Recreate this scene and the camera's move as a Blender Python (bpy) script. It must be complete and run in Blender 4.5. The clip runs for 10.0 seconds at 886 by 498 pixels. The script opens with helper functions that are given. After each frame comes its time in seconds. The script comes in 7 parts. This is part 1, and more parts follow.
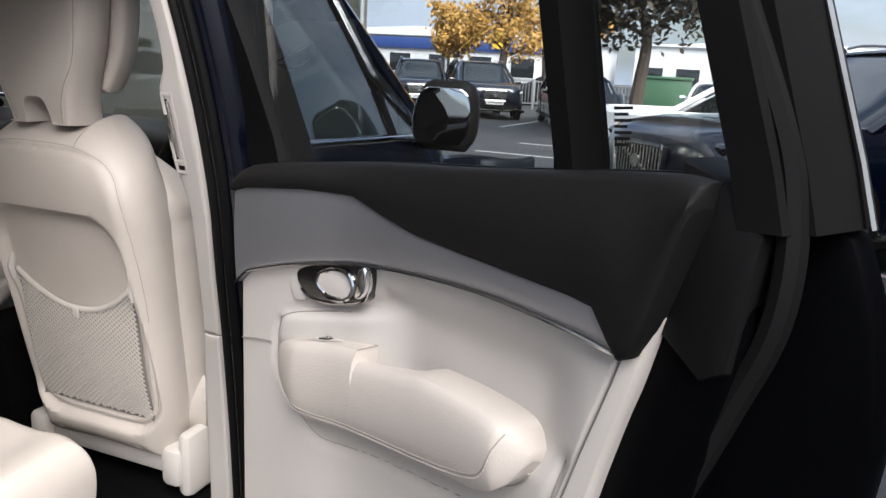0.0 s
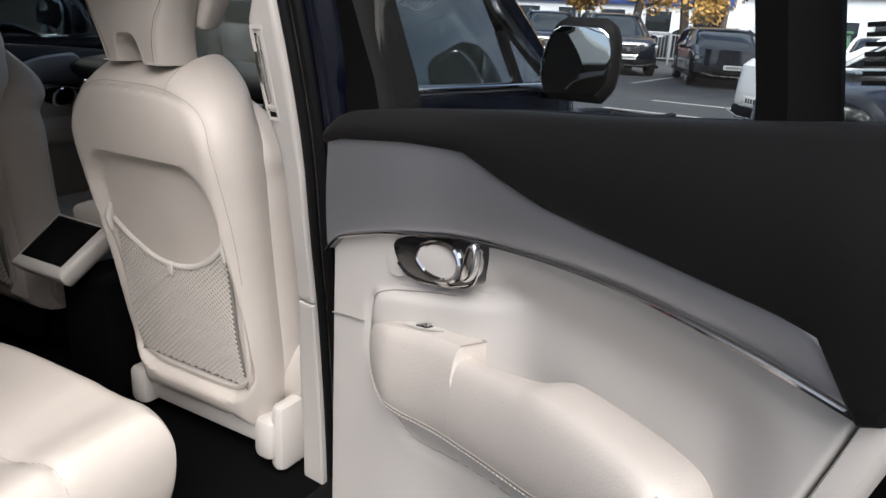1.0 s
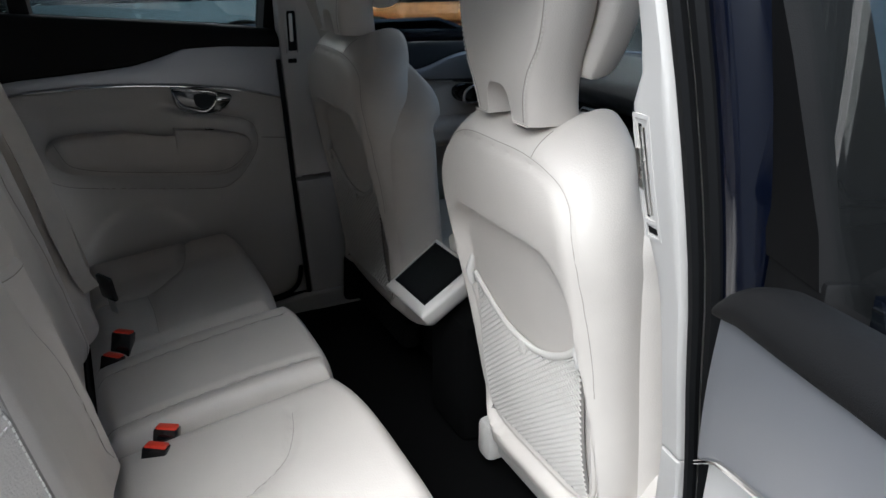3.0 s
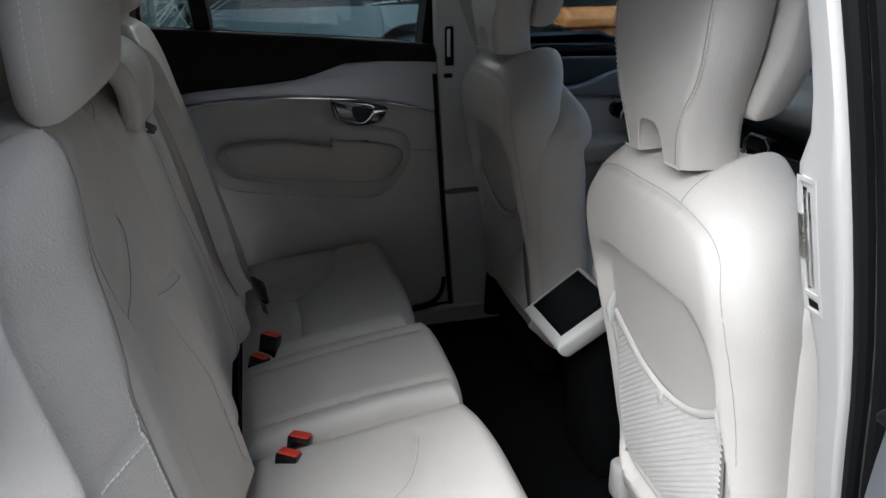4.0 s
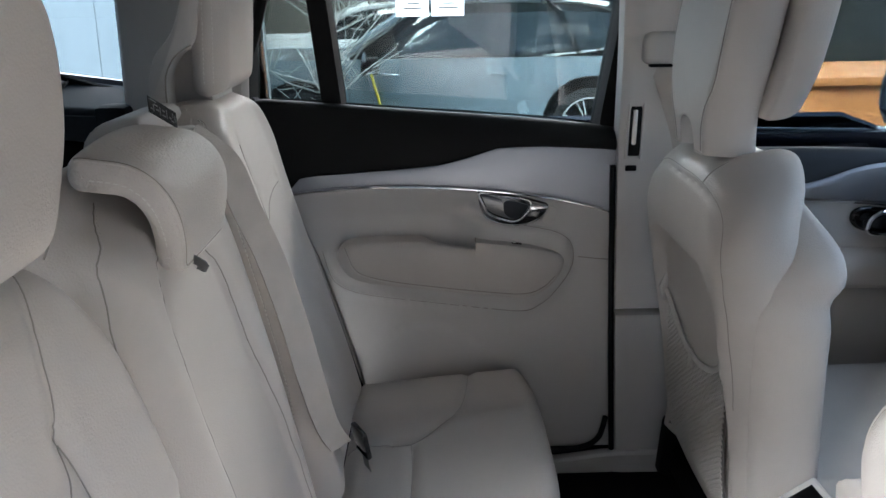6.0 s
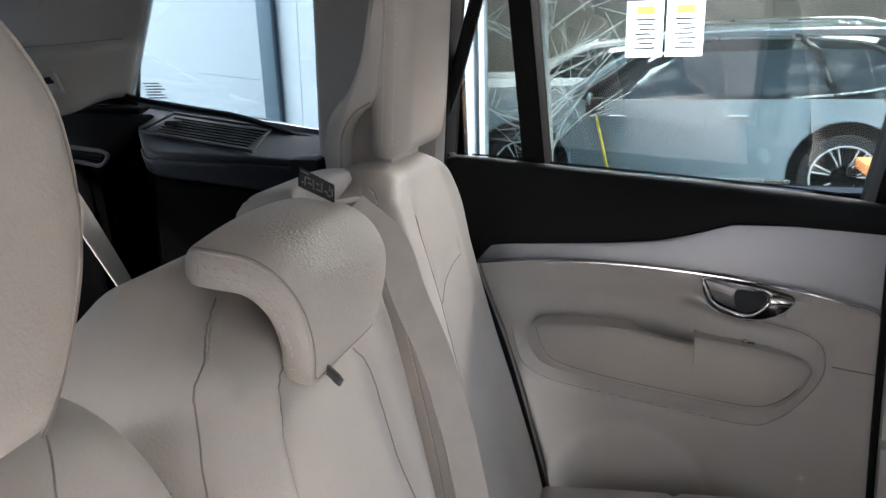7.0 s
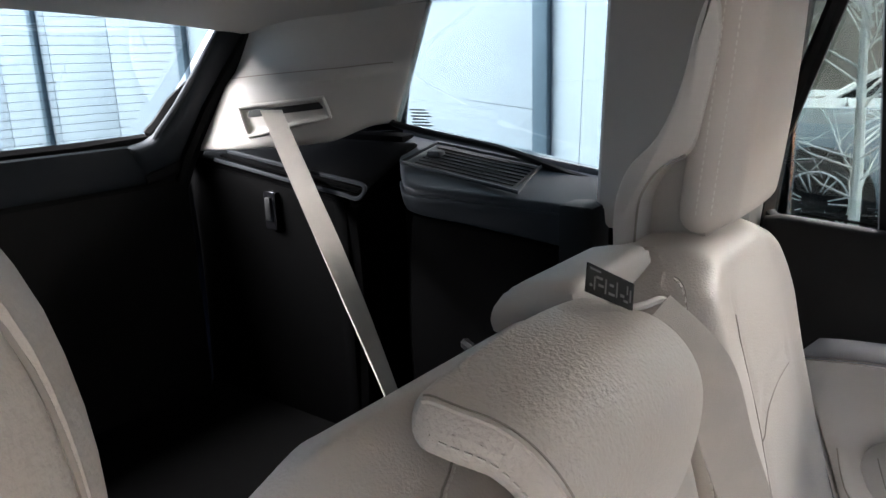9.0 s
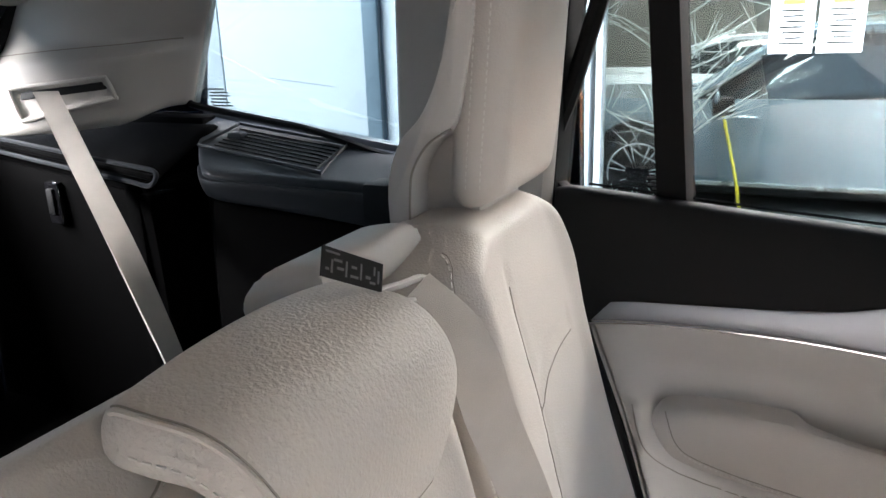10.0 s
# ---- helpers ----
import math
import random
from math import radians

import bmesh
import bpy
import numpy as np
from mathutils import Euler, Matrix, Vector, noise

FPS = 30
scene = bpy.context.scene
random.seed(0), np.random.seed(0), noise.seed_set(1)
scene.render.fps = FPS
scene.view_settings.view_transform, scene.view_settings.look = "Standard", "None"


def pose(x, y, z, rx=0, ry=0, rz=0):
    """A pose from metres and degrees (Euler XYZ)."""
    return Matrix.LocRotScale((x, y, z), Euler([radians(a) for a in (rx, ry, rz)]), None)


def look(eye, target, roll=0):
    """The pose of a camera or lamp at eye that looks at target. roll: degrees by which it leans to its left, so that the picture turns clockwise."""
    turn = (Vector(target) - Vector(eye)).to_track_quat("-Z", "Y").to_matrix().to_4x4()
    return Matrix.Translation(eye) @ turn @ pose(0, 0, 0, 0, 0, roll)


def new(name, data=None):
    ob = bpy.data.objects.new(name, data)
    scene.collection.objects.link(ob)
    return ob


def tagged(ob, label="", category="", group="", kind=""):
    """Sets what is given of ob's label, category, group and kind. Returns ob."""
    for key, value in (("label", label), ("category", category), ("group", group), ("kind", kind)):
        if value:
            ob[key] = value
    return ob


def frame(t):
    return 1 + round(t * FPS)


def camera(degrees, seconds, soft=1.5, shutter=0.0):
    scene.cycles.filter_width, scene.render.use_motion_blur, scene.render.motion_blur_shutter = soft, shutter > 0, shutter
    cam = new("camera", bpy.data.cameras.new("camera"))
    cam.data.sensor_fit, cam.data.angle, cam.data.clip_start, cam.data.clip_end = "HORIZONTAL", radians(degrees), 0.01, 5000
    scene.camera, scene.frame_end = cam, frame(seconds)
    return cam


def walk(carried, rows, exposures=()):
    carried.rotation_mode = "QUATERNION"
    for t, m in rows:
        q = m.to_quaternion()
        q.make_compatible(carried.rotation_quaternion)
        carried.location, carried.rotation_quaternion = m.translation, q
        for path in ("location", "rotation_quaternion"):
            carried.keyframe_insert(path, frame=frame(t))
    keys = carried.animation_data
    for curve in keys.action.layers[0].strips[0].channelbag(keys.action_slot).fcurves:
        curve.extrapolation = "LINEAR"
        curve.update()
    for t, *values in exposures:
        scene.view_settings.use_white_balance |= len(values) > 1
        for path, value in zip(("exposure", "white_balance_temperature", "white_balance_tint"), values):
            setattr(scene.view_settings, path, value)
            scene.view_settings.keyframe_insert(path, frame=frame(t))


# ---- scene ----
cam = camera(62.4, 10.0)
PATH = [
    (0, (1.71, -1.01, 1.304), (1.026, 0.81, 0.835), 3.3),
    (0.5, (1.669, -0.906, 1.276), (0.917, 0.871, 0.75), 3.5),
    (1, (1.62, -0.812, 1.268), (0.665, 0.84, 0.668), 3.3),
    (1.5, (1.562, -0.739, 1.293), (0.354, 0.706, 0.619), 2.8),
    (2, (1.479, -0.659, 1.34), (0.108, 0.6, 0.608), 2.2),
    (2.5, (1.409, -0.565, 1.369), (-0.11, 0.494, 0.612), 1.2),
    (3, (1.366, -0.493, 1.401), (-0.283, 0.338, 0.633), 0.3),
    (3.2, (1.357, -0.478, 1.411), (-0.339, 0.252, 0.643), -0.1),
    (4.3, (1.295, -0.445, 1.445), (-0.51, -0.059, 0.676), -0.5),
    (4.5, (1.255, -0.437, 1.446), (-0.556, -0.079, 0.677), -0.3),
    (5, (1.114, -0.41, 1.459), (-0.714, -0.126, 0.698), -0.5),
    (5.2, (1.055, -0.403, 1.462), (-0.783, -0.16, 0.713), -0.6),
    (6.3, (0.781, -0.327, 1.464), (-1.115, -0.451, 0.838), -1.1),
    (6.5, (0.729, -0.318, 1.468), (-1.161, -0.554, 0.86), -1.3),
    (7, (0.621, -0.338, 1.478), (-1.214, -0.903, 0.92), -1.6),
    (7.5, (0.563, -0.365, 1.497), (-1.138, -1.275, 0.971), -2.2),
    (8, (0.53, -0.404, 1.514), (-1.032, -1.545, 1.007), -2.2),
    (8.5, (0.462, -0.466, 1.51), (-1.064, -1.658, 1.009), -2.0),
    (9, (0.396, -0.483, 1.494), (-1.143, -1.657, 0.992), -1.9),
    (9.5, (0.349, -0.446, 1.501), (-1.281, -1.481, 0.979), -1.8),
    (10, (0.325, -0.427, 1.484), (-1.403, -1.26, 0.919), -1.9),
]
EXPOSURES = [(0, 1.0, 6350, 14), (1.5, 0.92, 6200, 12), (2.5, 1.22, 5800, 8), (3.2, 1.38, 5650, 7), (4.5, 1.45, 5600, 7), (5.2, 1.95, 5550, 7), (6.3, 3.30, 5750, 11), (7.4, 3.40, 6150, 14), (8.0, 3.50, 6450, 16), (8.6, 3.55, 6250, 14), (9.2, 3.6, 6050, 13), (10, 3.8, 6100, 13)]
walk(cam, [(t, look(eye, target, roll)) for t, eye, target, roll in PATH], EXPOSURES)

from mathutils.bvhtree import BVHTree

# ---- daylight: hazy sun from behind and the open side ----
SUN_ELEV, SUN_AZ = 45.0, 134.0
world = bpy.data.worlds.new("sky")
scene.world = world
world.use_nodes = True
wn = world.node_tree.nodes
sky = wn.new("ShaderNodeTexSky")
sky.sky_type, sky.sun_disc = "NISHITA", False
sky.sun_elevation, sky.sun_rotation = radians(SUN_ELEV), radians(SUN_AZ)
sky.air_density, sky.dust_density, sky.ozone_density = 1.0, 2.5, 1.0
# broken grey clouds over the blue
tc = wn.new("ShaderNodeTexCoord")
cm = wn.new("ShaderNodeMapping")
cm.inputs["Scale"].default_value = (1.6, 1.6, 5.0)
cl = wn.new("ShaderNodeTexNoise")
cl.inputs["Scale"].default_value, cl.inputs["Detail"].default_value = 1.6, 7
cr = wn.new("ShaderNodeValToRGB")
cr.color_ramp.elements[0].position, cr.color_ramp.elements[1].position = 0.36, 0.56
cmix = wn.new("ShaderNodeMixRGB")
cmix.inputs[2].default_value = (4.7, 5.35, 6.3, 1)
wl = world.node_tree.links
wl.new(tc.outputs["Generated"], cm.inputs[0])
wl.new(cm.outputs[0], cl.inputs["Vector"])
wl.new(cl.outputs["Fac"], cr.inputs[0])
wl.new(cr.outputs[0], cmix.inputs[0])
wl.new(sky.outputs[0], cmix.inputs[1])
wl.new(cmix.outputs[0], wn["Background"].inputs[0])
wn["Background"].inputs[1].default_value = 0.085
sun = new("sun", bpy.data.lights.new("sun", "SUN"))
sun.data.energy, sun.data.angle, sun.data.color = 4.8, radians(50.0), (1.0, 0.955, 0.895)
az = radians(SUN_AZ)
sun_from = Vector((math.sin(az) * math.cos(radians(SUN_ELEV)), math.cos(az) * math.cos(radians(SUN_ELEV)), math.sin(radians(SUN_ELEV))))
sun.matrix_world = look(sun_from * 50, (0, 0, 0))


# ---- materials ----
def material(name, color, rough=0.5, metal=0.0, var=0.06, vscale=5.0, bump=0.0, bscale=300.0, cell=False, coat=0.0, spec=0.5, random_tint=0.0):
    m = bpy.data.materials.new(name)
    m.use_nodes = True
    n, l = m.node_tree.nodes, m.node_tree.links
    b = n["Principled BSDF"]
    b.inputs["Roughness"].default_value, b.inputs["Metallic"].default_value = rough, metal
    b.inputs["Coat Weight"].default_value, b.inputs["Specular IOR Level"].default_value = coat, spec
    b.inputs["Coat Roughness"].default_value = 0.05
    t = n.new("ShaderNodeTexCoord")
    big = n.new("ShaderNodeTexNoise")
    big.inputs["Scale"].default_value, big.inputs["Detail"].default_value = vscale, 6
    ramp = n.new("ShaderNodeValToRGB")
    lo = [c * (1 - var) for c in color]
    hi = [min(1, c * (1 + var)) for c in color]
    ramp.color_ramp.elements[0].color, ramp.color_ramp.elements[1].color = (*lo, 1), (*hi, 1)
    ramp.color_ramp.elements[0].position, ramp.color_ramp.elements[1].position = 0.3, 0.7
    l.new(t.outputs["Object"], big.inputs["Vector"])
    l.new(big.outputs["Fac"], ramp.inputs[0])
    out = ramp.outputs[0]
    if random_tint:
        info = n.new("ShaderNodeObjectInfo")
        hsv = n.new("ShaderNodeHueSaturation")
        mul = n.new("ShaderNodeMath")
        mul.operation = "MULTIPLY_ADD"
        mul.inputs[1].default_value, mul.inputs[2].default_value = random_tint, 1 - random_tint / 2
        l.new(info.outputs["Random"], mul.inputs[0])
        l.new(mul.outputs[0], hsv.inputs["Value"])
        l.new(out, hsv.inputs["Color"])
        out = hsv.outputs[0]
    l.new(out, b.inputs["Base Color"])
    rr = n.new("ShaderNodeMapRange")
    rr.inputs["To Min"].default_value, rr.inputs["To Max"].default_value = max(0, rough - 0.07), min(1, rough + 0.07)
    l.new(big.outputs["Fac"], rr.inputs["Value"])
    if rough > 0.1:
        l.new(rr.outputs[0], b.inputs["Roughness"])
    if bump:
        if cell:
            f = n.new("ShaderNodeTexVoronoi")
            f.inputs["Scale"].default_value = bscale
            src = f.outputs["Distance"]
        else:
            f = n.new("ShaderNodeTexNoise")
            f.inputs["Scale"].default_value, f.inputs["Detail"].default_value = bscale, 3
            src = f.outputs["Fac"]
        l.new(t.outputs["Object"], f.inputs["Vector"])
        bp = n.new("ShaderNodeBump")
        bp.inputs["Strength"].default_value, bp.inputs["Distance"].default_value = bump, 0.002
        l.new(src, bp.inputs["Height"])
        l.new(bp.outputs[0], b.inputs["Normal"])
    return m


def glass(name, color=(1, 1, 1), gloss=0.12, rough=0.0):
    """A thin pane: clear or tinted, with a mirror part that grows towards grazing."""
    m = bpy.data.materials.new(name)
    m.use_nodes = True
    n, l = m.node_tree.nodes, m.node_tree.links
    n.remove(n["Principled BSDF"])
    tr, gl, mix = n.new("ShaderNodeBsdfTransparent"), n.new("ShaderNodeBsdfGlossy"), n.new("ShaderNodeMixShader")
    tr.inputs[0].default_value = (*color, 1)
    gl.inputs["Roughness"].default_value = rough
    lw = n.new("ShaderNodeLayerWeight")
    pw, ma = n.new("ShaderNodeMath"), n.new("ShaderNodeMath")
    pw.operation, ma.operation = "POWER", "MULTIPLY_ADD"
    pw.inputs[1].default_value = 2.5
    ma.inputs[1].default_value, ma.inputs[2].default_value = 0.75, gloss * 0.35
    l.new(lw.outputs["Facing"], pw.inputs[0])
    l.new(pw.outputs[0], ma.inputs[0])
    l.new(ma.outputs[0], mix.inputs[0])
    l.new(tr.outputs[0], mix.inputs[1])
    l.new(gl.outputs[0], mix.inputs[2])
    l.new(mix.outputs[0], n["Material Output"].inputs[0])
    return m


LEATHER = material("cream_leather", (0.515, 0.472, 0.425), 0.46, var=0.05, vscale=7, bump=0.30, bscale=430, spec=0.4)
LEATHER_C = material("coarse_cream_leather", (0.515, 0.472, 0.425), 0.45, var=0.04, vscale=7, bump=0.7, bscale=320)
VINYL = material("cream_vinyl", (0.52, 0.493, 0.458), 0.5, var=0.03, vscale=5, bump=0.08, bscale=900)
TRIM = material("cream_trim", (0.51, 0.483, 0.448), 0.55, var=0.03, vscale=4, bump=0.12, bscale=900)
STITCH = material("pale_thread", (0.62, 0.59, 0.54), 0.7, bump=0.4, bscale=2500)
# leather tone darkened to stand for shade in seams and creases
SEAMLINE = material("seam_crease_shade", (0.30, 0.272, 0.238), 0.8)
NET = material("cream_net_cord", (0.52, 0.49, 0.445), 0.75, bump=0.3, bscale=2500)
# cream darkened to carry the shade inside the net pocket
NET_SHADE = material("net_shade_fabric", (0.19, 0.175, 0.157), 0.8, bump=0.3, bscale=1500)
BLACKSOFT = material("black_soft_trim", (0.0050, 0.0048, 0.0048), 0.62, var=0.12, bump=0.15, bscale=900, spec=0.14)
BLACKGLOSS = material("black_gloss", (0.006, 0.006, 0.007), 0.12, coat=0.6)
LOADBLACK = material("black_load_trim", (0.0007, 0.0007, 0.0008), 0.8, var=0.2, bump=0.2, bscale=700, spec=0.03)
PANELBLACK = material("black_soft_door_panel", (0.0085, 0.0082, 0.0082), 0.6, var=0.12, bump=0.25, bscale=900, spec=0.16)
RUBBER = material("black_rubber", (0.004, 0.004, 0.0042), 0.62, var=0.15, spec=0.2)
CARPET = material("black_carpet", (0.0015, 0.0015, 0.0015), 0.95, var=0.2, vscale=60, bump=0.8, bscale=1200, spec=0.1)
BLACKPAINT = material("black_jamb_paint", (0.0010, 0.0011, 0.0016), 0.45, var=0.15, spec=0.05)
GREYTRIM = material("brushed_grey_trim", (0.40, 0.41, 0.435), 0.4, metal=0.8, var=0.05, vscale=2, bump=0.04, bscale=1500)
CHROME = material("chrome", (0.80, 0.80, 0.80), 0.08, metal=1.0, var=0.01)
SATIN = material("satin_metal", (0.62, 0.61, 0.58), 0.28, metal=1.0, var=0.03)
NAVY = material("navy_paint", (0.0015, 0.003, 0.010), 0.25, metal=0.2, var=0.1, coat=1.0)
SCREEN = material("dull_black_screen", (0.002, 0.002, 0.0022), 0.35, var=0.02, spec=0.05)
DARKGREY = material("charcoal_plastic", (0.006, 0.0063, 0.007), 0.6, var=0.1, bump=0.2, bscale=800, spec=0.2)
SLATE = material("slate_soft_trim", (0.024, 0.028, 0.033), 0.55, var=0.08, bump=0.15, bscale=900, spec=0.25)
RED = material("red_button", (0.75, 0.05, 0.02), 0.4)
WEBBING = material("beige_belt_webbing", (0.46, 0.42, 0.37), 0.6, var=0.05, vscale=30, bump=0.5, bscale=1600)
WHITEINK = material("white_print", (0.6, 0.6, 0.6), 0.6)
GREYINK = material("grey_print", (0.10, 0.10, 0.10), 0.6)
BLACKINK = material("black_print", (0.01, 0.01, 0.01), 0.6)
PAPER = material("white_paper", (0.82, 0.82, 0.80), 0.7)
YELLOWINK = material("yellow_print", (0.75, 0.52, 0.04), 0.6)
CAR_GLASS = glass("clear_car_glass", (0.92, 0.95, 0.95), 0.1)
TINT_GLASS = glass("tinted_car_glass", (0.45, 0.50, 0.52), 0.12)
REAR_GLASS = glass("lightly_tinted_rear_glass", (0.65, 0.69, 0.70), 0.12)
SHOP_GLASS = glass("shop_glass", (0.86, 0.91, 0.90), 0.14)
DARK_GLASS = material("dark_car_glass", (0.012, 0.016, 0.018), 0.04, coat=0.5)
MIRROR = material("mirror_glass", (0.85, 0.87, 0.88), 0.015, metal=1.0, var=0.0)
ASPHALT = material("asphalt", (0.036, 0.038, 0.041), 0.85, var=0.25, vscale=1.2, bump=0.7, bscale=160)
LINEPAINT = material("white_road_paint", (0.36, 0.36, 0.35), 0.7, var=0.15, vscale=8)
PANELWHITE = material("white_wall_panel", (0.36, 0.39, 0.405), 0.35, var=0.03, vscale=0.7)
MULLION = material("blue_grey_mullion", (0.10, 0.135, 0.16), 0.4, metal=0.3)
TYRE = material("tyre_rubber", (0.014, 0.014, 0.015), 0.8, var=0.2, bump=0.4, bscale=120)
ALLOY = material("silver_alloy", (0.70, 0.71, 0.72), 0.3, metal=0.4, var=0.02)
SKYBLOCK = material("dark_sky_block", (0.10, 0.10, 0.105), 0.9, var=0.2, vscale=0.8, bump=0.4, bscale=60)
LAMP = material("lamp_lens", (0.55, 0.58, 0.60), 0.08, coat=1.0)
REDLAMP = material("red_lamp_lens", (0.35, 0.01, 0.01), 0.1, coat=1.0)


# ---- mesh helpers ----
WORLD_OF = {}


def mesh(verts, faces, sharp=35):
    me = bpy.data.meshes.new("mesh")
    me.from_pydata([tuple(v) for v in verts], [], faces)
    bm = bmesh.new()
    bm.from_mesh(me)
    bmesh.ops.remove_doubles(bm, verts=bm.verts, dist=1e-6)
    bmesh.ops.recalc_face_normals(bm, faces=bm.faces)
    bpy.data.meshes.remove(me)
    return bm


def finish(name, bm, mat, sharp=38):
    me = bpy.data.meshes.new(name)
    for f in bm.faces:
        f.smooth = True
    bm.to_mesh(me)
    bm.free()
    me.set_sharp_from_angle(angle=radians(sharp))
    me.materials.append(mat)
    return new(name, me)


def thing(name, base, label, category, group="", kind=""):
    e = new(name)
    e.empty_display_size = 0.05
    e.matrix_basis = Matrix.Translation(base)
    WORLD_OF[e.name] = Vector(base)
    return tagged(e, label, category, group, kind)


def part(name, bm, mat, parent=None, label="", sharp=38):
    """One mesh in world coordinates, under a thing or under another part."""
    ob = finish(name, bm, mat, sharp)
    if parent is not None:
        ob.parent = parent
        ob.matrix_parent_inverse = Matrix.Translation(-WORLD_OF[parent.name]) if parent.name in WORLD_OF else Matrix()
    if label:
        ob["label"] = label
    return ob


def solid(name, bm, mat, label, category, group="", kind="", sharp=38):
    return tagged(finish(name, bm, mat, sharp), label, category, group, kind)


def join(*bms):
    out = bmesh.new()
    for b in bms:
        me = bpy.data.meshes.new("tmp")
        b.to_mesh(me)
        out.from_mesh(me)
        bpy.data.meshes.remove(me)
        b.free()
    return out


def spline(pts, k=8, closed=False):
    """Catmull-Rom through the points."""
    p = [np.array(a, float) for a in pts]
    n, out = len(p), []
    for i in range(n if closed else n - 1):
        a, b, c, d = (p[(i + j) % n] if closed else p[min(max(i + j, 0), n - 1)] for j in (-1, 0, 1, 2))
        for s in range(k):
            t = s / k
            out.append(0.5 * (2 * b + (c - a) * t + (2 * a - 5 * b + 4 * c - d) * t * t + (3 * b - a - 3 * c + d) * t**3))
    if not closed:
        out.append(p[-1])
    return out


def curve(x, knots):
    """Smooth interpolation through (x, value) knots."""
    xs, ys = [a for a, _ in knots], [b for _, b in knots]
    if x <= xs[0]:
        return ys[0]
    if x >= xs[-1]:
        return ys[-1]
    i = max(j for j in range(len(xs) - 1) if xs[j] <= x)
    t = (x - xs[i]) / (xs[i + 1] - xs[i])
    m = [(ys[min(j + 1, len(ys) - 1)] - ys[max(j - 1, 0)]) / (xs[min(j + 1, len(xs) - 1)] - xs[max(j - 1, 0)]) for j in (i, i + 1)]
    h = xs[i + 1] - xs[i]
    return (2 * t**3 - 3 * t * t + 1) * ys[i] + (t**3 - 2 * t * t + t) * h * m[0] + (3 * t * t - 2 * t**3) * ys[i + 1] + (t**3 - t * t) * h * m[1]


def step(a, b, x):
    t = min(max((x - a) / (b - a), 0), 1)
    return t * t * (3 - 2 * t)


def box(lo, hi, bevel=0.0, m=None, seg=2):
    bm = bmesh.new()
    bmesh.ops.create_cube(bm, size=1)
    lo, hi = Vector(lo), Vector(hi)
    for v in bm.verts:
        v.co = Vector((v.co[i] * (hi[i] - lo[i]) + (hi[i] + lo[i]) / 2 for i in range(3)))
    if bevel:
        bmesh.ops.bevel(bm, geom=bm.edges[:], offset=bevel, segments=seg, affect="EDGES", profile=0.5)
    if m is not None:
        bm.transform(m)
    return bm


def tube(pts, r, n=6, closed=False, flat=1.0, up=None):
    """A round or flattened cord along the points."""
    pts = [Vector(p) for p in pts]
    verts, faces, k = [], [], len(pts)
    side = None
    for i, p in enumerate(pts):
        d = (pts[(i + 1) % k] - pts[i - 1]) if closed else (pts[min(i + 1, k - 1)] - pts[max(i - 1, 0)])
        d = d.normalized() if d.length > 1e-9 else Vector((0, 0, 1))
        ref = Vector(up) if up is not None else (side if side is not None else (Vector((0, 0, 1)) if abs(d.z) < 0.9 else Vector((1, 0, 0))))
        a = d.cross(ref) if side is None or up is not None else side - d * side.dot(d)
        a = a.normalized() if a.length > 1e-9 else d.orthogonal().normalized()
        side = a
        b = d.cross(a).normalized()
        rr = r[i] if isinstance(r, (list, tuple)) else r
        for j in range(n):
            w = 2 * math.pi * (j + 0.5) / n
            verts.append(p + a * math.cos(w) * rr + b * math.sin(w) * rr * flat)
    for i in range(k if closed else k - 1):
        for j in range(n):
            faces.append((i * n + j, i * n + (j + 1) % n, ((i + 1) % k) * n + (j + 1) % n, ((i + 1) % k) * n + j))
    if not closed:
        faces += [tuple(range(n)), tuple(range((k - 1) * n, k * n))]
    return mesh(verts, faces)


def loft(rings, caps=True):
    n = len(rings[0])
    verts = [v for r in rings for v in r]
    faces = [(i * n + j, i * n + (j + 1) % n, (i + 1) * n + (j + 1) % n, (i + 1) * n + j) for i in range(len(rings) - 1) for j in range(n)]
    if caps:
        faces += [tuple(range(n)), tuple(range((len(rings) - 1) * n, len(rings) * n))]
    return mesh(verts, faces)


def prism(outline, place, w0, w1, bevel=0.0, seg=2):
    """A flat outline (u, v), carried by place(u, w, v) from depth w0 to w1."""
    n = len(outline)
    verts = [Vector(place(u, w0, v)) for u, v in outline] + [Vector(place(u, w1, v)) for u, v in outline]
    faces = [tuple(range(n)), tuple(range(n, 2 * n))] + [(j, (j + 1) % n, n + (j + 1) % n, n + j) for j in range(n)]
    bm = mesh(verts, faces)
    if bevel:
        bm.edges.ensure_lookup_table()
        rim = [e for e in bm.edges if len(e.link_faces) == 2 and any(len(f.verts) == n and n > 4 for f in e.link_faces)] if n > 4 else bm.edges[:]
        bmesh.ops.bevel(bm, geom=rim, offset=bevel, segments=seg, affect="EDGES", profile=0.5)
    return bm


def lin(n, dense=True):
    """n+1 values from 0 to 1, closer together at both ends."""
    return [0.5 - 0.5 * math.cos(math.pi * i / n) if dense else i / n for i in range(n + 1)]


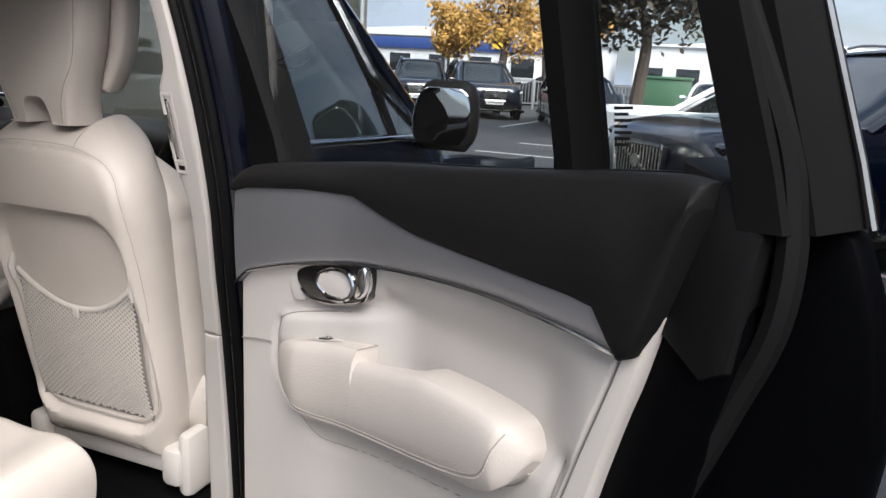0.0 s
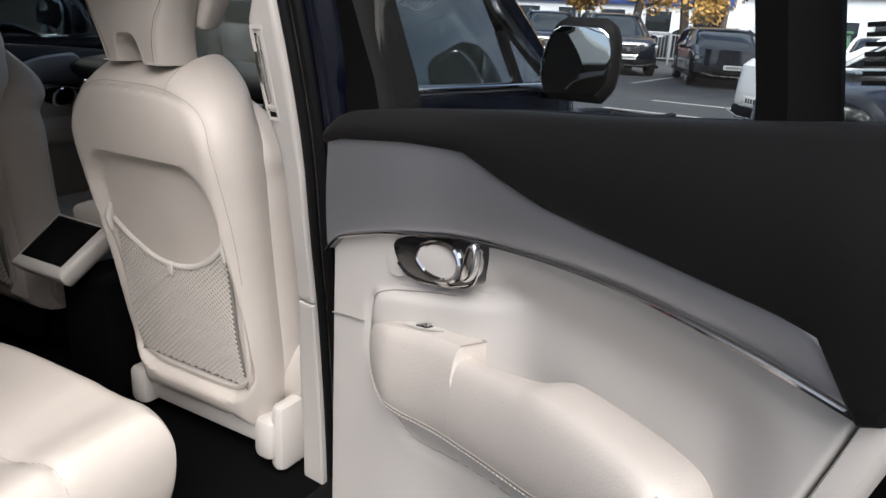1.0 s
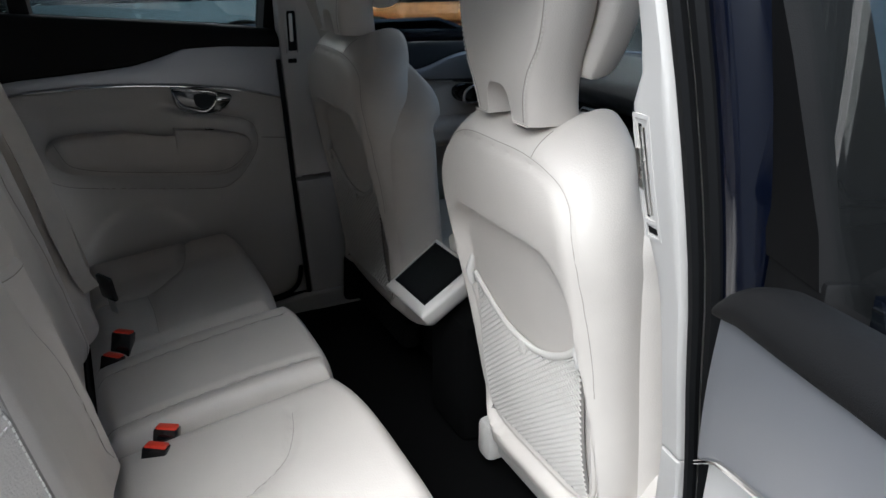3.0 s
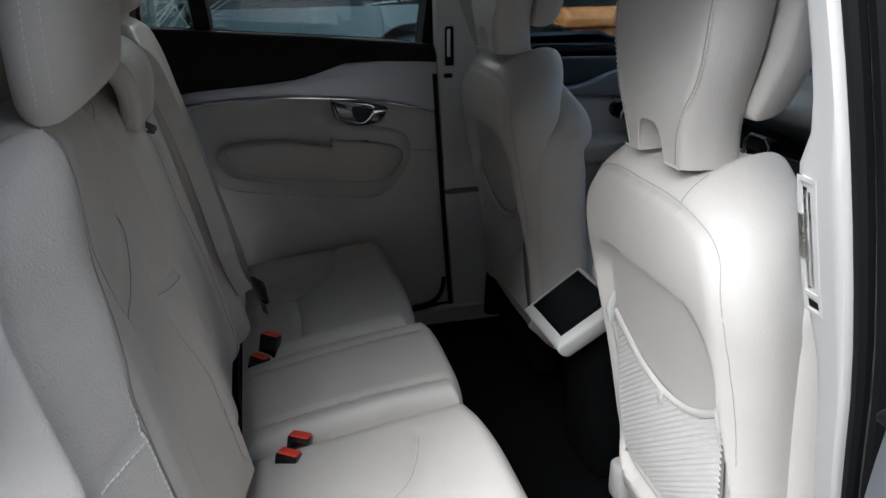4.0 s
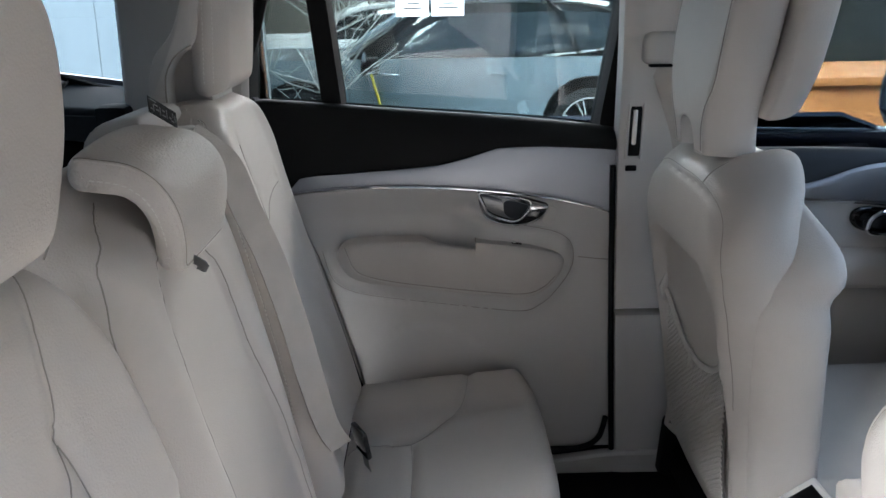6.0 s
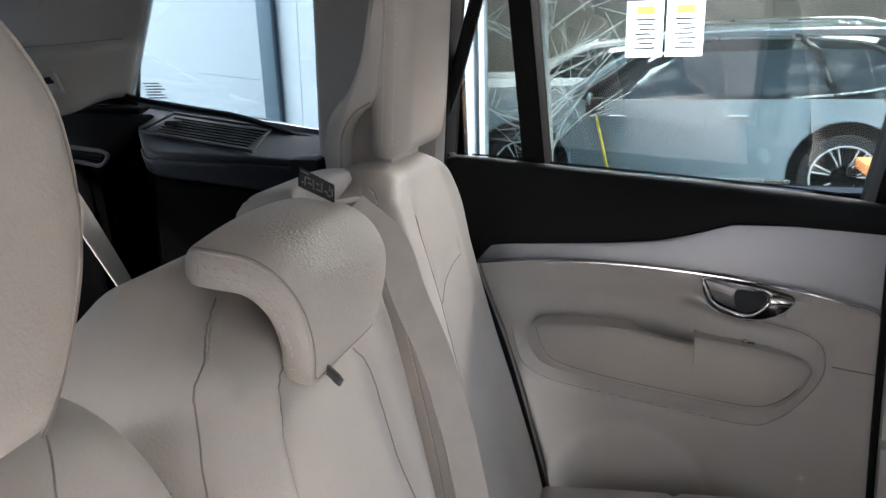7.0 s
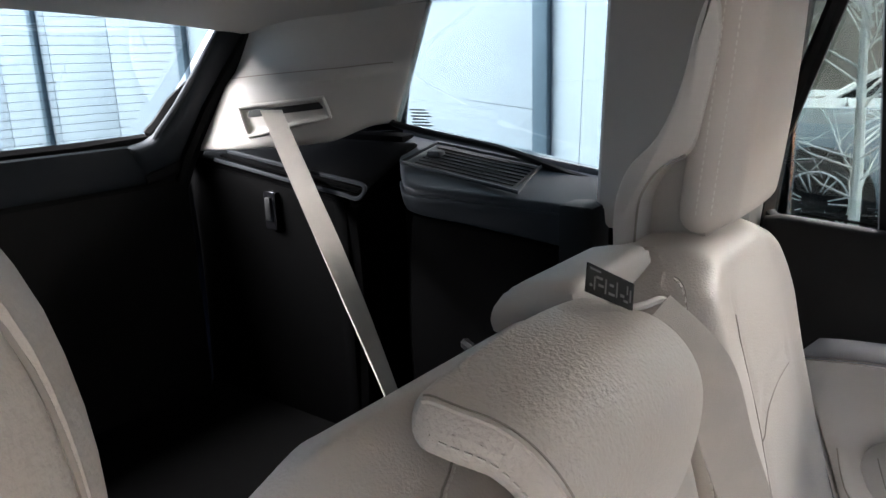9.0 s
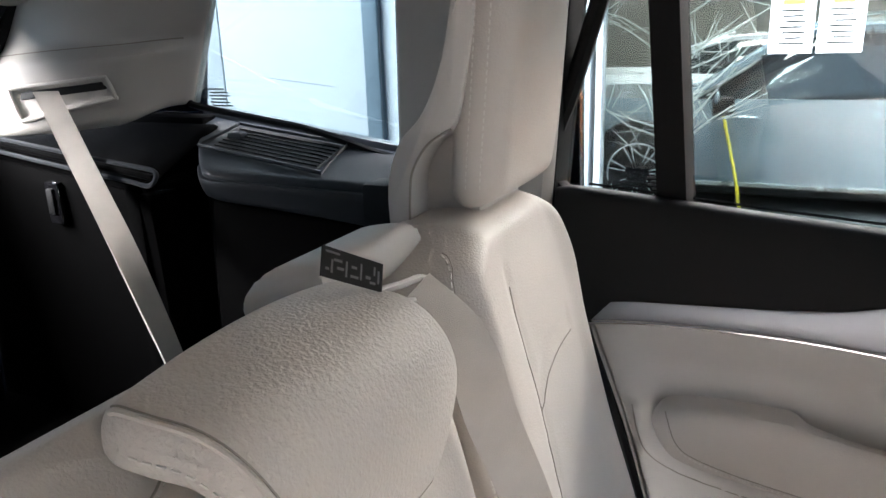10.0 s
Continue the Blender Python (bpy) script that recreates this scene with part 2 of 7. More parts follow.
def pillow(P, ns, nt, normal, front, back, r, smin=-1.0):
    """An upholstered body: P(s, t), s from smin to 1 and t from 0 to 1, is its middle sheet; front and back (numbers or
    functions of s, t) are its thickness each way along normal; r is the radius of its rounded rim."""
    S = [smin + (1 - smin) * a for a in lin(ns)]
    T = lin(nt)
    g = np.array([[P(s, t) for t in T] for s in S], float)
    edge = np.concatenate([g[0], g[-1], g[:, 0], g[:, -1]])
    flat = g.reshape(-1, 3)
    d = np.sqrt(((flat[:, None] - edge[None]) ** 2).sum(-1)).min(1).reshape(g.shape[:2])
    f = np.sqrt(np.clip(1 - (1 - np.clip(d / r, 0, 1)) ** 2, 0, 1))
    F = np.array([[front(s, t) if callable(front) else front for t in T] for s in S]) * f
    B = np.array([[back(s, t) if callable(back) else back for t in T] for s in S]) * f
    nv = np.array([[normal(s, t) if callable(normal) else normal for t in T] for s in S], float)
    nv /= np.linalg.norm(nv, axis=-1, keepdims=True)
    a, b = g + nv * F[..., None], g - nv * B[..., None]
    w, h = len(S), len(T)
    verts = np.concatenate([a.reshape(-1, 3), b.reshape(-1, 3)])
    faces = []
    for i in range(w - 1):
        for j in range(h - 1):
            q = (i * h + j, (i + 1) * h + j, (i + 1) * h + j + 1, i * h + j + 1)
            faces += [q, tuple(w * h + k for k in reversed(q))]
    return mesh(verts, faces)


def shell_of(bm):
    return BVHTree.FromBMesh(bm)


def drape(tree, pts, way, lift=0.0, back=0.3):
    """The points dropped along way on to a surface."""
    way, out = Vector(way).normalized(), []
    for p in pts:
        hit = tree.ray_cast(Vector(p) - way * back, way)
        if hit[0] is not None:
            out.append(hit[0] - way * lift)
    return out


def stitches(pts, length=0.004, gap=0.003, r=0.0007):
    """A row of short raised stitches along a line."""
    pts, out, acc = [Vector(p) for p in pts], bmesh.new(), 0.0
    verts, faces = [], []
    for a, b in zip(pts, pts[1:]):
        d = b - a
        L = d.length
        if L < 1e-6:
            continue
        d /= L
        o = d.orthogonal().normalized()
        q = d.cross(o)
        while acc < L:
            p0, p1 = a + d * acc, a + d * (acc + length)
            k = len(verts)
            for p in (p0, p1):
                verts += [p + o * r, p + q * r, p - o * r, p - q * r]
            faces += [(k, k + 1, k + 5, k + 4), (k + 1, k + 2, k + 6, k + 5), (k + 2, k + 3, k + 7, k + 6), (k + 3, k, k + 4, k + 7), (k, k + 1, k + 2, k + 3), (k + 4, k + 5, k + 6, k + 7)]
            acc += length + gap
        acc -= L
    me = bpy.data.meshes.new("s")
    me.from_pydata(verts, [], faces)
    out.from_mesh(me)
    bpy.data.meshes.remove(me)
    return out

# ---- the parked car that the camera enters: shell ----
def slab(name, lo, hi, mat, label, category, bevel=0.01, kind="structure"):
    return solid(name, box(lo, hi, bevel), mat, label, category, kind=kind)


slab("floor", (-0.80, -0.95, 0.22), (0.80, 1.25, 0.30), CARPET, "black carpeted car floor", "floor")
slab("floor_trunk", (-0.72, -1.98, 0.70), (0.72, -0.86, 0.74), CARPET, "black carpeted load floor behind the seats", "floor")
slab("sill_left", (-0.90, -0.95, 0.22), (-0.78, 1.25, 0.36), BLACKSOFT, "black left door sill", "sill")
slab("sill_right", (0.78, -0.95, 0.22), (0.93, 1.25, 0.34), BLACKSOFT, "black right door sill", "sill")


def arch_sheet(z0, crown, half, y0, y1, thick, drop=0.05):
    def P(s, t):
        y = y0 + (y1 - y0) * t
        e = abs(2 * t - 1) ** 3
        return (s * half, y, z0 + crown * (1 - s * s) - drop * e)
    return pillow(P, 24, 30, (0, 0, 1), thick / 2, thick / 2, 0.02)


solid("ceiling", arch_sheet(1.615, 0.045, 0.70, -1.85, 0.75, 0.02), TRIM, "cream fabric headliner of the car", "ceiling", kind="structure")
solid("roof", arch_sheet(1.665, 0.06, 0.76, -2.05, 0.85, 0.02), NAVY, "navy painted car roof", "car roof", kind="structure")


def body_side(sign, y0, y1, name, label):
    """An outer body panel with a waist crease."""
    def P(s, t):
        y = y0 + (y1 - y0) * (s + 1) / 2
        z = 0.28 + (0.90 - 0.12 * step(0.88, 0.96, y) - 0.09 * step(1.0, 2.1, y)) * t
        x = 0.93 + 0.045 * math.sin(math.pi * min(1, t * 1.1)) - 0.06 * max(0, t - 0.8)
        return (sign * x, y, z)
    return solid(name, pillow(P, 20, 16, (sign, 0, 0), 0.012, 0.012, 0.012), NAVY, label, "car body", kind="structure")


body_side(-1, -2.25, 2.15, "body_left", "navy painted left flank of the car")
body_side(1, -2.25, -0.98, "body_right_rear", "navy painted right rear quarter panel")
body_side(1, 1.02, 2.15, "body_right_front", "navy painted right front wing")

# bonnet, nose and tail
def hood(s, t):
    y = 1.05 + 1.25 * t
    return (s * (0.86 - 0.10 * t * t), y, 1.06 - 0.10 * t - 0.18 * t**6 - 0.05 * s * s)


solid("bonnet", pillow(hood, 24, 24, (0, 0, 1), 0.012, 0.012, 0.02), NAVY, "glossy navy bonnet of the car", "bonnet", kind="structure")
slab("nose", (-0.85, 2.10, 0.28), (0.85, 2.30, 0.86), NAVY, "navy front bumper of the car", "bumper", 0.06)
slab("tail", (-0.85, -2.30, 0.30), (0.85, -2.08, 0.80), NAVY, "navy rear bumper of the car", "bumper", 0.06)
slab("wall_front", (-0.80, 1.06, 0.25), (0.80, 1.12, 0.98), DARKGREY, "dark firewall behind the dashboard", "bulkhead")


def grooves(lines, width=0.004, depth=0.003):
    """Depth of soft sewn-in grooves along lines given in two coordinates."""
    pts = [np.array(spline([(a, b, 0) for a, b in ln], 14))[:, :2] for ln in lines]
    pts = np.concatenate(pts)
    def f(a, b):
        d2 = ((pts - (a, b)) ** 2).sum(1).min()
        return depth * math.exp(-d2 / (width * width))
    return f


# ---- B pillars ----
def b_pillar(sign, y_at, name):
    root = thing(name, (sign * 0.76, y_at(0.3), 0.30), "cream plastic clad B pillar with black door seal", "pillar", kind="structure")
    def slant(z):
        return y_at(z)
    def piece(z0, z1, wide, deep, nm, tilt=0.0):
        def P(s, t):
            z = z0 + (z1 - z0) * t
            lean = 0.16 * max(0, z - 1.12)
            return (sign * (0.755 - lean), slant(z) + (s + 1) / 2 * wide(z), z)
        return part(nm, pillow(P, 10, 14, (-sign, 0, 0), deep, 0.02, 0.007), TRIM, root)
    piece(0.28, 0.7445, lambda z: 0.17 + 0.10 * max(0, 0.5 - z), 0.035, "lower_cover")
    up = piece(0.7465, 1.60, lambda z: 0.168 - 0.028 * step(0.9, 1.3, z), 0.035, "upper_cover")
    part("shut_line", tube([(sign * 0.728, slant(z) - 0.006, z) for z in np.linspace(0.30, 1.10, 16)], 0.007, 6), RUBBER, root, "black gap beside the door")
    # belt height adjuster: dark slot with a pale slider
    yc = slant(1.2) + 0.035
    part("adjuster_slot", box((sign * 0.706 - 0.004, yc - 0.012, 1.125), (sign * 0.706 + 0.004, yc + 0.014, 1.235), 0.003), BLACKSOFT, up)
    part("adjuster_slider", box((sign * 0.704 - 0.005, yc - 0.006, 1.150), (sign * 0.704 + 0.005, yc + 0.004, 1.225), 0.003), SATIN, up)
    part("adjuster_frame", join(*[box((sign * 0.706 - 0.006, yc + a, 1.118), (sign * 0.706 + 0.006, yc + a + 0.005, 1.24), 0.002) for a in (-0.017, 0.014)]), TRIM, up)
    part("tether_slot", box((sign * 0.714 - 0.004, yc - 0.012, 1.090), (sign * 0.714 + 0.004, yc + 0.012, 1.102), 0.002), BLACKSOFT, up)
    # seals and the navy flange outside them
    zs = [0.30 + 0.09 * i for i in range(15)]
    lean = lambda z: 0.16 * max(0, z - 1.12)
    part("door_seal", tube([(sign * (0.80 - lean(z)), slant(z) + 0.052, z) for z in zs], 0.017, 8), RUBBER, root)
    part("door_seal", tube([(sign * (0.822 - lean(z)), slant(z) + 0.088, z) for z in zs], 0.017, 8), RUBBER, root)
    def F(s, t):
        z = 0.28 + 1.34 * t
        return (sign * (0.815 + 0.045 * (s + 1) - lean(z)), slant(z) + 0.085 + 0.11 * (s + 1) / 2, z)
    part("flange", pillow(F, 6, 16, (sign * 0.3, -1, 0), 0.006, 0.03, 0.008), NAVY, root)
    return root


def slim_pillar():
    """The pillar between the open door and the front seat: a slim cream cover with its rear face to the door gap."""
    root = thing("pillar_right", (0.76, 0.2, 0.30), "slim cream plastic B pillar cover with black door seals", "pillar", kind="structure")
    Y = lambda z: curve(z, [(0.28, 0.245), (0.45, 0.228), (0.6, 0.205), (0.75, 0.17), (0.9, 0.125), (1.05, 0.078), (1.2, 0.035), (1.35, 0.0), (1.62, -0.055)])
    Lx = lambda z: curve(z, [(0.28, 0.69), (0.45, 0.70), (0.6, 0.713), (0.75, 0.742), (0.9, 0.767), (1.02, 0.785), (1.07, 0.784), (1.10, 0.776), (1.2, 0.776), (1.25, 0.778), (1.28, 0.794), (1.35, 0.797), (1.62, 0.755)])
    Rx = lambda z: curve(z, [(0.28, 0.752), (0.45, 0.758), (0.6, 0.767), (0.75, 0.784), (0.9, 0.806), (1.05, 0.832), (1.2, 0.841), (1.35, 0.832), (1.62, 0.79)])
    def cover(nm, z0, z1):
        def P(a, t):
            z = z0 + (z1 - z0) * t
            x0, x1 = Lx(z), Rx(z)
            return (x0 + (x1 - x0) * (a + 1) / 2, Y(z) + 0.006 * (1 - a) / 2, z)
        return part(nm, pillow(P, 10, 40, (0, -1, 0), 0.008, 0.10, 0.005), TRIM, root)
    cover("lower_cover", 0.28, 0.7445)
    up = cover("upper_cover", 0.7465, 1.62)
    # belt height adjuster let into the inner edge
    def at(z, dx, dy):
        return (Lx(z) + dx, Y(z) + dy, z)
    def bar(nm, z0, z1, dx0, dx1, dy0, dy1, mat, parent=up, label=""):
        rings = [[at(z, dx0, dy0), at(z, dx1, dy0), at(z, dx1, dy1), at(z, dx0, dy1)] for z in np.linspace(z0, z1, 8)]
        return part(nm, loft(rings), mat, parent, label)
    bar("adjuster_slot", 1.125, 1.232, 0.012, 0.024, -0.0035, 0.01, BLACKSOFT, label="dark belt adjuster slot")
    bar("adjuster_slider", 1.128, 1.229, 0.0135, 0.0165, -0.0045, 0.004, SATIN)
    bar("adjuster_slider", 1.128, 1.229, 0.0195, 0.0225, -0.0045, 0.004, SATIN)
    bar("adjuster_grip", 1.160, 1.205, 0.008, 0.0145, -0.0075, 0.004, SATIN)
    bar("adjuster_frame", 1.100, 1.243, 0.006, 0.010, -0.0055, 0.004, TRIM)
    bar("adjuster_frame", 1.100, 1.243, 0.027, 0.031, -0.0055, 0.004, TRIM)
    bar("adjuster_frame", 1.238, 1.243, 0.006, 0.031, -0.0055, 0.004, TRIM)
    bar("adjuster_frame", 1.117, 1.122, 0.006, 0.031, -0.0055, 0.004, TRIM)
    bar("adjuster_frame", 1.098, 1.102, 0.006, 0.031, -0.0055, 0.004, TRIM)
    bar("tether_slot", 1.105, 1.113, 0.012, 0.026, -0.0045, 0.004, BLACKSOFT)
    # seals, navy flange and black hinge face
    zs = [0.28 + 0.067 * k for k in range(21)]
    part("door_seal", tube([(Rx(z) + 0.006, Y(z) + 0.010, z) for z in zs], 0.009, 8), RUBBER, root)
    part("door_seal", tube([(Rx(z) + 0.023, Y(z) + 0.022, z) for z in zs], 0.011, 8), RUBBER, root)
    def F(a, t):
        z = 0.28 + 1.34 * t
        return (Rx(z) + 0.030 + 0.030 * (a + 1), Y(z) + 0.024 + 0.02 * (a + 1), z)
    part("flange", pillow(F, 8, 24, (0.35, -1, 0), lambda a, t: 0.004 + 0.010 * (1 - a * a), 0.03, 0.008), NAVY, root, "navy painted pillar flange")
    def G(a, t):
        z = 0.28 + 1.34 * t
        return (Rx(z) + 0.078 + 0.014 * (a + 1), Y(z) + 0.064 + 0.022 * (a + 1), z)
    jam = part("hinge_face", pillow(G, 6, 16, (0.2, -1, 0), 0.004, 0.03, 0.006), BLACKPAINT, root, "black hinge face of the pillar")
    def on(z, dx):
        return Vector((Rx(z) + 0.085 + dx, Y(z) + 0.060 + dx * 0.9, z))
    part("hinge_bolt", join(tube([on(0.765, 0.012), on(0.765, 0.012) + Vector((0.004, -0.012, 0))], 0.012, 12), tube([on(0.765, 0.012), on(0.765, 0.012) + Vector((0.005, -0.018, 0))], 0.006, 6)), DARKGREY, jam, "steel hinge bolt")
    bits = []
    for k in range(5):
        for q in range(9):
            h = (0.011, 0.006, 0.009, 0.007)[(k * 3 + q) % 4]
            p = on(0.700 - 0.0115 * q, 0.004 + 0.0055 * k) + Vector((0.0, -0.005, 0))
            bits.append(box((p.x - 0.001, p.y - 0.001, p.z - h * 0.5), (p.x + 0.0012, p.y, p.z + h * 0.4)))
    part("type_label", join(*bits), WHITEINK, jam, "black type label with small white print")
    return root


slim_pillar()
left_pillar = b_pillar(-1, lambda z: curve(z, [(0.3, 0.09), (0.75, 0.062), (1.1, 0.045), (1.4, 0.03), (1.6, 0.01)]), "pillar_left")
part("sill_cover", pillow(lambda s, t: (-0.752 + 0.03 * t, 0.06 + 0.185 * s, 0.262 + (0.105 - 0.02 * step(0.2, -0.8, s)) * t), 14, 10, (1, 0, 0.2), 0.02, 0.03, 0.015), TRIM, left_pillar, "cream sill cover below the door")
part("shut_line", tube(spline([(-0.728, 0.06, 0.46), (-0.728, 0.045, 0.40), (-0.728, 0.0, 0.372), (-0.728, -0.10, 0.364), (-0.728, -0.25, 0.362)], 6), 0.007, 6), RUBBER, left_pillar, "black gap below the door")


# ---- rear doors: u runs back along the door, w into the car, v up ----
TRIM_LO = [(-0.01, 0.970), (0.047, 0.994), (0.12, 1.014), (0.187, 1.028), (0.307, 1.044), (0.446, 1.055), (0.55, 1.057), (0.623, 1.055), (0.70, 1.050), (0.785, 1.040)]
TRIM_HI = [(-0.01, 1.132), (0.059, 1.139), (0.194, 1.147), (0.294, 1.145), (0.361, 1.124), (0.42, 1.109), (0.51, 1.100), (0.622, 1.093), (0.70, 1.088), (0.735, 1.083), (0.765, 1.066), (0.785, 1.044)]
REAR = [(0.40, 0.575), (0.559, 0.619), (0.841, 0.696), (1.034, 0.765), (1.23, 0.83)]


def rear_door(place, out, name, label, base):
    """A car door: place(u, w, v) sets its points, out is the direction into the cabin."""
    root = thing(name, base, label, "car door")
    n = Vector(place(0.3, 1, 1.0)) - Vector(place(0.3, 0, 1.0))
    def strip(nm, u0, u1, lo, hi, w, thick, mat, r=0.012, ns=40, nt=12, parent=None, lab="", bulge=0.0, back=0.02):
        def P(s, t):
            u = u0(t) + (u1(t) - u0(t)) * (s + 1) / 2 if callable(u0) else u0 + (u1 - u0) * (s + 1) / 2
            v = lo(u) + (hi(u) - lo(u)) * t
            return place(u, w, v)
        f = (lambda s, t: thick + bulge * math.sin(math.pi * t)) if bulge else thick
        return part(nm, pillow(P, ns, nt, n, f, back, r), mat, parent or root, lab)
    lo = lambda u: curve(u, TRIM_LO)
    hi = lambda u: curve(u, TRIM_HI)
    rear = lambda v: curve(v, REAR)
    # upper black panel: its rear edge slopes to a sharp lower point
    low_line = [(u, v) for u, v in TRIM_HI if u < 0.75] + [(0.772, 1.040), (0.785, 1.046), (0.797, 1.080), (0.810, 1.124), (0.821, 1.160), (0.832, 1.194)]
    lift = 0.0 if out > 0 else 1.0
    belt_line = [(u, v + lift * (0.008 + 0.045 * u)) for u, v in ((-0.02, 1.142), (0.0, 1.158), (0.03, 1.168), (0.12, 1.178), (0.30, 1.188), (0.51, 1.196), (0.80, 1.208), (0.83, 1.203))]
    def U(s, t):
        u = -0.02 + (s + 1) / 2 * 0.85
        a = np.interp(u, [p[0] for p in low_line], [p[1] for p in low_line]) - 0.006
        v = a + (curve(u, belt_line) - a) * t
        return place(u, 0.002 - 0.014 * t * t, v)
    part("upper_panel", pillow(U, 60, 22, n, lambda s, t: 0.012 + 0.007 * math.sin(math.pi * t), 0.030, 0.007), PANELBLACK, root, "black soft upper door panel")
    strip("trim_strip", -0.012, 0.778, lo, hi, 0.0, 0.010, GREYTRIM, r=0.005, lab="brushed grey metallic trim", bulge=0.003, ns=70, nt=20)
    edge = [place(u, 0.011, lo(u) - 0.001) for u in np.linspace(-0.010, 0.776, 50)]
    part("trim_edge", tube(edge, 0.0022, 6), CHROME, root, "thin bright metal edge")
    # cream panel below: soft ledge under the handle, sunk bowl behind it, raised field round the armrest
    field = np.array(spline([(a, b, 0) for a, b in ((0.354, 1.005), (0.335, 0.985), (0.305, 0.971), (0.22, 0.955), (0.148, 0.937), (0.118, 0.905), (0.118, 0.85), (0.156, 0.788), (0.19, 0.757), (0.225, 0.742), (0.30, 0.748), (0.445, 0.768), (0.58, 0.787), (0.64, 0.802), (0.675, 0.825), (0.69, 0.86), (0.70, 0.90))], 6))[:, :2]
    def sheet(u, v):
        dd = ((field - (u, v)) ** 2).sum(1).min()
        groove = 0.006 * math.exp(-dd / 0.009**2)
        bowl = 0.018 * step(0.30, 0.40, u) * step(0.735, 0.64, u) * step(0.86, 0.91, v) * step(1.045, 0.975, v)
        ledge_v = 0.938 + 0.19 * (u - 0.15)
        ledge = 0.010 * step(ledge_v + 0.010, ledge_v - 0.006, v) * step(0.855, 0.90, v) * step(0.116, 0.14, u) * step(0.40, 0.33, u)
        cove = 0.006 * math.exp(-((v - ledge_v - 0.016) / 0.012) ** 2) * step(0.15, 0.19, u) * step(0.42, 0.34, u)
        swell = 0.030 * max(0, 1 - ((u - 0.46) / 0.17) ** 2 - (max(0, v - 0.52) / 0.195) ** 2) ** 0.5
        return -0.002 - bowl + ledge - cove - groove + 0.6 * swell * step(0.42, 0.46, v)
    def L(s, t):
        v0 = 0.36
        um = (s + 1) / 2
        v_top = lo(min(max(0.785 * um, 0), 0.785)) - 0.003
        v = v0 + (v_top - v0) * t
        u = -0.012 + (rear(v) + 0.012) * um
        return place(u, sheet(u, v) - 0.008, v)
    bml = pillow(L, 110, 110, n, 0.008, 0.03, 0.005)
    treel = shell_of(bml)
    lower = part("lower_panel", bml, VINYL, root, "cream soft lower door panel")
    def J(s, t):
        v = 0.40 + 0.66 * t
        wide = 0.020 - 0.009 * step(0.5, 1, t)
        return place(rear(v) + 0.0015 + wide * (s + 1), -0.012 - 0.004 * (s + 1), v + 0.018 * (s + 1) / 2 * step(0.9, 1, t))
    part("end_cover", pillow(J, 8, 30, n, 0.011, 0.03, 0.005), TRIM, root, "cream end cover of the door")
    # armrest: a loft of sections along the door; the grip pocket is cut in between rail and panel
    top = [(0.138, 0.874), (0.150, 0.890), (0.19, 0.906), (0.25, 0.918), (0.343, 0.929), (0.47, 0.934), (0.58, 0.934), (0.63, 0.929), (0.652, 0.918), (0.664, 0.900)]
    bot = [(0.138, 0.862), (0.150, 0.838), (0.18, 0.808), (0.229, 0.790), (0.30, 0.795), (0.444, 0.813), (0.56, 0.829), (0.613, 0.840), (0.648, 0.862), (0.664, 0.888)]
    us = sorted(set([0.138 + 0.526 * a for a in lin(70)] + [0.3445, 0.3455, 0.347, 0.350]))
    rings = []
    for u in us:
        vb, vt = curve(u, bot), curve(u, top)
        deep = 0.046 * min(1, max(0.02, (u - 0.136) / 0.08)) ** 0.5 * min(1, max(0.02, (0.6665 - u) / 0.035)) ** 0.5
        cut = 0.0 if u <= 0.345 else (1 - step(0.44, 0.472, u))
        vt -= 0.016 * cut * (1 - 0.5 * step(0.36, 0.44, u))
        win = -0.016 + 0.032 * cut * (1 - 0.4 * step(0.40, 0.46, u))
        dep = 0.050 * cut
        h = vt - vb
        sec = [(-0.012, vb - 0.004), (deep * 0.35, vb + 0.002)]
        for a in range(7):
            g = math.radians(-75 + 150 * a / 6)
            sec.append((deep * (0.74 + 0.26 * math.cos(g)), vb + h * (0.5 + 0.49 * math.sin(g) * 0.98)))
        sec += [(deep * 0.70, vt), (max(win + 0.004, deep * 0.45), vt + 0.001), (win + 0.002, vt + 0.0005), (win, vt - 0.0015), (win - 0.001, vt - dep - 0.0025), (-0.028, vt - dep - 0.003), (-0.032, vt - dep - 0.004)]
        base = 0.0
        rings.append([place(u, w + base, v) for w, v in sec])
    bm = loft(rings)
    tree = shell_of(bm)
    arm = part("armrest", bm, LEATHER, root, "padded cream leather armrest with grip pocket", 34)
    ring = spline([(a, b, 0) for a, b in ((0.16, 0.842), (0.19, 0.818), (0.235, 0.806), (0.30, 0.810), (0.444, 0.828), (0.54, 0.843), (0.60, 0.860), (0.622, 0.878), (0.634, 0.905), (0.642, 0.922))], 8)
    line = drape(tree, [place(p[0], 0.10, p[1]) for p in ring], -n, 0.0004, 0.1)
    if len(line) > 2:
        part("seam", tube(line, 0.0009, 5), SEAMLINE, arm)
        part("stitching", stitches([p + Vector((0, 0, -0.0045)) for p in line], 0.0045, 0.0035, 0.0007), STITCH, arm)
    ridge = [place(0.3447, a, curve(0.3447, top) + 0.0008) for a in np.linspace(-0.010, 0.033, 10)]
    part("block_edge", tube(ridge, 0.0011, 5), SEAMLINE, arm)
    back_line = [place(u, 0.0005, curve(u, top) + 0.0012) for u in np.linspace(0.15, 0.344, 30)]
    part("block_edge", tube(back_line, 0.0011, 5), SEAMLINE, arm)
    under = [place(u, 0.001, curve(u, bot) - 0.001) for u in np.linspace(0.15, 0.655, 60)]
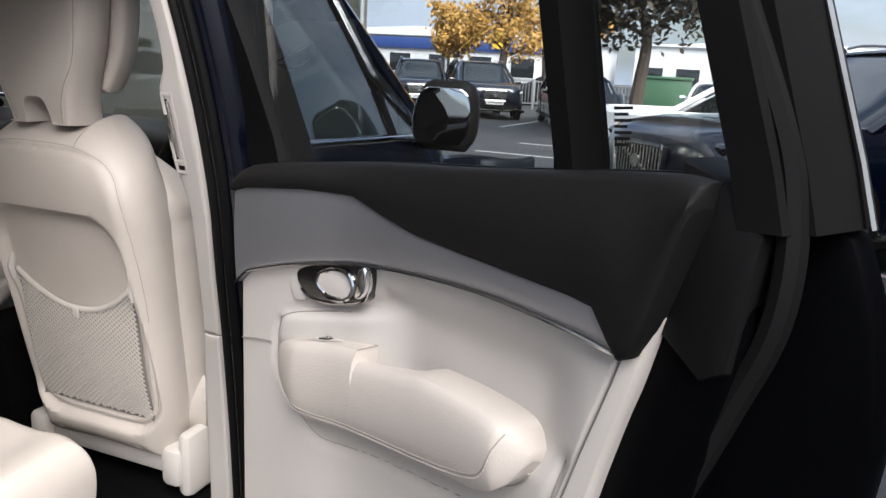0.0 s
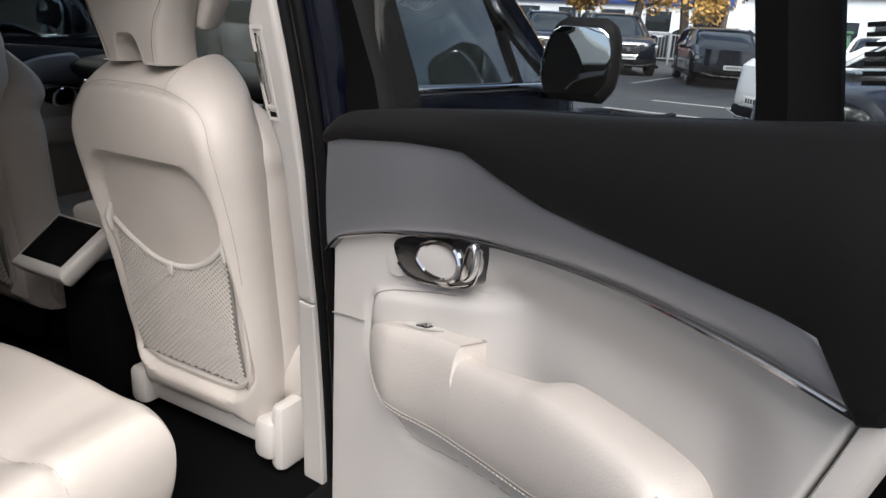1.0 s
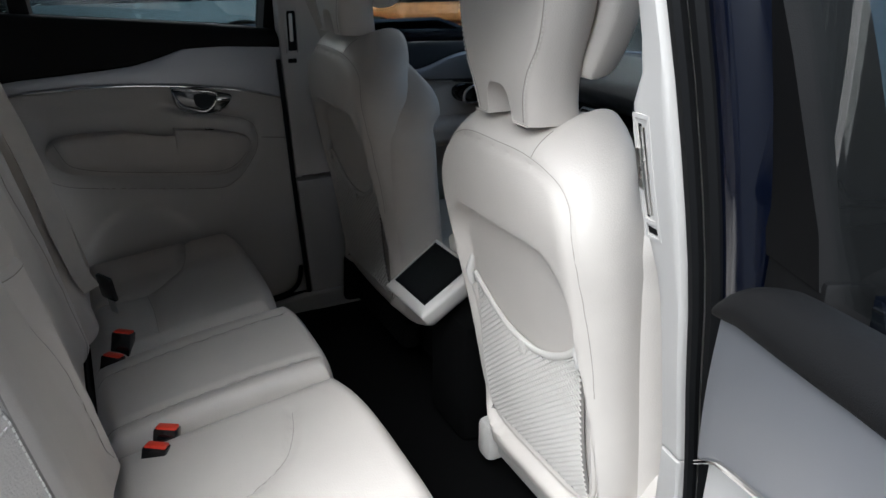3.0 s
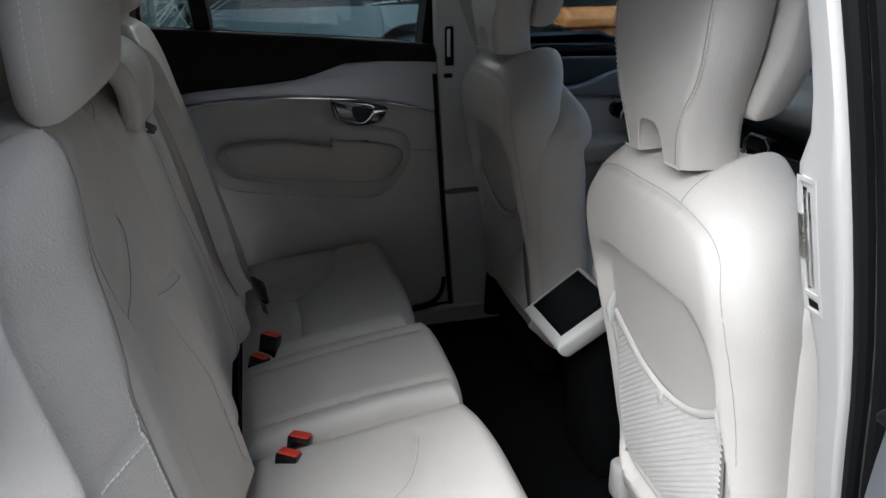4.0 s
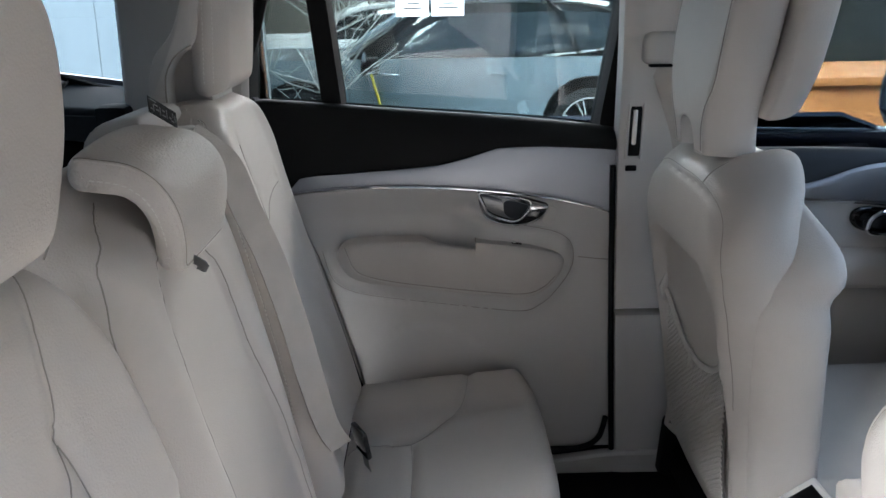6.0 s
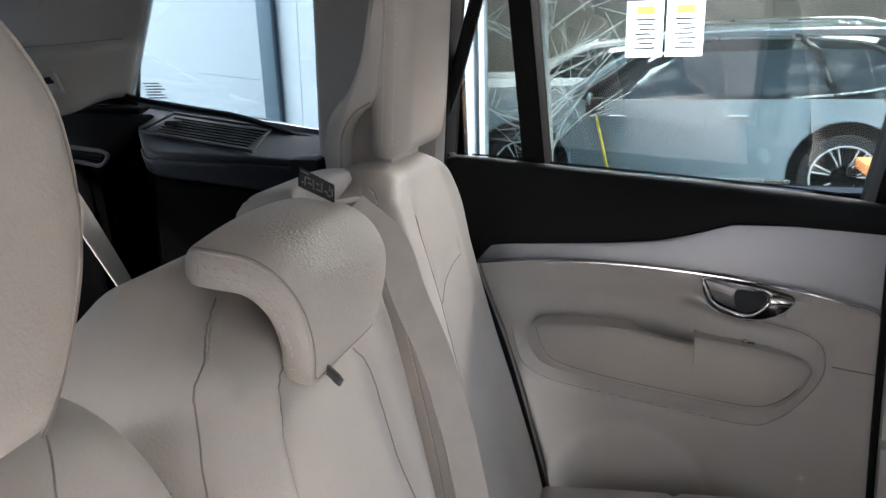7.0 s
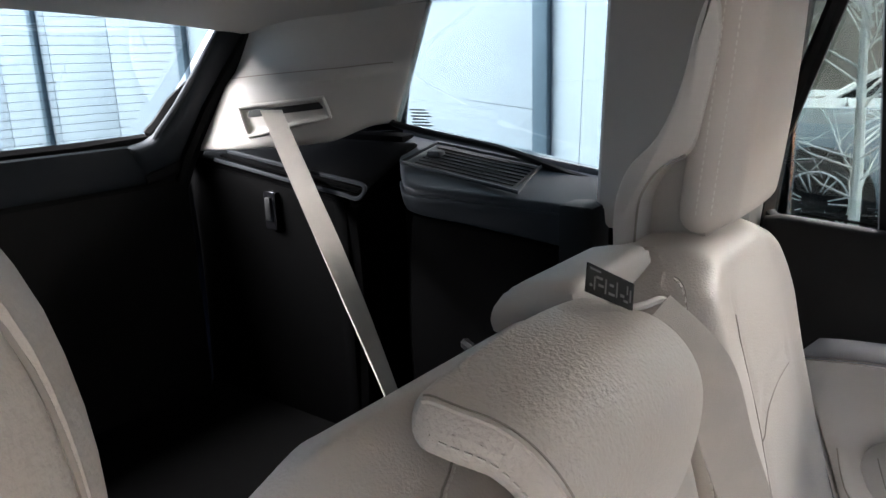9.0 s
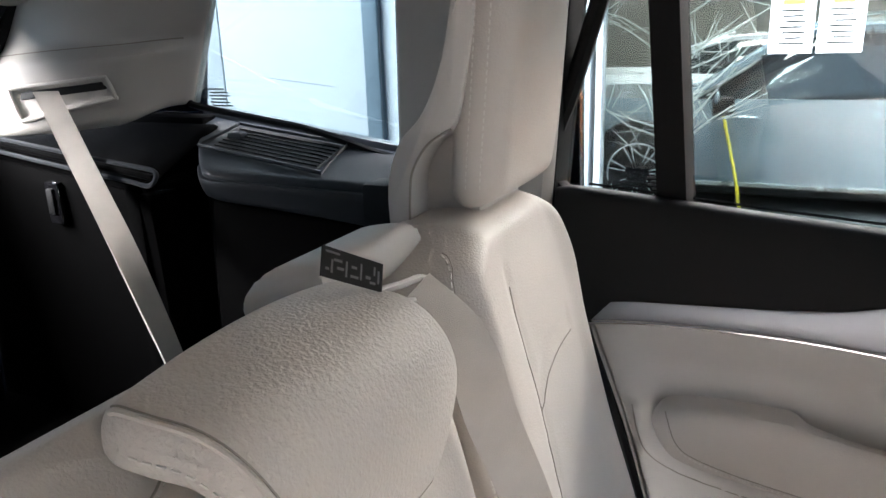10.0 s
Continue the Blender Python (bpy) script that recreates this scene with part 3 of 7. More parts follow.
    part("arm_gap", tube(under, 0.0022, 6), SEAMLINE, arm, "dark gap below the armrest")
    lowl = drape(treel, [place(p[0], 0.10, p[1]) for p in field], -n, 0.0010, 0.1)
    part("panel_seam", tube([p for p in lowl[14:]], 0.0009, 5), SEAMLINE, lower)
    part("edge_gap", tube([place(rear(v) + 0.012, 0.004, v) for v in np.linspace(0.45, 1.05, 24)], 0.008, 6), RUBBER, root, "black seal along the rear edge") if out < 0 else None
    part("panel_seam", tube([place(u, 0.0, v) for u, v in ((-0.008, 0.868), (0.055, 0.874), (0.104, 0.880))], 0.0013, 5), SEAMLINE, lower)
    # window switch in a shallow oval plate on the front of the arm
    hit = tree.ray_cast(Vector(place(0.25, 0.014, 1.1)), Vector((0, 0, -1)))
    spot = hit[0] if hit[0] is not None else Vector(place(0.25, 0.014, 0.92))
    nz = Vector(hit[1]) if hit[0] is not None else Vector((0, 0, 1))
    nz = nz if nz.z > 0 else -nz
    ax = (Vector(place(0.27, 0, 0.9)) - Vector(place(0.26, 0, 0.9))).normalized()
    side = nz.cross(ax).normalized()
    ax = side.cross(nz).normalized()
    M = Matrix((ax, side, nz)).transposed().to_4x4()
    M.translation = spot
    plate = bmesh.new()
    bmesh.ops.create_circle(plate, cap_ends=True, radius=1, segments=28)
    for vv in plate.verts:
        vv.co = Vector((vv.co.x * 0.038, vv.co.y * 0.013, 0.0008))
    plate = join(plate, box((-0.040, -0.002, -0.004), (0.040, 0.002, 0.0007)))
    plate.transform(M)
    pl = part("switch_plate", plate, TRIM, arm, "cream oval switch plate")
    b1 = box((-0.012, -0.0055, -0.003), (0.012, 0.0055, 0.003), 0.002)
    b1.transform(M)
    part("window_switch", b1, BLACKGLOSS, pl, "small black window switch")
    b2 = box((0.003, -0.0045, 0.001), (0.010, 0.0045, 0.0055), 0.0015)
    b2.transform(M)
    part("switch_lever", b2, SATIN, pl)
    at_handle = lambda pts: [(0.178 + (a - 0.166) * 0.80, b + 0.006) for a, b in pts]
    # handle: dark gloss bowl, slanted chrome ring with a dish, chrome end cap, lock plate in front
    def shape(nm, pts, w0, w1, bev, mat, parent, label="", shrink=1.0):
        pts = at_handle(pts)
        c0 = np.mean(np.array(pts), 0)
        o = [(c0[0] + (p[0] - c0[0]) * shrink, c0[1] + (p[1] - c0[1]) * shrink) for p in spline([(a, b, 0) for a, b in pts], 5, True)]
        return part(nm, prism(o, place, w0, w1, bev, 3), mat, parent, label)
    OUT = [(0.166, 1.006), (0.198, 1.020), (0.28, 1.032), (0.352, 1.040), (0.363, 1.030), (0.358, 1.004), (0.340, 0.984), (0.27, 0.970), (0.212, 0.970), (0.180, 0.982)]
    RING = [(0.236, 1.014), (0.262, 1.022), (0.290, 1.024), (0.314, 1.019), (0.325, 1.003), (0.312, 0.987), (0.283, 0.979), (0.252, 0.981), (0.228, 0.993), (0.226, 1.005)]
    CAP = [(0.337, 1.020), (0.345, 1.034), (0.358, 1.037), (0.363, 1.022), (0.358, 1.002), (0.344, 0.990), (0.331, 0.992), (0.334, 1.006)]
    DISH = RING
    if out < 0:
        OUT = [(0.166, 1.000), (0.200, 1.012), (0.29, 1.030), (0.355, 1.043), (0.368, 1.036), (0.360, 1.000), (0.342, 0.975), (0.29, 0.958), (0.23, 0.958), (0.19, 0.972)]
        RING = [(0.361, 1.034), (0.292, 1.024), (0.226, 1.014), (0.218, 0.998), (0.237, 0.975), (0.263, 0.965), (0.298, 0.972), (0.335, 0.985), (0.351, 1.006)]
        CAP = [(0.220, 1.004), (0.19, 1.004), (0.168, 0.999), (0.175, 0.990), (0.20, 0.990), (0.220, 0.990)]
        DISH = [(0.29, 1.014), (0.23, 1.006), (0.226, 0.995), (0.245, 0.977), (0.268, 0.972), (0.292, 0.985)]
    bowl = shape("handle_bowl", OUT, -0.02, 0.008, 0.003, BLACKGLOSS, root, "dark gloss door handle recess")
    rim = [place(p[0], 0.008, p[1]) for p in spline([(a, b, 0) for a, b in at_handle(OUT[4:])], 6)]
    part("handle_rim", tube(rim, 0.0018, 6), CHROME, bowl)
    loop = [place(p[0], 0.011 + 0.05 * (p[0] - 0.27), p[1]) for p in spline([(a, b, 0) for a, b in at_handle(RING)], 5, True)]
    part("handle_loop", tube(loop, 0.0042 if out > 0 else 0.0022, 8, closed=True), CHROME, bowl, "chrome pull loop")
    # dish colour carries the light: cream for reflections, slate for the shaded door
    shape("handle_dish", DISH, 0.004, 0.0115, 0.001, TRIM if out > 0 else SLATE, bowl, "loop dish, pale to imitate reflected light" if out > 0 else "loop dish, dark to imitate shade", 0.97)
    shape("handle_lever", CAP, 0.0, 0.018, 0.005, CHROME, bowl, "chrome end of the handle")
    shape("lock_plate", [(0.138, 0.990), (0.165, 0.994), (0.182, 0.965), (0.150, 0.962)], -0.004, 0.002, 0.001, TRIM, root)
    # shell and window frame
    lean = lambda v: 0.20 * max(0, v - 1.20)
    P2 = lambda u, w, v: place(u, w + lean(v), v)
    out_line = [(-0.05, 0.36), (-0.05, 1.13), (0.78, 1.185), (0.855, 1.200), (0.905, 1.155), (0.935, 1.08), (0.95, 0.98), (0.94, 0.80), (0.87, 0.60), (0.74, 0.36)]
    part("door_shell", prism(out_line, place, -0.15, -0.058 if out < 0 else -0.105, 0.012), BLACKPAINT, root, "black painted door shell")
    part("door_inner_edge", prism([(0.58, 0.42), (0.72, 0.85), (0.775, 1.03), (0.79, 1.16), (0.85, 1.16), (0.868, 1.08), (0.845, 0.95), (0.79, 0.75), (0.68, 0.42)], place, -0.07, -0.030, 0.008), BLACKPAINT, root, "black painted door jamb")
    def post(nm, pts0, pts1, w0, w1, mat=BLACKSOFT, parent=None):
        rings = []
        for v in np.linspace(1.165, 1.60, 10):
            t = (v - 1.165) / 0.435
            ua, ub = pts0[0] + (pts1[0] - pts0[0]) * t, pts0[1] + (pts1[1] - pts0[1]) * t
            rings.append([P2(u, w, v) for u, w in ((ua, w0), (ua + 0.006, w1), (ub - 0.006, w1), (ub, w0), (ub, w0 - 0.02), (ua, w0 - 0.02))])
        return part(nm, loft(rings), mat, parent or root)
    post("front_post", (-0.11, 0.040), (-0.29, -0.150), -0.10, -0.055) if out > 0 else post("front_post", (-0.045, 0.075), (-0.09, 0.03), -0.07, -0.02)
    post("division_post", *(((0.610, 0.652), (0.577, 0.614)) if out > 0 else ((0.627, 0.682), (0.655, 0.706))), -0.07, -0.035)
    if out > 0:
        post("rear_post", (0.842, 0.890), (0.735, 0.775), -0.07, -0.022, RUBBER)
        post("window_rubber", (0.880, 0.905), (0.745, 0.790), -0.11, -0.045, RUBBER)
        part("chrome_strip", tube([P2(0.912 - 0.125 * t, -0.118, 1.165 + 0.435 * t) for t in lin(8, False)], 0.0035, 6), SATIN, root, "thin bright window trim")
    else:
        post("rear_post", (0.838, 0.93), (0.782, 0.88), -0.07, -0.022)
        part("corner_gusset", prism([(0.80, 1.20), (0.80, 1.238), (0.822, 1.246), (0.836, 1.262), (0.840, 1.29), (0.87, 1.29), (0.89, 1.20)], P2, -0.072, -0.034, 0.004), BLACKSOFT, root)
    if out > 0:
        part("post_foot", prism([(-0.10, 0.98), (0.06, 0.98), (0.042, 1.175), (-0.105, 1.175)], place, -0.10, -0.056, 0.006), BLACKSOFT, root)
    part("frame_cover", prism([(0.79, 1.06), (0.833, 1.026), (0.857, 1.040), (0.874, 1.19), (0.79, 1.22)], place, -0.09, -0.022, 0.008), RUBBER, root, "black plastic frame end cover")
    seal = spline([P2(u, -0.045, v) for u, v in ((0.735, 1.60), (0.806, 1.40), (0.831, 1.339), (0.873, 1.216), (0.882, 1.103), (0.852, 0.997), (0.80, 0.85), (0.74, 0.68), (0.66, 0.48))], 8)
    part("edge_seal", tube(seal, 0.013, 8), RUBBER, root, "black rubber door seal")
    rail = [(-0.10, 1.575), (0.74, 1.575), (0.70, 1.66), (-0.10, 1.66)]
    part("top_rail", prism(rail, P2, -0.09, -0.02, 0.008), BLACKSOFT, root)
    gl1 = [(0.065 if out < 0 else 0.025, 1.16), (0.615 if out > 0 else 0.64, 1.19), (0.585 if out > 0 else 0.67, 1.60), (0.02 if out < 0 else -0.17, 1.60)]
    gl2 = [(0.662, 1.19), (0.85, 1.20), (0.745 if out > 0 else 0.80, 1.60), (0.625 if out > 0 else 0.70, 1.60)]
    for g in (gl1, gl2):
        pane = part("window_pane", prism(g, P2, -0.074, -0.070), CAR_GLASS if out > 0 else REAR_GLASS, root)
        pane.visible_shadow = False
    # pale beading along the foot of the panes
    part("window_bead", tube([P2(u, -0.066, curve(u, belt_line) - 0.003) for u in np.linspace(0.09, 0.79, 20)], 0.002, 5), DARKGREY, root)
    # small print in the corner of the quarter pane
    rows = []
    for k in range(7):
        wd = (0.026, 0.02, 0.024, 0.018, 0.024, 0.022, 0.02)[k]
        rows.append(prism([(0.675, 1.262 - 0.006 * k), (0.675 + wd, 1.262 - 0.006 * k), (0.675 + wd, 1.265 - 0.006 * k), (0.675, 1.265 - 0.006 * k)], P2, -0.0688, -0.0680))
    part("glass_print", join(*rows), BLACKINK, root, "small black print in the corner of the pane")
    return root


HINGE, ALONG = Vector((0.987, -0.012, 0)), Vector((0.8703, -0.4925, 0))
INTO = Vector((-0.4925, -0.8703, 0))
REACH = [(-0.30, -0.30), (-0.05, -0.05), (0.05, 0.012), (0.165, 0.130), (0.335, 0.306), (0.468, 0.455), (0.62, 0.606), (0.77, 0.744), (0.95, 0.932)]
BOW = [(-0.05, 0.004), (0.0, 0.0), (0.14, -0.020), (0.25, -0.043), (0.35, -0.049), (0.50, -0.045), (0.65, -0.031), (0.745, -0.023), (0.90, -0.020)]


def open_door(u, w, v):
    """The opened rear door: its lining bowed hollow between the hinge and the rear edge, stretched and tilted, to fit
    the camera's view.
    """
    r = np.interp(u, [a for a, _ in REACH], [b for _, b in REACH])
    return HINGE + ALONG * float(r) + INTO * (w + curve(float(r), BOW)) + Vector((0, 0, v - 0.033 + 0.072 * u))


rear_door(open_door, 1, "rear_door", "open rear car door with cream and black lining", (1.25, -0.2, 0.36))
rear_door(lambda u, w, v: Vector((-0.747 + w, 0.08 - u, v)), -1, "rear_door", "closed rear car door with cream and grey lining", (-0.76, -0.33, 0.36))


def ribbon(pts, width, side, thick=0.0014):
    """A flat strap along the points; side gives its width's direction at each."""
    pts = spline(pts, 10)
    sides = spline(side, 10) if isinstance(side, list) else [side] * len(pts)
    rings = []
    for i, (p, s) in enumerate(zip(pts, sides)):
        p, s = Vector(p), Vector(s).normalized()
        d = Vector(pts[min(i + 1, len(pts) - 1)]) - Vector(pts[max(i - 1, 0)])
        n = d.cross(s).normalized() * thick
        s = s * width / 2
        rings.append([p + s + n, p - s + n, p - s - n, p + s - n])
    return loft(rings)


# ---- front seats ----
def bucket_seat(cx, label, z0=0.38, wing=0.0):
    root = thing("bucket_seat", (cx, 0.35, 0.30), label, "car seat", "front seats")
    yb = [(0.38, 0.210), (0.55, 0.182), (0.75, 0.152), (0.90, 0.120), (1.0, 0.098), (1.07, 0.086), (1.12, 0.090), (1.18, 0.110)]
    hw = [(0.38, 0.185), (0.50, 0.208), (0.75, 0.222), (0.95, 0.234), (1.03, 0.228), (1.09, 0.206), (1.13, 0.176), (1.16, 0.138), (1.18, 0.10)]
    def P(s, t):
        z = z0 + (1.18 - z0) * t - 0.014 * step(0.78, 1, t) * (1 - s**4)
        return (cx + s * curve(z0 + (1.18 - z0) * t, hw), curve(z, yb) + 0.075 - 0.020 * s * s + 0.03 * step(1.0, 1.15, z) * s * s, z)
    def back(s, t):
        z, x = z0 + (1.18 - z0) * t, s * curve(z0 + (1.18 - z0) * t, hw)
        ax = max(abs(x) - 0.092 - 0.012 * step(0.9, 0.6, z), 0)
        az = max(z - 0.892, 0) if z > 0.7 else max(0.545 - z, 0)
        dd = math.hypot(ax, az)
        inner = 1 - step(0.074, 0.094, dd)
        return 0.075 + 0.02 * (1 - s * s) - 0.027 * inner - sew(x, z)
    def front(s, t):
        z = z0 + (1.18 - z0) * t
        return 0.055 + 0.055 * abs(s) ** 3 * (1 - step(0.98, 1.1, z)) + 0.01 * math.sin(8 * t)
    sew = grooves([[(-0.205, 0.93), (-0.198, 1.02), (-0.17, 1.085), (-0.10, 1.118), (0, 1.124), (0.10, 1.118), (0.17, 1.085), (0.198, 1.02), (0.206, 0.90), (0.200, 0.75)]], 0.005, 0.0035)
    bm = pillow(P, 90, 100, (0, 1, 0), front, back, 0.058)
    tree = shell_of(bm)
    rest = part("backrest", bm, LEATHER, root, "smooth cream leather backrest with moulded rear shell")
    # wider front cushion whose side wings stand out beside the shell
    fy = [(0.42, 0.33), (0.70, 0.285), (0.86, 0.258), (0.93, 0.248), (0.965, 0.238), (1.0, 0.240), (1.057, 0.224), (1.12, 0.182), (1.16, 0.150)]
    def Fc(s, t):
        z = 0.42 + 0.74 * t
        return (cx + s * (curve(z, hw) * (1 - 0.36 * step(0.76, 1.0, t)) + 0.024 - 0.009 * math.exp(-((z - 0.965) / 0.025) ** 2)), curve(z, fy) - wing * (1 - step(0.93, 1.06, z)) + 0.012 * s * s, z)
    part("front_cushion", pillow(Fc, 40, 80, (0, 1, 0), lambda s, t: 0.03 + 0.04 * abs(s) ** 3 * (1 - step(0.7, 0.95, t)), 0.075, 0.050), LEATHER, rest)
    # sewn seam over the shoulders, with a short branch under the head restraint
    ln = drape(tree, spline([(cx + a, -0.2, z) for a, z in ((-0.205, 0.93), (-0.198, 1.02), (-0.17, 1.085), (-0.10, 1.118), (0, 1.124), (0.10, 1.118), (0.17, 1.085), (0.198, 1.02), (0.206, 0.90), (0.200, 0.75))], 10), (0, 1, 0), -0.0004, 0.3)
    part("seam", tube(ln, 0.0009, 5), SEAMLINE, rest)
    ln = drape(tree, [(cx + 0.098, -0.2, z) for z in np.linspace(1.12, 1.155, 6)], (0, 1, 0), 0.0, 0.3)
    if len(ln) > 2:
        part("seam", tube(ln, 0.0009, 5), SEAMLINE, rest)
    # frame of the pocket
    fr = drape(tree, spline([(cx + a, -0.2, z) for a, z in ((-0.176, 0.80), (-0.174, 0.62), (-0.165, 0.52), (-0.12, 0.485), (0, 0.48), (0.12, 0.485), (0.165, 0.52), (0.174, 0.62), (0.176, 0.80))], 8), (0, 1, 0), -0.002, 0.3)
    part("pocket_frame", tube(fr, 0.0085, 8), LEATHER, rest, "raised cream pocket frame")
    # elastic net: two families of cords over a slack sheet
    def top(x):
        return 0.748 + 0.075 * (abs(x) / 0.165) ** 2.2
    def spot(x, z):
        h = tree.ray_cast(Vector((cx + x, -0.3, z)), Vector((0, 1, 0)))
        y = h[0].y if h[0] is not None else 0.15
        return Vector((cx + x, y - 0.006 - 0.008 * math.sin(math.pi * min(max((z - 0.49) / 0.28, 0), 1)), z))
    cords, half, pitch = [], 0.164, 0.0115
    zlo = 0.497
    for sgn in (1, -1):
        k = -40
        while k < 41:
            run = []
            for i in range(41):
                x = -half + 2 * half * i / 40
                z = zlo + (x * sgn) * 0.85 + k * pitch
                if zlo <= z <= top(x):
                    run.append(spot(x, z))
                elif len(run) > 1:
                    break
                else:
                    run = []
            if len(run) > 2:
                cords.append(tube(run, 0.0020, 4))
            k += 1
    part("pocket_net", join(*cords), NET, rest, "cream elastic map net")
    # dark sheet added behind the cords in place of the pocket's shade
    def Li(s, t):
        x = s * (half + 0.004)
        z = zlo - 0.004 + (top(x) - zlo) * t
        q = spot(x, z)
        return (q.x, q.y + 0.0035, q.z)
    part("net_shade_sheet", pillow(Li, 24, 20, (0, 1, 0), 0.0006, 0.0006, 0.002), NET_SHADE, rest, "fabric sheet behind the net, darkened to imitate its shade")
    hem = [spot(-half + 2 * half * i / 24, top(-half + 2 * half * i / 24)) for i in range(25)]
    part("net_hem", tube(hem, 0.0042, 8, flat=1.6), NET, rest)
    part("net_tab", box((cx - 0.012, hem[12].y - 0.006, top(0) - 0.022), (cx + 0.004, hem[12].y + 0.002, top(0) + 0.004), 0.002), NET, rest)
    for sgn in (-1, 1):
        h = spot(sgn * 0.172, 0.825)
        part("net_anchor", tube([h + Vector((0, 0.004, -0.03)), h + Vector((0, -0.002, 0)), h + Vector((0, 0.006, 0.035))], [0.006, 0.009, 0.006], 8), TRIM, rest)
    # plastic feet and side cover
    for sgn in (-1, 1) if cx > 0 else ():
        part("hinge_cover", box((cx + sgn * 0.205 - 0.028, 0.19, 0.335), (cx + sgn * 0.205 + 0.028, 0.28, 0.43), 0.016), TRIM, root)
        part("screw_cap", tube([(cx + sgn * 0.12, 0.188, 0.425), (cx + sgn * 0.12, 0.198, 0.425)], 0.010, 12), TRIM, root)
    # far seat's lower covers are coloured black to imitate the shade down there
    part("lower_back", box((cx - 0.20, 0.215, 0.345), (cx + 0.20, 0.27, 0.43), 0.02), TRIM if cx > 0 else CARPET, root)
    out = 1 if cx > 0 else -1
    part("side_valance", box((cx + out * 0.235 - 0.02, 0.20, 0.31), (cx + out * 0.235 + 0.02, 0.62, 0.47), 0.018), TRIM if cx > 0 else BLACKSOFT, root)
    # cushion
    def C(s, t):
        return (cx + s * 0.255, 0.26 + 0.50 * t, 0.50 + 0.04 * t)
    part("cushion", pillow(C, 24, 24, (0, 0, 1), lambda s, t: 0.085 + 0.04 * abs(s) ** 3, 0.08, 0.06), LEATHER, root)
    part("seat_rail", box((cx - 0.20, 0.30, 0.30), (cx + 0.20, 0.72, 0.40), 0.02), CARPET, root)
    # head restraint: shell with two legs round an arched gap, and a front pad
    hx = cx + (0.010 if cx > 0 else 0.0)
    gap_w, gap_h, foot = 0.038, 0.054, 1.160
    def base(x):
        return foot + (gap_h * (max(0, 1 - (abs(x) / gap_w) ** 4)) ** 0.5 if abs(x) < gap_w else 0)
    def wide(t):
        return curve(t, [(0, 0.085), (0.12, 0.092), (0.28, 0.108), (0.48, 0.130), (0.75, 0.134), (0.92, 0.122), (1, 0.098)])
    xs = sorted(set([round(a, 5) for a in np.linspace(-0.092, 0.092, 47)] + [sg * gap_w * k for sg in (-1, 1) for k in (0.9, 0.97, 0.995, 1.005)]))
    def headform(x, z, y_off, inset):
        k = wide((z - foot) / 0.337) / 0.092
        return (hx + x * k * (1 - inset), y_off, z)
    yc = lambda z: curve(z, [(1.155, 0.128), (1.25, 0.112), (1.40, 0.116), (1.50, 0.136)])
    zts = [0.0, 0.006, 0.02, 0.045] + [0.08 + 0.80 * k / 20 for k in range(21)] + [0.92, 0.955, 0.98, 0.995, 1.0]
    half_y = 0.046
    verts, faces, w, h = [], [], len(xs), len(zts)
    for side in (-1, 1):
        for x in xs:
            z0 = base(x)
            for t in zts:
                z = z0 + (1.50 - z0) * t
                e = min(1.0, (0.092 - abs(x)) / 0.016)
                rim = math.sqrt(max(0.02, 1 - (1 - e) ** 2))
                up = math.sqrt(max(0.0, 1 - max(0, (z - 1.478) / 0.022) ** 2))
                y = yc(z) + side * half_y * rim * max(up, 0.02) * (1.08 if side < 0 else 1.0) * (1 - 0.10 * (x / 0.092) ** 2)
                verts.append(headform(x, z, y, 0))
    o = w * h
    for i in range(w - 1):
        for j in range(h - 1):
            faces += [(i * h + j, i * h + j + 1, (i + 1) * h + j + 1, (i + 1) * h + j), (o + i * h + j, o + (i + 1) * h + j, o + (i + 1) * h + j + 1, o + i * h + j + 1)]
    for i in range(w - 1):
        for j in (0, h - 1):
            faces.append((i * h + j, (i + 1) * h + j, o + (i + 1) * h + j, o + i * h + j))
    for i in (0, w - 1):
        for j in range(h - 1):
            faces.append((i * h + j, i * h + j + 1, o + i * h + j + 1, o + i * h + j))
    bmh = mesh(verts, faces)
    treeh = shell_of(bmh)
    hr = part("headrest", bmh, LEATHER, root, "sculpted cream leather head restraint", 48)
    for sgn in (-1, 1):
        ln = drape(treeh, spline([(hx + sgn * a, -0.2, z) for a, z in ((0.062, 1.165), (0.068, 1.20), (0.082, 1.235), (0.100, 1.27), (0.112, 1.31), (0.116, 1.36), (0.114, 1.42), (0.100, 1.48))], 8), (0, 1, 0), 0.0001, 0.3)
        part("seam", tube(ln, 0.0009, 5), SEAMLINE, hr)
        part("stitching", stitches([p + Vector((sgn * 0.0045, 0.0002, 0)) for p in ln], 0.0045, 0.003, 0.0008), STITCH, hr)
        foot_line = [Vector((hx + sgn * a, yc(1.165) - 0.0480, foot + 0.0012)) for a in np.linspace(0.038, 0.076, 10)]
        part("foot_piping", tube(foot_line, 0.0016, 6), LEATHER, hr)
    arch = [Vector((hx + x * 0.94, yc(base(x)) - 0.0480, base(x) + 0.001)) for x in np.linspace(-gap_w * 1.02, gap_w * 1.02, 31)]
    part("arch_piping", tube(arch, 0.0016, 6), LEATHER, hr)
    # separate cushion on the front, seen as a second edge beside the shell
    def Fp(s, t):
        z = 1.225 + 0.275 * t
        return (hx + s * curve(t, [(0, 0.098), (0.15, 0.118), (0.35, 0.136), (0.8, 0.138), (1, 0.112)]), 0.168 + 0.02 * t, z)
    part("front_pad", pillow(Fp, 30, 30, (0, 1, 0), 0.055, 0.016, 0.026), LEATHER, hr)
    return root


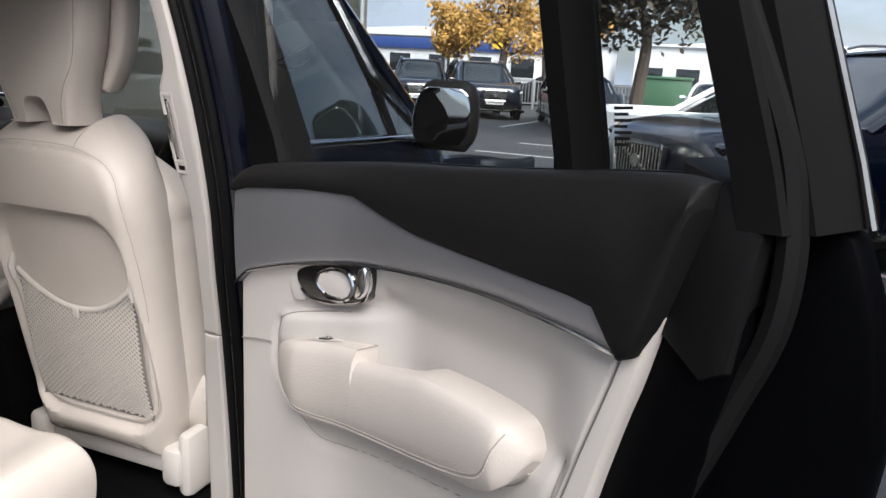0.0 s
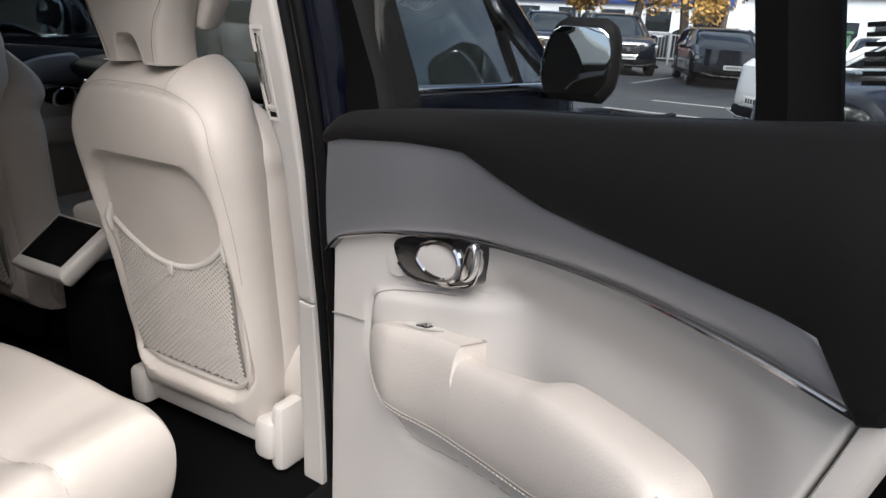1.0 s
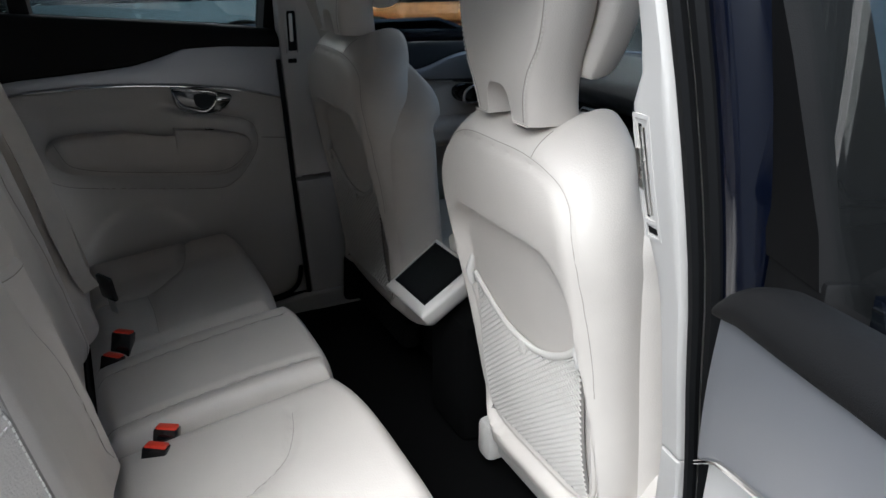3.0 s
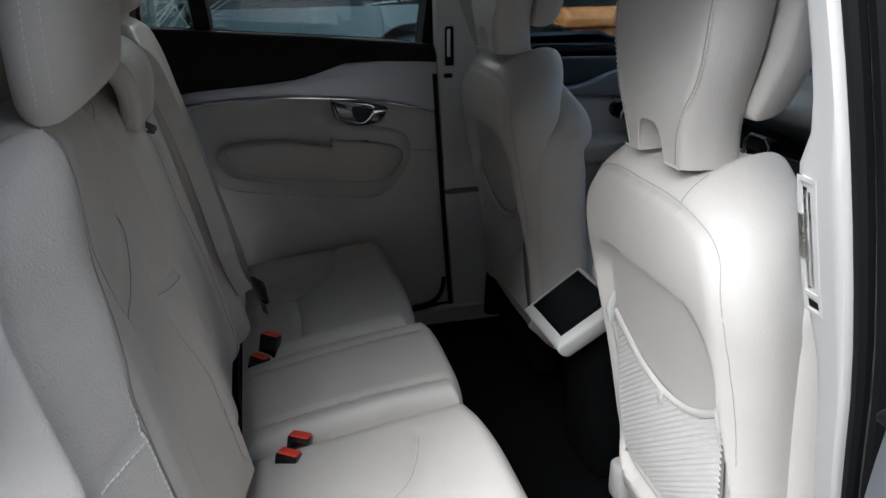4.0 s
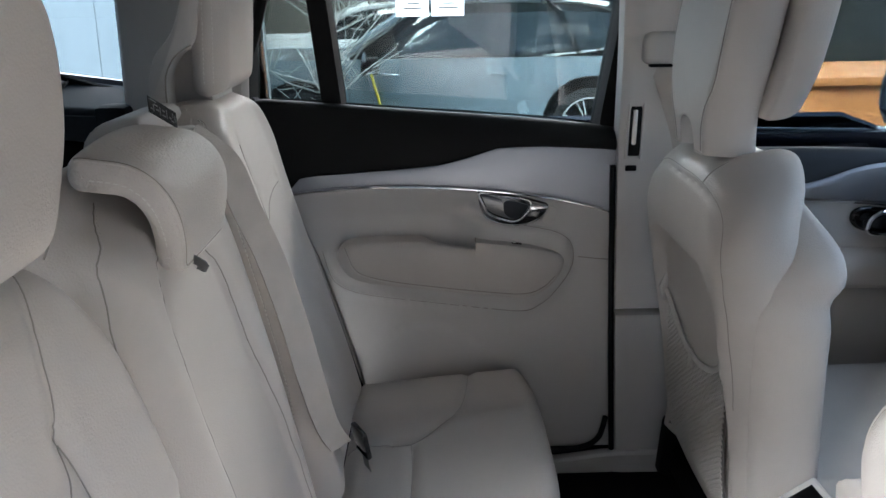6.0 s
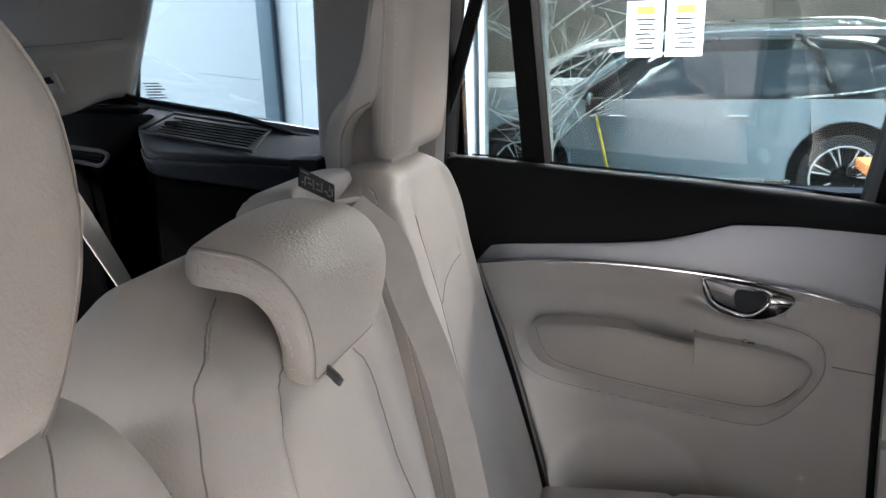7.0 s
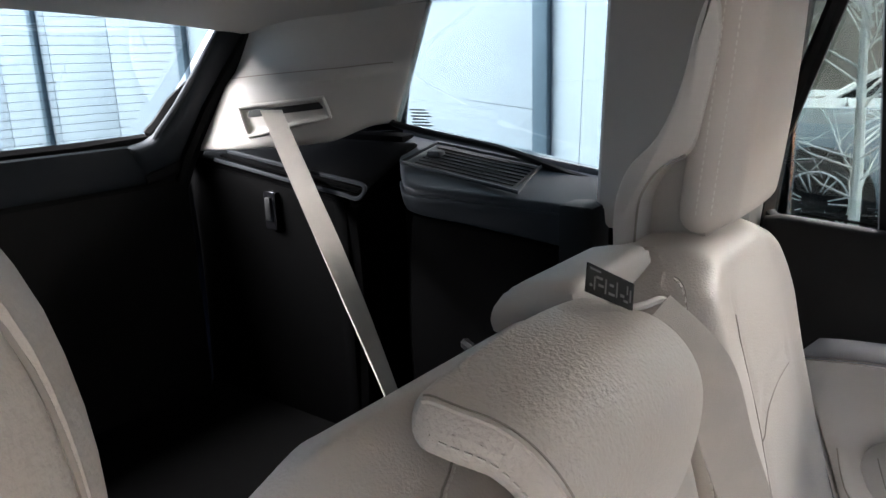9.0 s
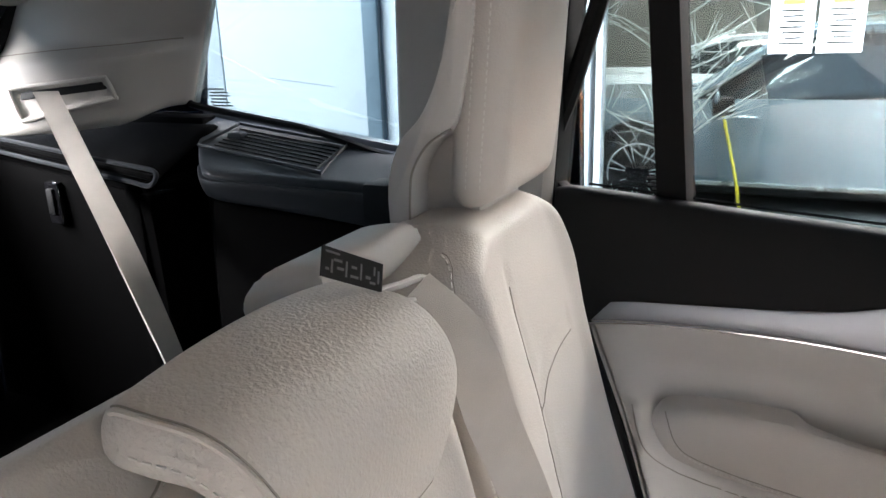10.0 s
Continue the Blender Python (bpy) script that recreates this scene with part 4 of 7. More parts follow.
bucket_seat(0.414, "cream leather front car seat with net pocket")
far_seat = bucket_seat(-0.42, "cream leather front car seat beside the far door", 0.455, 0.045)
far_seat.location += Vector((0, -0.030, 0.029))
far_seat.rotation_euler.x = radians(-3.0)


# ---- second row ----
def seat_line(z):
    """Front face of the backrests at a height."""
    return curve(z, [(0.55, -0.525), (0.70, -0.552), (0.95, -0.600), (1.15, -0.643), (1.30, -0.690)])


def outer_seat(x_in, x_out, head_x, head_y, head_z, head_top, cushion_lines, label, cushion_in):
    """x_in is the edge beside the middle seat, x_out that beside the door."""
    sg = 1 if x_out > x_in else -1
    cx, hwid = (x_in + x_out) / 2, abs(x_out - x_in) / 2
    root = thing("rear_seat", (cx, -0.5, 0.30), label, "car seat", "second row seats")
    # cushion: door side bolster is high
    def C(s, t):
        front_r = 0.035 * (abs(s) ** 4)
        a = cushion_in + (x_out - cushion_in) * (s + 1) / 2
        return (a, -0.56 + ((0.475 if sg > 0 else 0.435) - front_r) * t, 0.560 - 0.065 * (1 - t) - 0.010 * math.sin(math.pi * t))
    def Cf(s, t):
        side = step(0.45, 0.85, s) * 0.035 * (1 - 0.7 * t)
        return 0.068 + side + 0.012 * math.sin(math.pi * t) - 0.004 * step(0.2, 0.35, s) * step(0.75, 0.5, s)
    sewc = grooves(cushion_lines, 0.009, 0.009)
    bm = pillow(C, 80, 72, (0, 0, 1), lambda s, t: Cf(s, t) - sewc(*C(s, t)[:2]), 0.13, 0.045)
    tree = shell_of(bm)
    cu = part("cushion", bm, LEATHER, root, "cream leather seat cushion")
    def put_line(pts, way, parent, tr, thread=True, r=0.0006):
        ln = drape(tr, spline(pts, 12), way, 0.0002, 0.5)
        if len(ln) > 3:
            part("seam", tube(ln, r, 5), SEAMLINE, parent)
            if thread:
                o = Vector((0, 0.004, 0)) if way[2] else Vector((0.010, 0.0015, 0.0))
                part("stitching", stitches([p + o - Vector(way) * 0.0008 for p in ln], 0.005, 0.003, 0.0012), STITCH, parent)
    for ln in cushion_lines:
        put_line([(x, y, 0.6) for x, y in ln], (0, 0, -1), cu, tree, False)
    # backrest with wings
    topz, zb = (1.285 if sg > 0 else 1.302), 0.56
    def B(s, t):
        z = zb + (topz - zb) * t
        w = hwid * curve(t, [(0, 0.98), (0.5, 1.0), (0.8, 0.96), (0.92, 0.84), (1.0, 0.58)])
        if sg < 0:
            w = curve(z, [(0.56, 0.225), (0.85, 0.235), (1.10, 0.238), (1.22, 0.236), (1.27, 0.222), (1.30, 0.17)])
            if s > 0:
                w = curve(z, [(0.56, 0.215), (0.70, 0.190), (0.86, 0.145), (1.0, 0.104), (1.13, 0.088), (1.20, 0.100), (1.25, 0.092), (1.28, 0.070), (1.302, 0.02)])
            return (cx - s * w, seat_line(z) - 0.078, z)
        return (cx + sg * (s * w - 0.02 * step(0.8, 1, t)), seat_line(z) - 0.075, z)
    def Bf(s, t):
        if sg < 0:
            q = B(s, t)
            return 0.072 + 0.012 * step(-0.45, -0.9, s) + 0.008 * step(0.3, 0.8, s) - sewb(q[0], q[2])
        wing = 0.014 * step(0.1, 0.32, s) + 0.022 * step(0.77, 0.94, t) * step(-0.9, -0.3, s) - 0.050 * step(0.50, 1.0, s)
        inn = 0.020 * step(-0.55, -0.95, s) * (1 - step(0.8, 0.98, t))
        q = B(s, t)
        return 0.068 + wing + inn - sewb(q[0], q[2]) - sews(q[0], q[2])
    wing_line = [(0.560, 1.272), (0.566, 1.255), (0.570, 1.235), (0.577, 1.20), (0.590, 1.15), (0.605, 1.10), (0.622, 1.05), (0.636, 1.0), (0.640, 0.85), (0.630, 0.64)]
    insert = [(0.320, 1.262), (0.338, 1.22), (0.348, 1.17), (0.358, 1.13), (0.380, 1.096), (0.430, 1.066), (0.485, 1.050), (0.528, 1.048), (0.552, 1.068), (0.556, 1.13), (0.548, 1.19), (0.546, 1.25)]
    flank = [(0.356, 1.13), (0.352, 1.06), (0.343, 0.989), (0.315, 0.90), (0.284, 0.81), (0.28, 0.64)]
    strap = [(0.343, 0.992), (0.30, 0.985), (0.260, 0.985), (0.222, 0.988)]
    if sg < 0:
        wing_line = [(-0.236, 0.62), (-0.234, 0.90), (-0.233, 1.15), (-0.240, 1.255), (-0.262, 1.288)]
        insert = [(-0.335, 1.235), (-0.328, 1.19), (-0.332, 1.133), (-0.338, 1.05), (-0.345, 0.90), (-0.345, 0.64)]
        flank = [(-0.335, 1.10), (-0.37, 1.125), (-0.42, 1.137), (-0.47, 1.140)]
    sewb = grooves([insert], 0.012, 0.006) if sg > 0 else grooves([insert, flank], 0.007, 0.003)
    sews = grooves([flank, strap], 0.009, 0.007)
    bmb = pillow(B, 90, 96, (0, 1, 0.22), Bf, 0.06 if sg > 0 else 0.075, 0.045 if sg > 0 else 0.036)
    treeb = shell_of(bmb)
    bk = part("backrest", bmb, LEATHER, root, "cream leather backrest with side wings")
    if sg > 0:
        # grained bolster beside the door, sewn on along the wing seam
        def Wg(s, t):
            z = 0.62 + 0.648 * t
            x0 = np.interp(z, [b for _, b in wing_line[::-1]], [a for a, _ in wing_line[::-1]]) + 0.002
            x1 = B(1, (z - zb) / (topz - zb))[0] + 0.004
            return (x0 + (x1 - x0) * (s + 1) / 2, seat_line(z) - 0.075, z)
        def Wf(s, t):
            x, _, z = Wg(s, t)
            k = (z - zb) / (topz - zb)
            e = B(1, k)[0] - cx + 0.02 * step(0.8, 1, k)
            return Bf((x - cx + 0.02 * step(0.8, 1, k)) / e, k) + 0.004 - sewx(x, z)
        cross = [(0.645, 0.968), (0.69, 0.962), (0.73, 0.958)]
        sewx = grooves([cross], 0.008, 0.004)
        bmw = pillow(Wg, 60, 96, (0, 1, 0.22), Wf, 0.03, 0.007)
        tw = shell_of(bmw)
        wing_part = part("side_bolster", bmw, LEATHER_C, bk, "coarsely grained cream leather side bolster")
        for run in ([(a + 0.009, b) for a, b in wing_line[1:]], cross):
            ln = drape(tw, spline([(a, 0, b) for a, b in run], 12), (0, -1, 0), 0.0002, 0.9)
            part("stitching", stitches(ln, 0.005, 0.003, 0.0015), STITCH, wing_part)
            part("seam", tube([p + Vector((-0.0045, 0, 0.001)) for p in ln], 0.0009, 5), SEAMLINE, wing_part)
        put_line([(a, 0, b) for a, b in wing_line], (0, -1, 0), bk, treeb, False, 0.0012)
    else:
        put_line([(a, 0, b) for a, b in wing_line], (0, -1, 0), bk, treeb)
    for run in ((insert, flank, strap) if sg > 0 else (insert, flank)):
        put_line([(a, 0, b) for a, b in run], (0, -1, 0), bk, treeb, False, 0.0008)
    # head restraint on a padded neck
    hb = head_z
    if sg > 0:
        def N(s, t):
            z = 1.24 + (head_top - 0.04 - 1.24) * t
            return (head_x + sg * s * curve(t, [(0, 0.122), (0.25, 0.120), (0.40, 0.096), (0.52, 0.066), (0.75, 0.052), (1, 0.040)]), head_y - 0.098 + 0.04 * t * t, z)
        nk = part("headrest_neck", pillow(N, 20, 24, (0, 1, 0.1), 0.026, 0.035, 0.025), TRIM, root, "cream moulded headrest neck")
        for sgn in (-1, 1):
            part("seam", tube(spline([Vector(N(sgn * 0.99, a)) + Vector((sg * sgn * 0.001, 0.01 + 0.012 * a, 0)) for a in (0.02, 0.2, 0.32, 0.42)], 5), 0.0013, 5), SEAMLINE, nk)
    else:
        # hooked spine behind the cushion, with a hollow between its two flanks
        along = lambda y, w, z: (head_x + w, y, z)
        spine = [(p[0], p[1]) for p in spline([(-0.802, 1.270, 0), (-0.804, 1.33, 0), (-0.790, 1.376, 0), (-0.760, 1.410, 0), (-0.738, 1.46, 0), (-0.722, 1.53, 0), (-0.708, 1.545, 0), (-0.702, 1.50, 0), (-0.716, 1.42, 0), (-0.728, 1.394, 0), (-0.754, 1.378, 0), (-0.771, 1.353, 0), (-0.776, 1.329, 0), (-0.778, 1.270, 0)], 4)]
        nk = part("headrest_neck", prism(spine, along, -0.105, 0.105, 0.006), TRIM, root, "cream moulded headrest neck")
        part("neck_web", prism([(-0.785, 1.27), (-0.785, 1.36), (-0.74, 1.40), (-0.722, 1.42), (-0.715, 1.37), (-0.716, 1.27)], along, -0.062, 0.062, 0.006), TRIM, nk)
        for sgn in (-1, 1):
            part("seam", tube(spline([Vector(along(y, sgn * 0.1045, z)) for y, z in ((-0.778, 1.285), (-0.776, 1.329), (-0.771, 1.353), (-0.754, 1.378), (-0.728, 1.394))], 6), 0.0014, 5), SEAMLINE, nk)
    WID = [(0, 0.104), (0.15, 0.122), (0.4, 0.139), (0.65, 0.134), (0.82, 0.112), (0.93, 0.080), (1, 0.045)] if sg > 0 else [(0, 0.084), (0.06, 0.095), (0.18, 0.100), (0.45, 0.102), (0.70, 0.100), (0.88, 0.094), (0.96, 0.082), (1, 0.064)]
    def Hh(s, t):
        z = hb + (head_top - hb) * t
        return (head_x + sg * s * curve(t, WID), head_y + 0.035 * t * (1 - 0.4 * t), z)
    bmh = pillow(Hh, 40, 36, (0, 1, 0.10), lambda s, t: 0.046 - 0.006 * s * s, 0.034, 0.042) if sg > 0 else pillow(Hh, 40, 36, (0, 1, 0.10), lambda s, t: 0.036 - 0.005 * s * s, 0.028, 0.024)
    treeh = shell_of(bmh)
    hd = part("headrest", bmh, LEATHER, root, "padded cream leather head restraint")
    if sg > 0:
        path = [(0.90, t) for t in np.linspace(0.78, 0.86, 4)] + [(0.90 - 0.22 * (1 - math.cos(a)), 0.86 + 0.09 * math.sin(a)) for a in np.linspace(0.15, 1.57, 8)] + [(x, 0.95) for x in np.linspace(0.6, -0.6, 24)] + [(-0.90 + 0.22 * (1 - math.cos(a)), 0.86 + 0.09 * math.sin(a)) for a in np.linspace(1.57, 0.15, 8)] + [(-0.90, t) for t in np.linspace(0.86, 0.04, 28)]
        rim_pts = drape(treeh, [Vector(Hh(a, b)) + Vector((0, 0.1, 0)) for a, b in path], (0, -1, 0), 0.0002, 0.05)
        part("piping", tube(rim_pts, 0.0015, 6), LEATHER, hd)
        part("seam", tube([p + Vector((0, 0.0008, -0.0035)) for p in rim_pts], 0.0008, 5), SEAMLINE, hd)
    for off in (0.93, 0.985):
        side_pts = []
        for k, ts in ((-1, lin(26, False)), (1, lin(26, False)[::-1])):
            for t in ts:
                x = head_x + sg * k * (curve(t, WID) + 0.0015)
                side_pts.append(Vector((x, Hh(0, t)[1] + (0.012 if off < 0.95 else -0.004), hb + (head_top - hb) * t)))
        half = len(side_pts) // 2
        for run in ((side_pts[half:],) if sg > 0 else (side_pts[:half], side_pts[half:])):
            run = [hit[0] - hit[1] * 0.0003 for q in run[2:-2] for hit in [treeh.find_nearest(q)] if hit[0] is not None]
            part("stitching", stitches(run, 0.0045, 0.003, 0.0009), STITCH, hd)
            if off < 0.95:
                part("seam", tube([p + Vector((0, -0.006, 0)) for p in run], 0.0010, 5), SEAMLINE, hd)
    part("seat_base", box((min(x_in, x_out) + 0.03, -0.58, 0.30), (max(x_in, x_out) - 0.03, -0.17, 0.46), 0.03), BLACKSOFT, root)
    return root


outer_seat(0.225, 0.735, 0.468, -0.652, 1.285, 1.530,
           [[(0.39, -0.54), (0.405, -0.46), (0.412, -0.385), (0.365, -0.29), (0.30, -0.25), (0.235, -0.232)], [(0.41, -0.37), (0.47, -0.33), (0.56, -0.31), (0.73, -0.30)]],
           "cream leather rear car seat with padded wings", 0.150)
outer_seat(-0.225, -0.70, -0.430, -0.716, 1.312, 1.582,
           [[(-0.475, -0.55), (-0.46, -0.48), (-0.447, -0.415), (-0.50, -0.355), (-0.582, -0.301), (-0.69, -0.282)], [(-0.447, -0.413), (-0.35, -0.408), (-0.235, -0.411)]],
           "cream leather rear car seat beside the closed door", -0.180)


def middle_seat():
    root = thing("middle_seat", (0, -0.5, 0.30), "narrow cream leather middle seat with folded head pad", "car seat", "second row seats")
    def C(s, t):
        return (-0.015 + s * 0.163, -0.56 + (0.455 - 0.02 * s ** 4) * t, 0.560 - 0.065 * (1 - t))
    runs = [[(-0.118, -0.55), (-0.115, -0.35), (-0.125, -0.15)], [(0.085, -0.55), (0.088, -0.35), (0.090, -0.14)]]
    sewc = grooves(runs, 0.009, 0.008)
    bm = pillow(C, 60, 60, (0, 0, 1), lambda s, t: 0.070 + 0.010 * math.sin(math.pi * t) - sewc(*C(s, t)[:2]), 0.13, 0.035)
    tree = shell_of(bm)
    cu = part("cushion", bm, LEATHER, root, "cream leather middle cushion")
    for run in runs:
        ln = drape(tree, spline([(a, b, 0.7) for a, b in run], 16), (0, 0, -1), 0.0001)
        part("seam", tube(ln, 0.0010, 5), SEAMLINE, cu)
    def B(s, t):
        z = 0.56 + 0.722 * t - 0.045 * step(0.62, 1.0, s) * step(0.75, 1, t)
        w = curve(t, [(0, 0.20), (0.5, 0.213), (0.90, 0.205), (1, 0.185)]) if s < 0 else curve(t, [(0, 0.20), (0.5, 0.220), (0.80, 0.236), (0.92, 0.232), (1, 0.205)])
        return (-0.005 + s * w, seat_line(z) - 0.088 - 0.045 * step(0.60, 1.05, s), z)
    rim_a = [(0.070, 1.250), (0.115, 1.237), (0.148, 1.223), (0.170, 1.206), (0.182, 1.17), (0.188, 1.10), (0.186, 1.04), (0.178, 0.85), (0.168, 0.60)]
    rim_b = [(0.052, 1.185), (0.078, 1.16), (0.098, 1.11), (0.106, 1.0), (0.102, 0.85), (0.10, 0.60)]
    rim_c = [(-0.045, 1.162), (-0.068, 1.160), (-0.086, 1.135), (-0.100, 1.106), (-0.112, 0.994), (-0.135, 0.876), (-0.15, 0.70), (-0.155, 0.60)]
    edge_of = lambda run: ([b for _, b in run[::-1]], [a for a, _ in run[::-1]])
    sewm = grooves([rim_a], 0.006, 0.005)
    sunk = grooves([rim_b, rim_c], 0.007, 0.004)
    def Bm(s, t):
        x, _, z = B(s, t)
        lo, hi = np.interp(z, *edge_of(rim_c)), np.interp(z, *edge_of(rim_b))
        inner = step(lo - 0.004, lo + 0.012, x) * step(hi + 0.004, hi - 0.012, x) * step(1.20, 1.15, z)
        return 0.072 - 0.012 * inner + 0.006 * step(0.45, 0.8, abs(s)) - 0.050 * step(0.84, 1.0, t) - 0.010 * step(0.66, 1.0, s) - sewm(x, z) - sunk(x, z)
    bmb = pillow(B, 84, 90, (0, 1, 0.22), Bm, 0.07, 0.068)
    treeb = shell_of(bmb)
    bk = part("backrest", bmb, LEATHER, root, "smooth cream leather backrest", 80)
    for run, thread in ((rim_a, True), (rim_b, False), (rim_c, False), ([(0.203, 1.135), (0.222, 1.138), (0.232, 1.14)], False)):
        ln = drape(treeb, spline([(a, 0, z) for a, z in run], 14), (0, -1, 0), 0.0001, 0.6)
        part("seam", tube(ln, 0.0009, 5), SEAMLINE, bk)
        if thread:
            part("stitching", stitches([p + Vector((-0.0045, 0.0010, 0)) for p in ln]), STITCH, bk)
    # head pad folded down over the top of the backrest: flat bottom edge, thick sewn side band
    arc = [(0.0, (-0.662, 1.160)), (0.2, (-0.656, 1.200)), (0.40, (-0.658, 1.238)), (0.55, (-0.668, 1.262)), (0.68, (-0.685, 1.277)), (0.85, (-0.712, 1.284)), (1.0, (-0.742, 1.289))]
    ay, az_ = [(a, p[0]) for a, p in arc], [(a, p[1]) for a, p in arc]
    near_x = [(0, 0.058), (0.2, 0.066), (0.5, 0.084), (0.8, 0.098), (1, 0.104)]
    far_x = [(0, -0.100), (0.15, -0.118), (0.4, -0.142), (0.7, -0.138), (0.85, -0.128), (1, -0.122)]
    def slide(s, t):
        c = max(0.0, (abs(s) - 0.86) / 0.14)
        k = 1 - math.sqrt(max(0.0, 1 - min(c, 1) ** 2))
        return 0.10 * k + (1 - 0.10 * k - 0.09 * k) * t
    def Qn(s, t):
        a, d = slide(s, t), 0.02
        return (0, (curve(a + d, az_) - curve(a - d, az_)), -(curve(a + d, ay) - curve(a - d, ay)))
    def Q(s, t):
        a = slide(s, t)
        k = (s + 1) / 2
        x0, x1 = curve(a, far_x), curve(a, near_x)
        q = Vector((x0 + (x1 - x0) * k, curve(a, ay), curve(a, az_)))
        return q + Vector(Qn(s, t)).normalized() * 0.012 * (1 - s * s) * step(0, 0.5, a)
    bmq = pillow(Q, 90, 90, Qn, 0.017, 0.019, 0.010)
    tq = shell_of(bmq)
    pad = part("head_pad", bmq, LEATHER_C, root, "grained cream leather folding head pad", 60)
    def rim_at(inset, drop):
        run = [(1 - inset, t) for t in np.linspace(0.97, 0.10, 44)] + [(1 - inset - 0.06 * (1 - math.cos(a)), 0.10 - (0.10 - inset * 0.6) * math.sin(a)) for a in np.linspace(0.2, 1.57, 7)] + [(x, inset * 0.6) for x in np.linspace(0.93 - inset, -1 + inset, 40)]
        out = []
        for x, t in run:
            q = Vector(Qn(x, t)).normalized()
            hit = tq.ray_cast(Vector(Q(x, t)) + q * 0.08, -q)
            if hit[0] is not None:
                out.append(hit[0] + q * drop)
        return out
    part("piping", tube(rim_at(0.060, -0.0002), 0.0019, 6), LEATHER, pad)
    part("seam", tube(rim_at(0.085, 0.0), 0.0008, 5), SEAMLINE, pad)
    side = []
    for t in np.linspace(0.95, 0.12, 50):
        hit = tq.ray_cast(Vector(Q(1, t)) + Vector((0.05, 0, 0)) - Vector(Qn(1, t)).normalized() * 0.002, Vector((-1, 0, 0)))
        if hit[0] is not None:
            side.append(hit[0] + Vector((0.0003, 0, 0)))
    part("stitching", stitches(side, 0.005, 0.003, 0.0009), STITCH, pad)
    part("pull_tab", join(ribbon([(0.024, -0.650, 1.170), (0.029, -0.638, 1.165), (0.032, -0.629, 1.160), (0.026, -0.630, 1.154), (0.016, -0.642, 1.155)], 0.011, (0.2, 0.5, 0.8), 0.0012)), GREYINK, pad, "small grey fabric pull tab")
    # warning label, belt guide and rounded rear cap
    LM = Matrix.Translation((-0.093, -0.700, 1.324)) @ Euler((0.25, -0.47, -0.18)).to_matrix().to_4x4() @ Matrix.Scale(0.74, 4)
    lab = part("warning_label", box((-0.046, -0.0008, -0.013), (0.046, 0.0008, 0.016), 0.0, LM), BLACKSOFT, root, "black fabric warning label with pale print")
    part("label_print", join(*[box((a, 0.0009, b), (a + c, 0.0014, b + d), 0, LM) for a, b, c, d in ((-0.040, -0.006, 0.003, 0.013), (-0.034, -0.008, 0.009, 0.0025), (-0.033, 0.001, 0.0025, 0.009), (-0.026, -0.004, 0.008, 0.003), (-0.012, -0.007, 0.0025, 0.016), (-0.007, -0.007, 0.012, 0.0025), (-0.004, 0.002, 0.008, 0.0025), (0.010, -0.008, 0.0025, 0.015), (0.015, -0.003, 0.010, 0.0025), (0.018, 0.004, 0.012, 0.0025), (0.031, -0.008, 0.0025, 0.013), (0.036, -0.006, 0.005, 0.0025), (0.022, 0.0105, 0.020, 0.002))]), GREYINK, lab)
    def K(s, t):
        return (-0.190 + 0.085 * s, -0.815 + 0.075 * t, 1.280 + 0.012 * math.sin(math.pi * t * 0.6))
    part("rear_cap", pillow(K, 18, 18, (0, 0.3, 1), 0.024, 0.03, 0.018), TRIM, root, "cream plastic belt outlet cover")
    g = [(-0.122, -0.697, 1.298), (-0.155, -0.696, 1.294), (-0.188, -0.695, 1.289), (-0.206, -0.693, 1.276), (-0.196, -0.689, 1.270), (-0.165, -0.690, 1.278), (-0.136, -0.691, 1.284)]
    part("belt_guide", tube(spline(g, 5, True), 0.0034, 8, closed=True), TRIM, root, "cream plastic belt guide")
    part("seat_base", box((-0.17, -0.58, 0.30), (0.17, -0.17, 0.46), 0.03), BLACKSOFT, root)
    return root


middle_seat()


def buckle(at, turn, label):
    root = thing("seat_belt_buckle", at, label, "belt buckle", "belt buckles")
    M = Matrix.Translation(at) @ Euler((radians(-14), radians(6), radians(turn))).to_matrix().to_4x4()
    part("housing", box((-0.022, -0.014, -0.06), (0.022, 0.014, 0.016), 0.004, M), BLACKGLOSS, root, "black plastic buckle")
    part("release_button", box((-0.0185, -0.0115, 0.008), (0.0185, 0.0125, 0.0195), 0.003, M), RED, root, "red release button")
    part("stalk", box((-0.014, -0.006, -0.13), (0.014, 0.006, -0.055), 0.003, M), BLACKSOFT, root)


buckle((0.205, -0.470, 0.572), 62, "black belt buckle with red button between the seats")
buckle((0.162, -0.446, 0.575), 66, "black belt buckle with red button between the seats")
buckle((-0.222, -0.486, 0.590), 60, "black belt buckle with red button on the far seat")
buckle((-0.180, -0.515, 0.560), 55, "black belt buckle beside the far seat")

belt = thing("centre_belt", (-0.30, -0.6, 0.6), "beige seat belt running down the middle backrest", "seat belt")
part("webbing", ribbon([(-0.168, -0.692, 1.286), (-0.178, -0.652, 1.240), (-0.186, -0.632, 1.170), (-0.208, -0.608, 1.080), (-0.222, -0.585, 0.970), (-0.226, -0.565, 0.86), (-0.245, -0.548, 0.76), (-0.27, -0.53, 0.70)], 0.047,
     [(1, -0.1, -0.3), (0.72, -0.50, -0.25), (0.66, -0.68, -0.1), (0.62, -0.76, 0.0), (0.60, -0.78, 0.05), (0.60, -0.78, 0.05), (0.75, -0.65, 0), (0.75, -0.65, 0)]), WEBBING, belt, "beige woven webbing")
